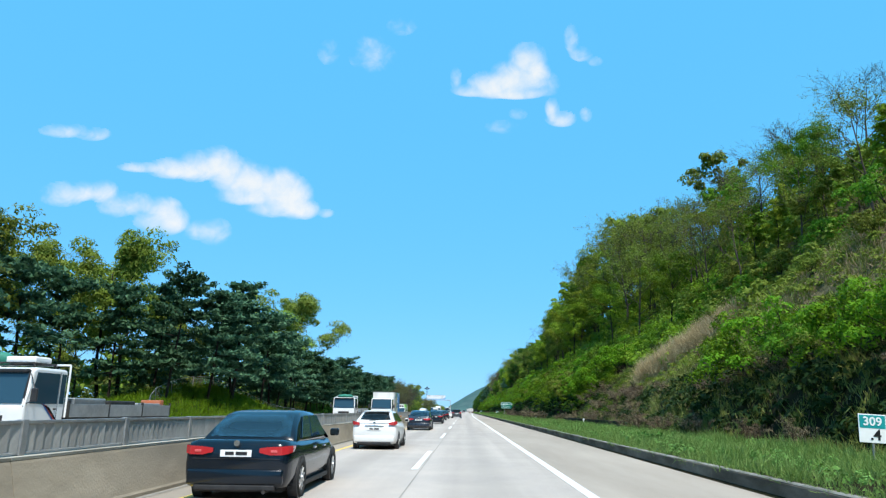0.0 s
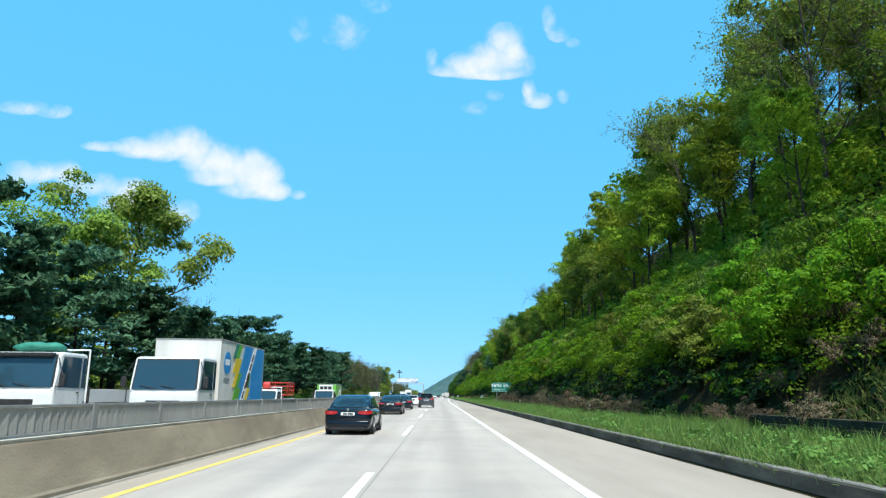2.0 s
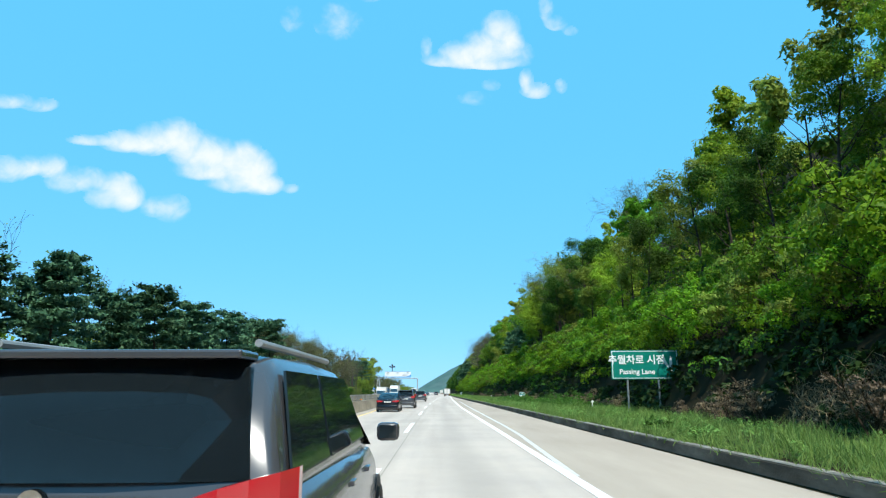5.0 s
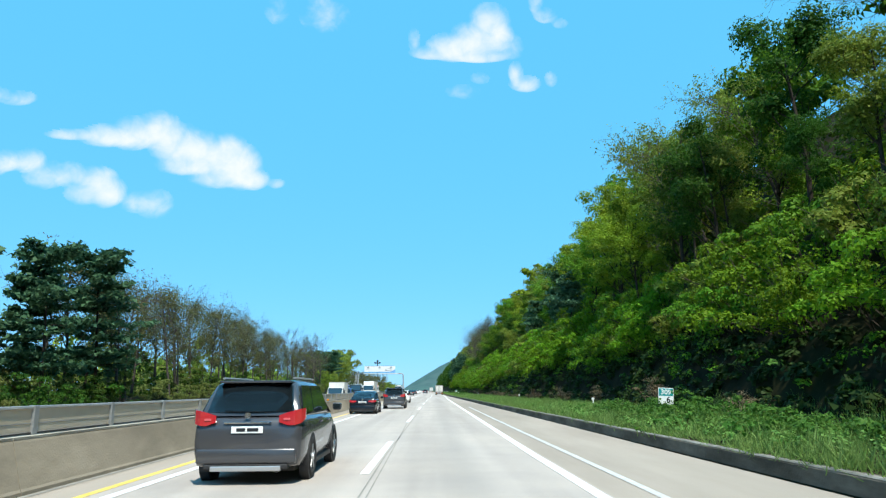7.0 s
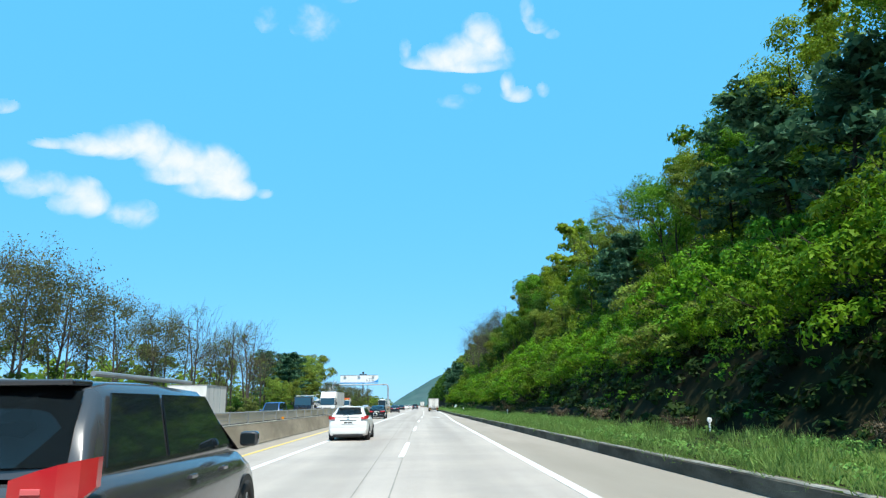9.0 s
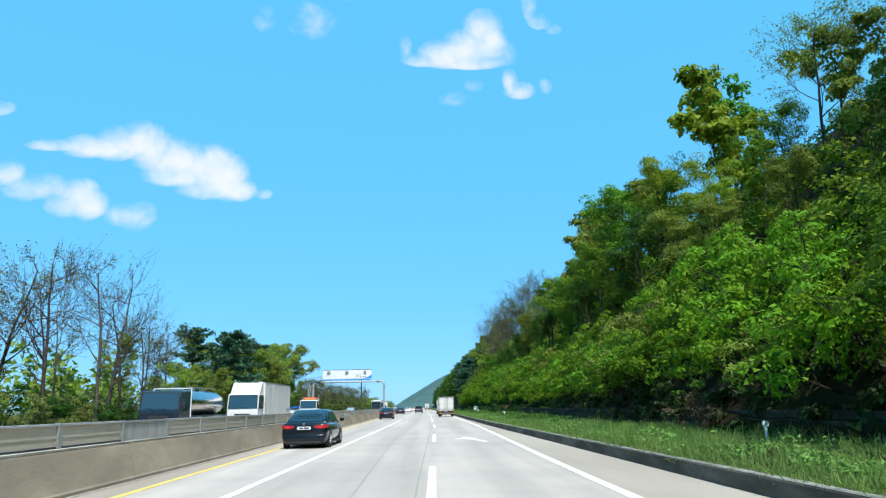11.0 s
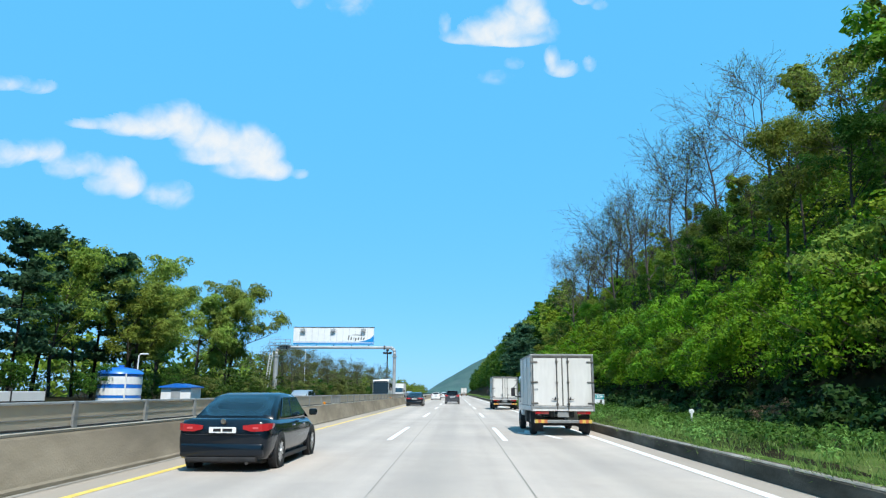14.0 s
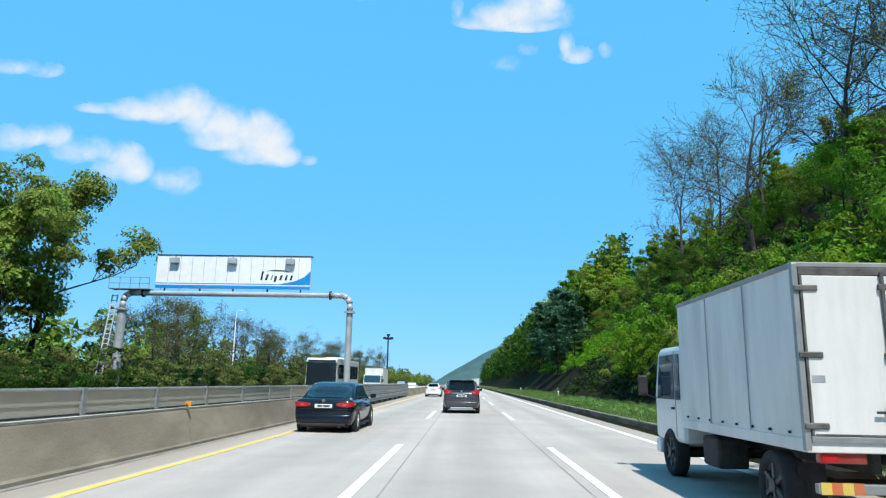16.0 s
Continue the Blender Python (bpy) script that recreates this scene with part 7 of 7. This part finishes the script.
part("sun_visor", boxed(-1.0, 1.0, bl + cl - 0.14, bl + cl + 0.06, top - 0.16, top - 0.06, 0.03), M_TRIM, t)
for k in range(3):
    part("load_crate", boxed(-1.05, 1.05, 0.6 + 2.1 * k, 2.5 + 2.1 * k, 1.16, 1.62 + 0.06 * k, 0.04), M_GALV if k != 1 else M_CHASSIS, t)
part("load_board", boxed(-1.0, -0.2, 0.2, 0.5, 1.16, 1.75, 0.02), M_AMBERDULL, t)
t, top, bl, cl = flat_truck("flatbed_truck", "white flatbed lorry with green tarpaulin on its cab", pose(-13.1, 75.8 + 10.4, 0, 0, 0, 180), 2.45, 8.3, M_WHITE, 2.0, "none", 0.45)
roof_tarp(t, -0.85, 0.85, bl + 0.5, bl + 1.5, top, M_TARP, 5)
part("sun_visor", boxed(-1.0, 1.0, bl + cl - 0.12, bl + cl + 0.12, top - 0.16, top - 0.04, 0.03), M_TRIM, t)
t, top, bl, cl = flat_truck("recovery_truck", "white recovery lorry with orange beacon bar", pose(-14.9, 386 + 7.4, 0, 0, 0, 180), 2.3, 5.4, M_WHITE, 1.9, "none", 0.3)
part("beacon_bar", boxed(-0.8, 0.8, bl + 0.7, bl + 1.0, top + 0.08, top + 0.24, 0.05), M_AMBER, t)
part("roof_load", boxed(-0.9, 0.9, bl + 0.25, bl + 0.65, top + 0.06, top + 0.40, 0.08), M_RED, t)
part("crane_arm", rods(((0, 1.0, 1.3), (0, 3.6, 2.6), 0.12), ((0, 3.6, 1.2), (0, 3.6, 2.7), 0.15), sides=10), M_CHASSIS, t)


def lift_truck(at):
    t, top, bl, cl = flat_truck("lift_truck", "white small truck carrying a red aerial platform", at, 1.8, 4.0, M_WHITE, 1.30, "none", 0.3, 0.78, 1.45, 0.33)
    part("turret", boxed(-0.35, 0.35, 0.9, 1.6, 0.9, 1.5, 0.05), M_RED, t)
    part("boom", rods(((0.0, 1.2, 1.55), (0.0, 4.6, 2.05), 0.13), sides=8), M_RED, t)
    part("boom_joint", rods(((-0.22, 4.6, 2.05), (0.22, 4.6, 2.05), 0.24), sides=16), M_RED, t)
    bk = part("platform_floor", boxed(-0.7, 0.7, -0.6, 1.6, 1.38, 1.46, 0.01), M_RED, t)
    for z in (1.75, 2.05, 2.3):
        part("platform_rail", rods(((-0.7, -0.6, z), (0.7, -0.6, z), 0.022), ((-0.7, 1.6, z), (0.7, 1.6, z), 0.022), ((-0.7, -0.6, z), (-0.7, 1.6, z), 0.022), ((0.7, -0.6, z), (0.7, 1.6, z), 0.022), sides=6), M_RED, bk)
    for x in (-0.7, 0.7):
        for y in (-0.6, 0.13, 0.87, 1.6):
            part("platform_post", rods(((x, y, 1.44), (x, y, 2.32), 0.025), sides=6), M_RED, bk)


lift_truck(pose(-11.6, 100 + 5.6, 0, 0, 0, 180))


def tanker(at):
    t, top, bl, cl = flat_truck("tanker_truck", "tank lorry with polished steel barrel", at, 2.4, 7.4, M_NAVY, 1.95, "none", 0.08)
    def ring(s):
        return [(1.12 * s[1] * math.sin(q), 2.0 - 0.82 * s[1] * math.cos(q)) for q in (0.05, 0.5, 1.0, 1.5708, 2.1, 2.6, 3.09)]
    tank = part("barrel", loft([(0.15, 0.75), (0.25, 0.95), (0.5, 1.0), (6.6, 1.0), (6.9, 0.95), (7.0, 0.75)], ring), M_STAINLESS, t, smooth=True)
    for y in (1.4, 3.4, 5.4):
        part("manhole", rods(((0, y, 2.78), (0, y, 2.92), 0.26), sides=16), M_STAINLESS, tank)
    for sd in (-1, 1):
        part("catwalk_rail", rods(((sd * 0.5, 0.8, 2.98), (sd * 0.5, 6.3, 2.98), 0.02), sides=6), M_GALV, tank)


tanker(pose(-15.0, 334 + 9.5, 0, 0, 0, 180))


def coach(at):
    t = thing("coach", "white touring coach with a dark windscreen", "bus", at=at)
    hw, L, H = 1.25, 11.5, 3.35
    p = [(0, 0.42), (0, H - 0.12), (0.1, H), (L - 0.35, H), (L - 0.12, H - 0.14), (L, 1.4), (L, 0.42), (L - 0.1, 0.34), (0.1, 0.34)]
    body = part("body", prism(p, "x", -hw, hw, 0.05), M_WHITE, t)
    part("windscreen", quad_panel([(-hw * 0.985, L + 0.0, 1.02), (hw * 0.985, L + 0.0, 1.02), (hw * 0.97, L - 0.10, H - 0.36), (-hw * 0.97, L - 0.10, H - 0.36)], 0.03, (0, 1, 0.1)), M_GLASS, body)
    part("destination_box", boxed(-hw * 0.9, hw * 0.9, L - 0.13, L - 0.06, H - 0.33, H - 0.16, 0.03), M_TRIM, body)
    for sd in (-1, 1):
        for k in range(7):
            part("side_window", boxed(sd * hw - 0.01, sd * hw + 0.006, 0.6 + k * 1.45, 1.95 + k * 1.45, 1.7, H - 0.5), M_GLASS, body)
        m = part("mirror", boxed(sd * (hw + 0.12), sd * (hw + 0.34), L + 0.1, L + 0.22, 2.0, 2.55, 0.05), M_TRIM, t)
        part("mirror_arm", rods(((sd * hw * 0.9, L - 0.1, H - 0.3), (sd * (hw + 0.2), L + 0.16, 2.5), 0.025), sides=6), M_TRIM, m)
        part("headlamp", boxed(sd * hw * 0.55, sd * hw * 0.92, L - 0.02, L + 0.03, 0.66, 0.86, 0.03), M_LENS, body)
        for a in (2.6, L - 2.6):
            part("wheel_arch", rods(((sd * (hw - 0.25), a, 0.5), (sd * (hw + 0.008), a, 0.5), 0.58), sides=24), M_TRIM, t)
            wheel(t, sd * (hw - 0.09), a, 0.5, 0.28, sd, M_ALLOY, 8)
    part("roof_unit", boxed(-0.85, 0.85, 3.5, 6.2, H + 0.005, H + 0.22, 0.07), M_WHITE, t)
    plate(t, L + 0.045, 0.62)


coach(pose(-11.9, 479.5 + 11.5, 0, 0, 0, 180))
car("van", "white passenger van on the opposite lanes", "van", M_WHITE, 4.8, 1.85, 1.85, pose(-8.9, 148 + 4.8, 0, 0, 0, 180), "hatch", 1.05, (0.1, 0.35, 3.3, 4.1), M_GLASS, ride=0.2)
car("van", "blue van on the opposite lanes", "van", M_BLUE, 4.7, 1.80, 1.90, pose(-14.0, 309 + 4.7, 0, 0, 0, 180), "hatch", 1.05, (0.1, 0.35, 3.5, 4.2), M_GLASS, ride=0.2)
car("estate_car", "silver estate car on the opposite lanes", "car", M_SILVER, 4.7, 1.82, 1.62, pose(-13.9, 430 + 4.7, 0, 0, 0, 180), "hatch", 0.98, (0.14, 0.5, 2.7, 3.5), M_GLASS)
car("sedan", "white saloon on the opposite lanes", "car", M_WHITE, 4.7, 1.8, 1.47, pose(-9.3, 545, 0, 0, 0, 180), "sedan", 0.93, (0.62, 1.45, 2.75, 3.62), M_GLASS)
car("suv", "silver sport utility car on the opposite lanes", "car", M_SILVER, 4.6, 1.84, 1.70, pose(-12.6, 560, 0, 0, 0, 180), "suv", 1.08, (0.16, 0.55, 2.70, 3.60), M_GLASS)

# ---- signs, gantry, masts, tank ----
def km_post(x, y, z0, tenth, turn=-6):
    t = thing("kilometre_sign", "white and teal kilometre sign on a thin post", "road sign", "kilometre signs", at=pose(x, y, 0, 0, 3, turn))
    part("post", rods(((0, 0.03, 0.25), (0, 0.03, z0 + 0.3), 0.028), sides=10), M_GALV, t)
    panel = part("panel", boxed(-0.325, 0.325, 0, 0.02, z0, z0 + 0.70, 0.01), M_SIGNW, t)
    part("header_panel", boxed(-0.30, 0.30, -0.006, 0.001, z0 + 0.36, z0 + 0.675), M_SIGNTEAL, panel)
    lettering("309", 0.30, pose(0, -0.009, z0 + 0.515, 90), M_SIGNW, panel, "number", 0.006)
    lettering("." + tenth, 0.36, pose(0.06, -0.005, z0 + 0.19, 90), M_INK, panel, "number", 0.008)


km_post(10.2, 19.0, 0.84, "4")
km_post(10.3, 219.0, 0.80, "6")
km_post(10.05, 419.0, 0.72, "8")


def lane_sign():
    t = thing("direction_sign", "green passing-lane sign with white lettering on two posts", "road sign", at=pose(10.7, 170.3, 0, 0, 0, -4))
    for x in (-0.9, 0.68):
        part("post", rods(((x, 0.05, 0.3), (x, 0.05, 3.48), 0.05), sides=12), M_GALV, t)
    pn = part("panel", boxed(-1.71, 1.71, -0.02, 0.02, 2.13, 3.62, 0.012), M_SIGNGREEN, t)
    for a, b, c, d in ((-1.66, 1.66, 3.545, 3.572), (-1.66, 1.66, 2.178, 2.205), (-1.66, -1.63, 2.205, 3.545), (1.63, 1.66, 2.205, 3.545)):
        part("border", boxed(a, b, -0.026, -0.0205, c, d), M_SIGNW, pn)
    lettering("추월차로 시점", 0.50, pose(-0.40, -0.024, 3.10, 90), M_SIGNW, pn, "lettering", 0.01)
    lettering("Passing Lane", 0.36, pose(-0.40, -0.024, 2.51, 90), M_SIGNW, pn, "lettering", 0.006)
    part("lane_symbol", quad_panel([(1.26, -0.022, 2.49), (1.40, -0.022, 2.49), (1.40, -0.022, 3.12), (1.33, -0.022, 3.35), (1.26, -0.022, 3.12)], 0.006, (0, -1, 0)), M_SIGNW, pn)
    part("lane_symbol", quad_panel([(1.21, -0.022, 2.67), (1.23, -0.022, 2.80), (1.05, -0.022, 3.12), (0.99, -0.022, 3.39), (0.94, -0.022, 3.12), (1.03, -0.022, 2.90)], 0.006, (0, -1, 0)), M_SIGNW, pn)


lane_sign()


def delineator(x, y):
    t = thing("delineator", "slim white roadside delineator post", "delineator", "delineator posts", at=pose(x, y, 0, 0, 2, 0))
    part("post", rods(((0, 0, 0.25), (0, 0, 0.80), 0.035), sides=10), M_SIGNW, t)
    hd = part("head", rods(((0, -0.03, 0.87), (0, 0.03, 0.87), 0.085), sides=16), M_SIGNW, t)
    part("reflex_lens", rods(((0, -0.036, 0.87), (0, -0.029, 0.87), 0.045), sides=16), M_LENS, hd)


for x, y in ((10.4, 62), (10.2, 101), (10.2, 140.8), (10.3, 181), (10.3, 232), (10.4, 266.7), (9.2, 312), (7.9, 358.6), (8.6, 396), (8.9, 452), (9.2, 494), (9.2, 540)):
    delineator(x, y)

# low dark retaining wall at the slope's foot, in courses of blocks
rw = thing("wall_retaining", "low dark stacked retaining wall under the shrubs", "retaining wall", kind="structure")
b0 = part("block", boxed(0, 0.35, 0.01, 1.99, 0, 0.24, 0.02), M_BLOCK, rw, at=pose(10.7, 286, 0.42))
for k in range(3):
    for j in range(41):
        if k or j:
            twin(b0, rw, pose(10.7 + 0.09 * k + 0.02 * math.sin(j * 2.1), 286 + 2 * j + (1 if k % 2 else 0), 0.42 + 0.26 * k, 0, 0, 0.5 * math.sin(j)))
rw2 = thing("wall_retaining", "short dark stacked retaining wall under dry brush", "retaining wall", kind="structure")
for k in range(2):
    for j in range(14):
        twin(b0, rw2, pose(11.0 + 0.09 * k, 50 + 2 * j + k, 0.40 + 0.26 * k))


def gantry():
    t = thing("sign_gantry", "grey steel gantry with a white billboard across the opposite lanes", "gantry", at=pose(0, 479.5, 0))
    xl, xr, zt = -28.9, -9.8, 8.45
    for x, nm in ((xl, 0), (xr, 1)):
        po = part("post", rods(((x, 0, 0), (x, 0, 7.0), 0.36 if not nm else 0.26), sides=20), M_STEEL, t)
        part("flange", rods(((x, 0, 7.0), (x, 0, 7.16), 0.52 if not nm else 0.42), sides=20), M_STEEL, po)
        part("base_plate", boxed(x - 0.5, x + 0.5, -0.5, 0.5, 0, 0.08), M_CHASSIS, po)
        d = 1 if not nm else -1
        pts = [(x, 7.16), (x, 7.75), (x + d * 0.18, 8.2), (x + d * 0.6, zt), (x + d * 1.6, zt)]
        bm = bmesh.new()
        for a, b in zip(pts, pts[1:]):
            rod(bm, (a[0], 0, a[1]), (b[0], 0, b[1]), 0.25, sides=16)
            bmesh.ops.create_icosphere(bm, subdivisions=2, radius=0.25, matrix=pose(b[0], 0, b[1]))
        part("elbow", bm, M_STEEL, t, smooth=True)
        part("flange", rods(((x + d * 1.6, 0, zt), (x + d * 1.75, 0, zt), 0.36), sides=20), M_CHASSIS, t)
    part("beam", rods(((xl + 1.6, 0, zt), (xr - 1.6, 0, zt), 0.22), sides=18), M_STEEL, t)
    board = part("billboard", boxed(-26.25, -13.2, -0.16, 0.16, 8.9, 11.65, 0.01), M_SIGNW, t)
    n = 13
    for k in range(1, n):
        x = -26.25 + 13.05 * k / n
        part("panel_joint", boxed(x - 0.012, x + 0.012, -0.166, -0.158, 9.42, 11.6), M_GALV, board)
    part("board_edge", boxed(-26.32, -13.13, -0.2, 0.2, 11.652, 11.73), M_CHASSIS, board)
    part("blue_band", boxed(-26.25, -13.2, -0.168, -0.161, 8.9, 9.16), M_SIGNBLUE, board)
    part("blue_band", boxed(-26.25, -13.2, -0.168, -0.161, 9.26, 9.33), M_SIGNBLUE, board)
    part("blue_sweep", quad_panel([(-15.7, -0.163, 9.335), (-13.2, -0.163, 9.335), (-13.2, -0.163, 10.45), (-13.7, -0.163, 9.95), (-14.5, -0.163, 9.58)], 0.006, (0, -1, 0)), M_SIGNBLUE, board)
    # plain strokes in place of the advertiser's mark
    x = -17.4
    for k, (w, h, dz) in enumerate(((0.28, 0.75, 0), (0.34, 0.5, 0), (0.14, 0.4, 0), (0.34, 0.5, -0.15), (0.34, 0.42, 0), (0.3, 0.42, 0), (0.3, 0.42, 0))):
        part("mark_stroke", quad_panel([(x, -0.163, 9.65 + dz), (x + w * 0.55, -0.163, 9.65 + dz), (x + w * 0.55 + 0.12, -0.163, 9.65 + dz + h), (x + 0.12, -0.163, 9.65 + dz + h)], 0.006, (0, -1, 0)), M_CHASSIS, board)
        x += w + 0.12
    part("mark_swoosh", quad_panel([(-17.0, -0.163, 10.42), (-14.9, -0.163, 10.38), (-15.4, -0.163, 10.50), (-16.3, -0.163, 10.52)], 0.005, (0, -1, 0)), M_CHASSIS, board)
    for x in (-24.7, -19.8, -14.9):
        lamp = part("board_lamp", boxed(x - 0.38, x + 0.38, -0.52, -0.22, 10.95, 11.45, 0.05), M_STEEL, t)
        part("lamp_arm", rods(((x, -0.36, 11.4), (x, 0.1, 11.75), 0.04), sides=8), M_CHASSIS, lamp)
    for x in (-25.5, -22.5, -19.7, -16.8, -14.0):
        part("strut", rods(((x, 0.0, 8.6), (x, 0.05, 8.95), 0.07), sides=8), M_CHASSIS, t)
    # ladder and little platform at the far post
    la = part("ladder_stile", rods(((-30.6, 0.1, 1.3), (-29.9, 0.1, 8.3), 0.06), sides=6), M_LADDER, t)
    part("ladder_stile", rods(((-30.1, 0.1, 1.3), (-29.45, 0.1, 8.3), 0.06), sides=6), M_LADDER, t)
    for k in range(18):
        u = k / 17
        part("ladder_rung", rods(((-30.6 + 0.7 * u, 0.1, 1.4 + 6.8 * u), (-30.1 + 0.65 * u, 0.1, 1.4 + 6.8 * u), 0.035), sides=6), M_LADDER, t)
    part("platform", boxed(-30.0, -26.6, -0.5, 0.5, 8.72, 8.78), M_GALV, t)
    for x in (-30.0, -29.1, -28.2, -27.4, -26.6):
        part("platform_post", rods(((x, -0.5, 8.75), (x, -0.5, 9.7), 0.025), sides=6), M_GALV, t)
    for z in (9.2, 9.7):
        part("platform_rail", rods(((-30.0, -0.5, z), (-26.6, -0.5, z), 0.025), sides=6), M_GALV, t)


gantry()


def water_tank():
    t = thing("water_tank", "round water tank with blue domed roof and bands", "water tank", at=pose(-26.9, 425, 0))
    r = 1.65
    z = 0.0
    for k, (h, mat) in enumerate(((0.9, M_SIGNW), (0.22, M_TANKBLUE), (0.55, M_SIGNW), (0.3, M_TANKBLUE), (0.6, M_SIGNW), (0.2, M_TANKBLUE))):
        part("shell_ring", rods(((0, 0, z), (0, 0, z + h - 0.01), r - 0.01 * (k % 2)), sides=32), mat, t)
        z += h
    bm = bmesh.new()
    rings = []
    for k in range(6):
        q = k / 5 * math.pi / 2
        rings.append([bm.verts.new(((r + 0.08) * math.cos(q) * math.cos(a), (r + 0.08) * math.cos(q) * math.sin(a), z + 0.55 * math.sin(q))) for a in [6.2832 * i / 32 for i in range(32)]])
    for a, b in zip(rings, rings[1:]):
        for i in range(32):
            bm.faces.new((a[i], a[(i + 1) % 32], b[(i + 1) % 32], b[i]))
    bmesh.ops.remove_doubles(bm, verts=bm.verts, dist=0.01)
    part("domed_roof", bm, M_TANKBLUE, t, smooth=True)
    part("roof_cap", rods(((0, 0, z + 0.5), (0, 0, z + 0.72), 0.22), sides=14), M_TANKBLUE, t)
    part("pipe", rods(((1.1, -1.35, 0), (1.1, -1.35, z), 0.06), sides=8), M_SIGNW, t)


water_tank()


def shed():
    t = thing("pump_shed", "small pale shed with a blue sheet roof", "shed", at=pose(-24.3, 431, 0))
    part("wall", boxed(-1.3, 1.3, -1.2, 1.2, 0, 1.75, 0.01), M_SIGNW, t)
    part("door", boxed(-0.4, 0.4, -1.23, -1.2, 0.02, 1.6), M_STEEL, t)
    part("roof", prism([(-1.5, 1.75), (1.5, 1.75), (1.5, 1.83), (0, 2.12), (-1.5, 1.83)], "y", -1.4, 1.4), M_TANKBLUE, t)


shed()


def pole_light(x, y, h, label, arm=1.2, cat="street lamp"):
    t = thing("street_lamp", label, cat, at=pose(x, y, 0))
    part("pole", rod(bmesh.new(), (0, 0, 0), (0, 0, h), 0.10, 0.05, 12), M_SIGNW, t)
    part("arm", rods(((0, 0, h), (arm, 0, h + 0.15), 0.035), sides=8), M_SIGNW, t)
    part("lamp_head", boxed(arm - 0.1, arm + 0.6, -0.14, 0.14, h + 0.08, h + 0.20, 0.04), M_SIGNW, t)
    part("base_plate", boxed(-0.2, 0.2, -0.2, 0.2, 0, 0.04), M_GALV, t)


pole_light(-33.2, 520, 11.0, "tall slender white street lamp by the opposite lanes", 0.5)
pole_light(-27.0, 428, 4.4, "short white camera pole beside the water tank", 0.2, "pole")


def high_mast():
    t = thing("high_mast", "tall dark lighting mast with a ring of floodlights", "light mast", at=pose(-44.4, 812, 0))
    part("pole", rod(bmesh.new(), (0, 0, 0), (0, 0, 27.5), 0.55, 0.35, 12), M_CHASSIS, t)
    part("ring", rods(((0, 0, 25.6), (0, 0, 26.3), 2.2), sides=20), M_CHASSIS, t)
    for k in range(8):
        q = 0.785 * k
        part("floodlight", boxed(-0.5, 0.5, -0.4, 0.4, -0.7, 0.4, 0.1), M_CHASSIS, t, at=Matrix.Translation((2.5 * math.cos(q), 2.5 * math.sin(q), 26.5)) @ pose(0, 0, 0, 0, 0, math.degrees(q)))
    part("top_cap", rods(((0, 0, 27.4), (0, 0, 28.6), 0.9), sides=12), M_CHASSIS, t)


high_mast()


# mesh fence that climbs over the mound
def wire_fence():
    t = thing("wire_fence", "thin wire mesh fence climbing over the mound", "fence")
    pts = [(-22.5, 49), (-23.3, 51.5), (-24.5, 54), (-25.8, 57), (-27.0, 60.5), (-27.6, 65), (-27.6, 70), (-27.4, 75), (-27.0, 80), (-26.3, 85), (-25.5, 90), (-24.6, 95), (-23.6, 100)]
    for (xa, ya), (xb, yb) in zip(pts, pts[1:]):
        za, zb = ground_z(xa, ya), ground_z(xb, yb)
        part("post", rods(((xa, ya, za - 0.2), (xa, ya, za + 1.3), 0.035), sides=8), M_GALV, t)
        part("top_rail", rods(((xa, ya, za + 1.28), (xb, yb, zb + 1.28), 0.025), sides=6), M_GALV, t)
        part("mesh", quad_panel([(xa, ya, za + 0.1), (xb, yb, zb + 0.1), (xb, yb, zb + 1.25), (xa, ya, za + 1.25)], 0.008, (0.7, -0.7, 0)), M_WIRE, t)


wire_fence()
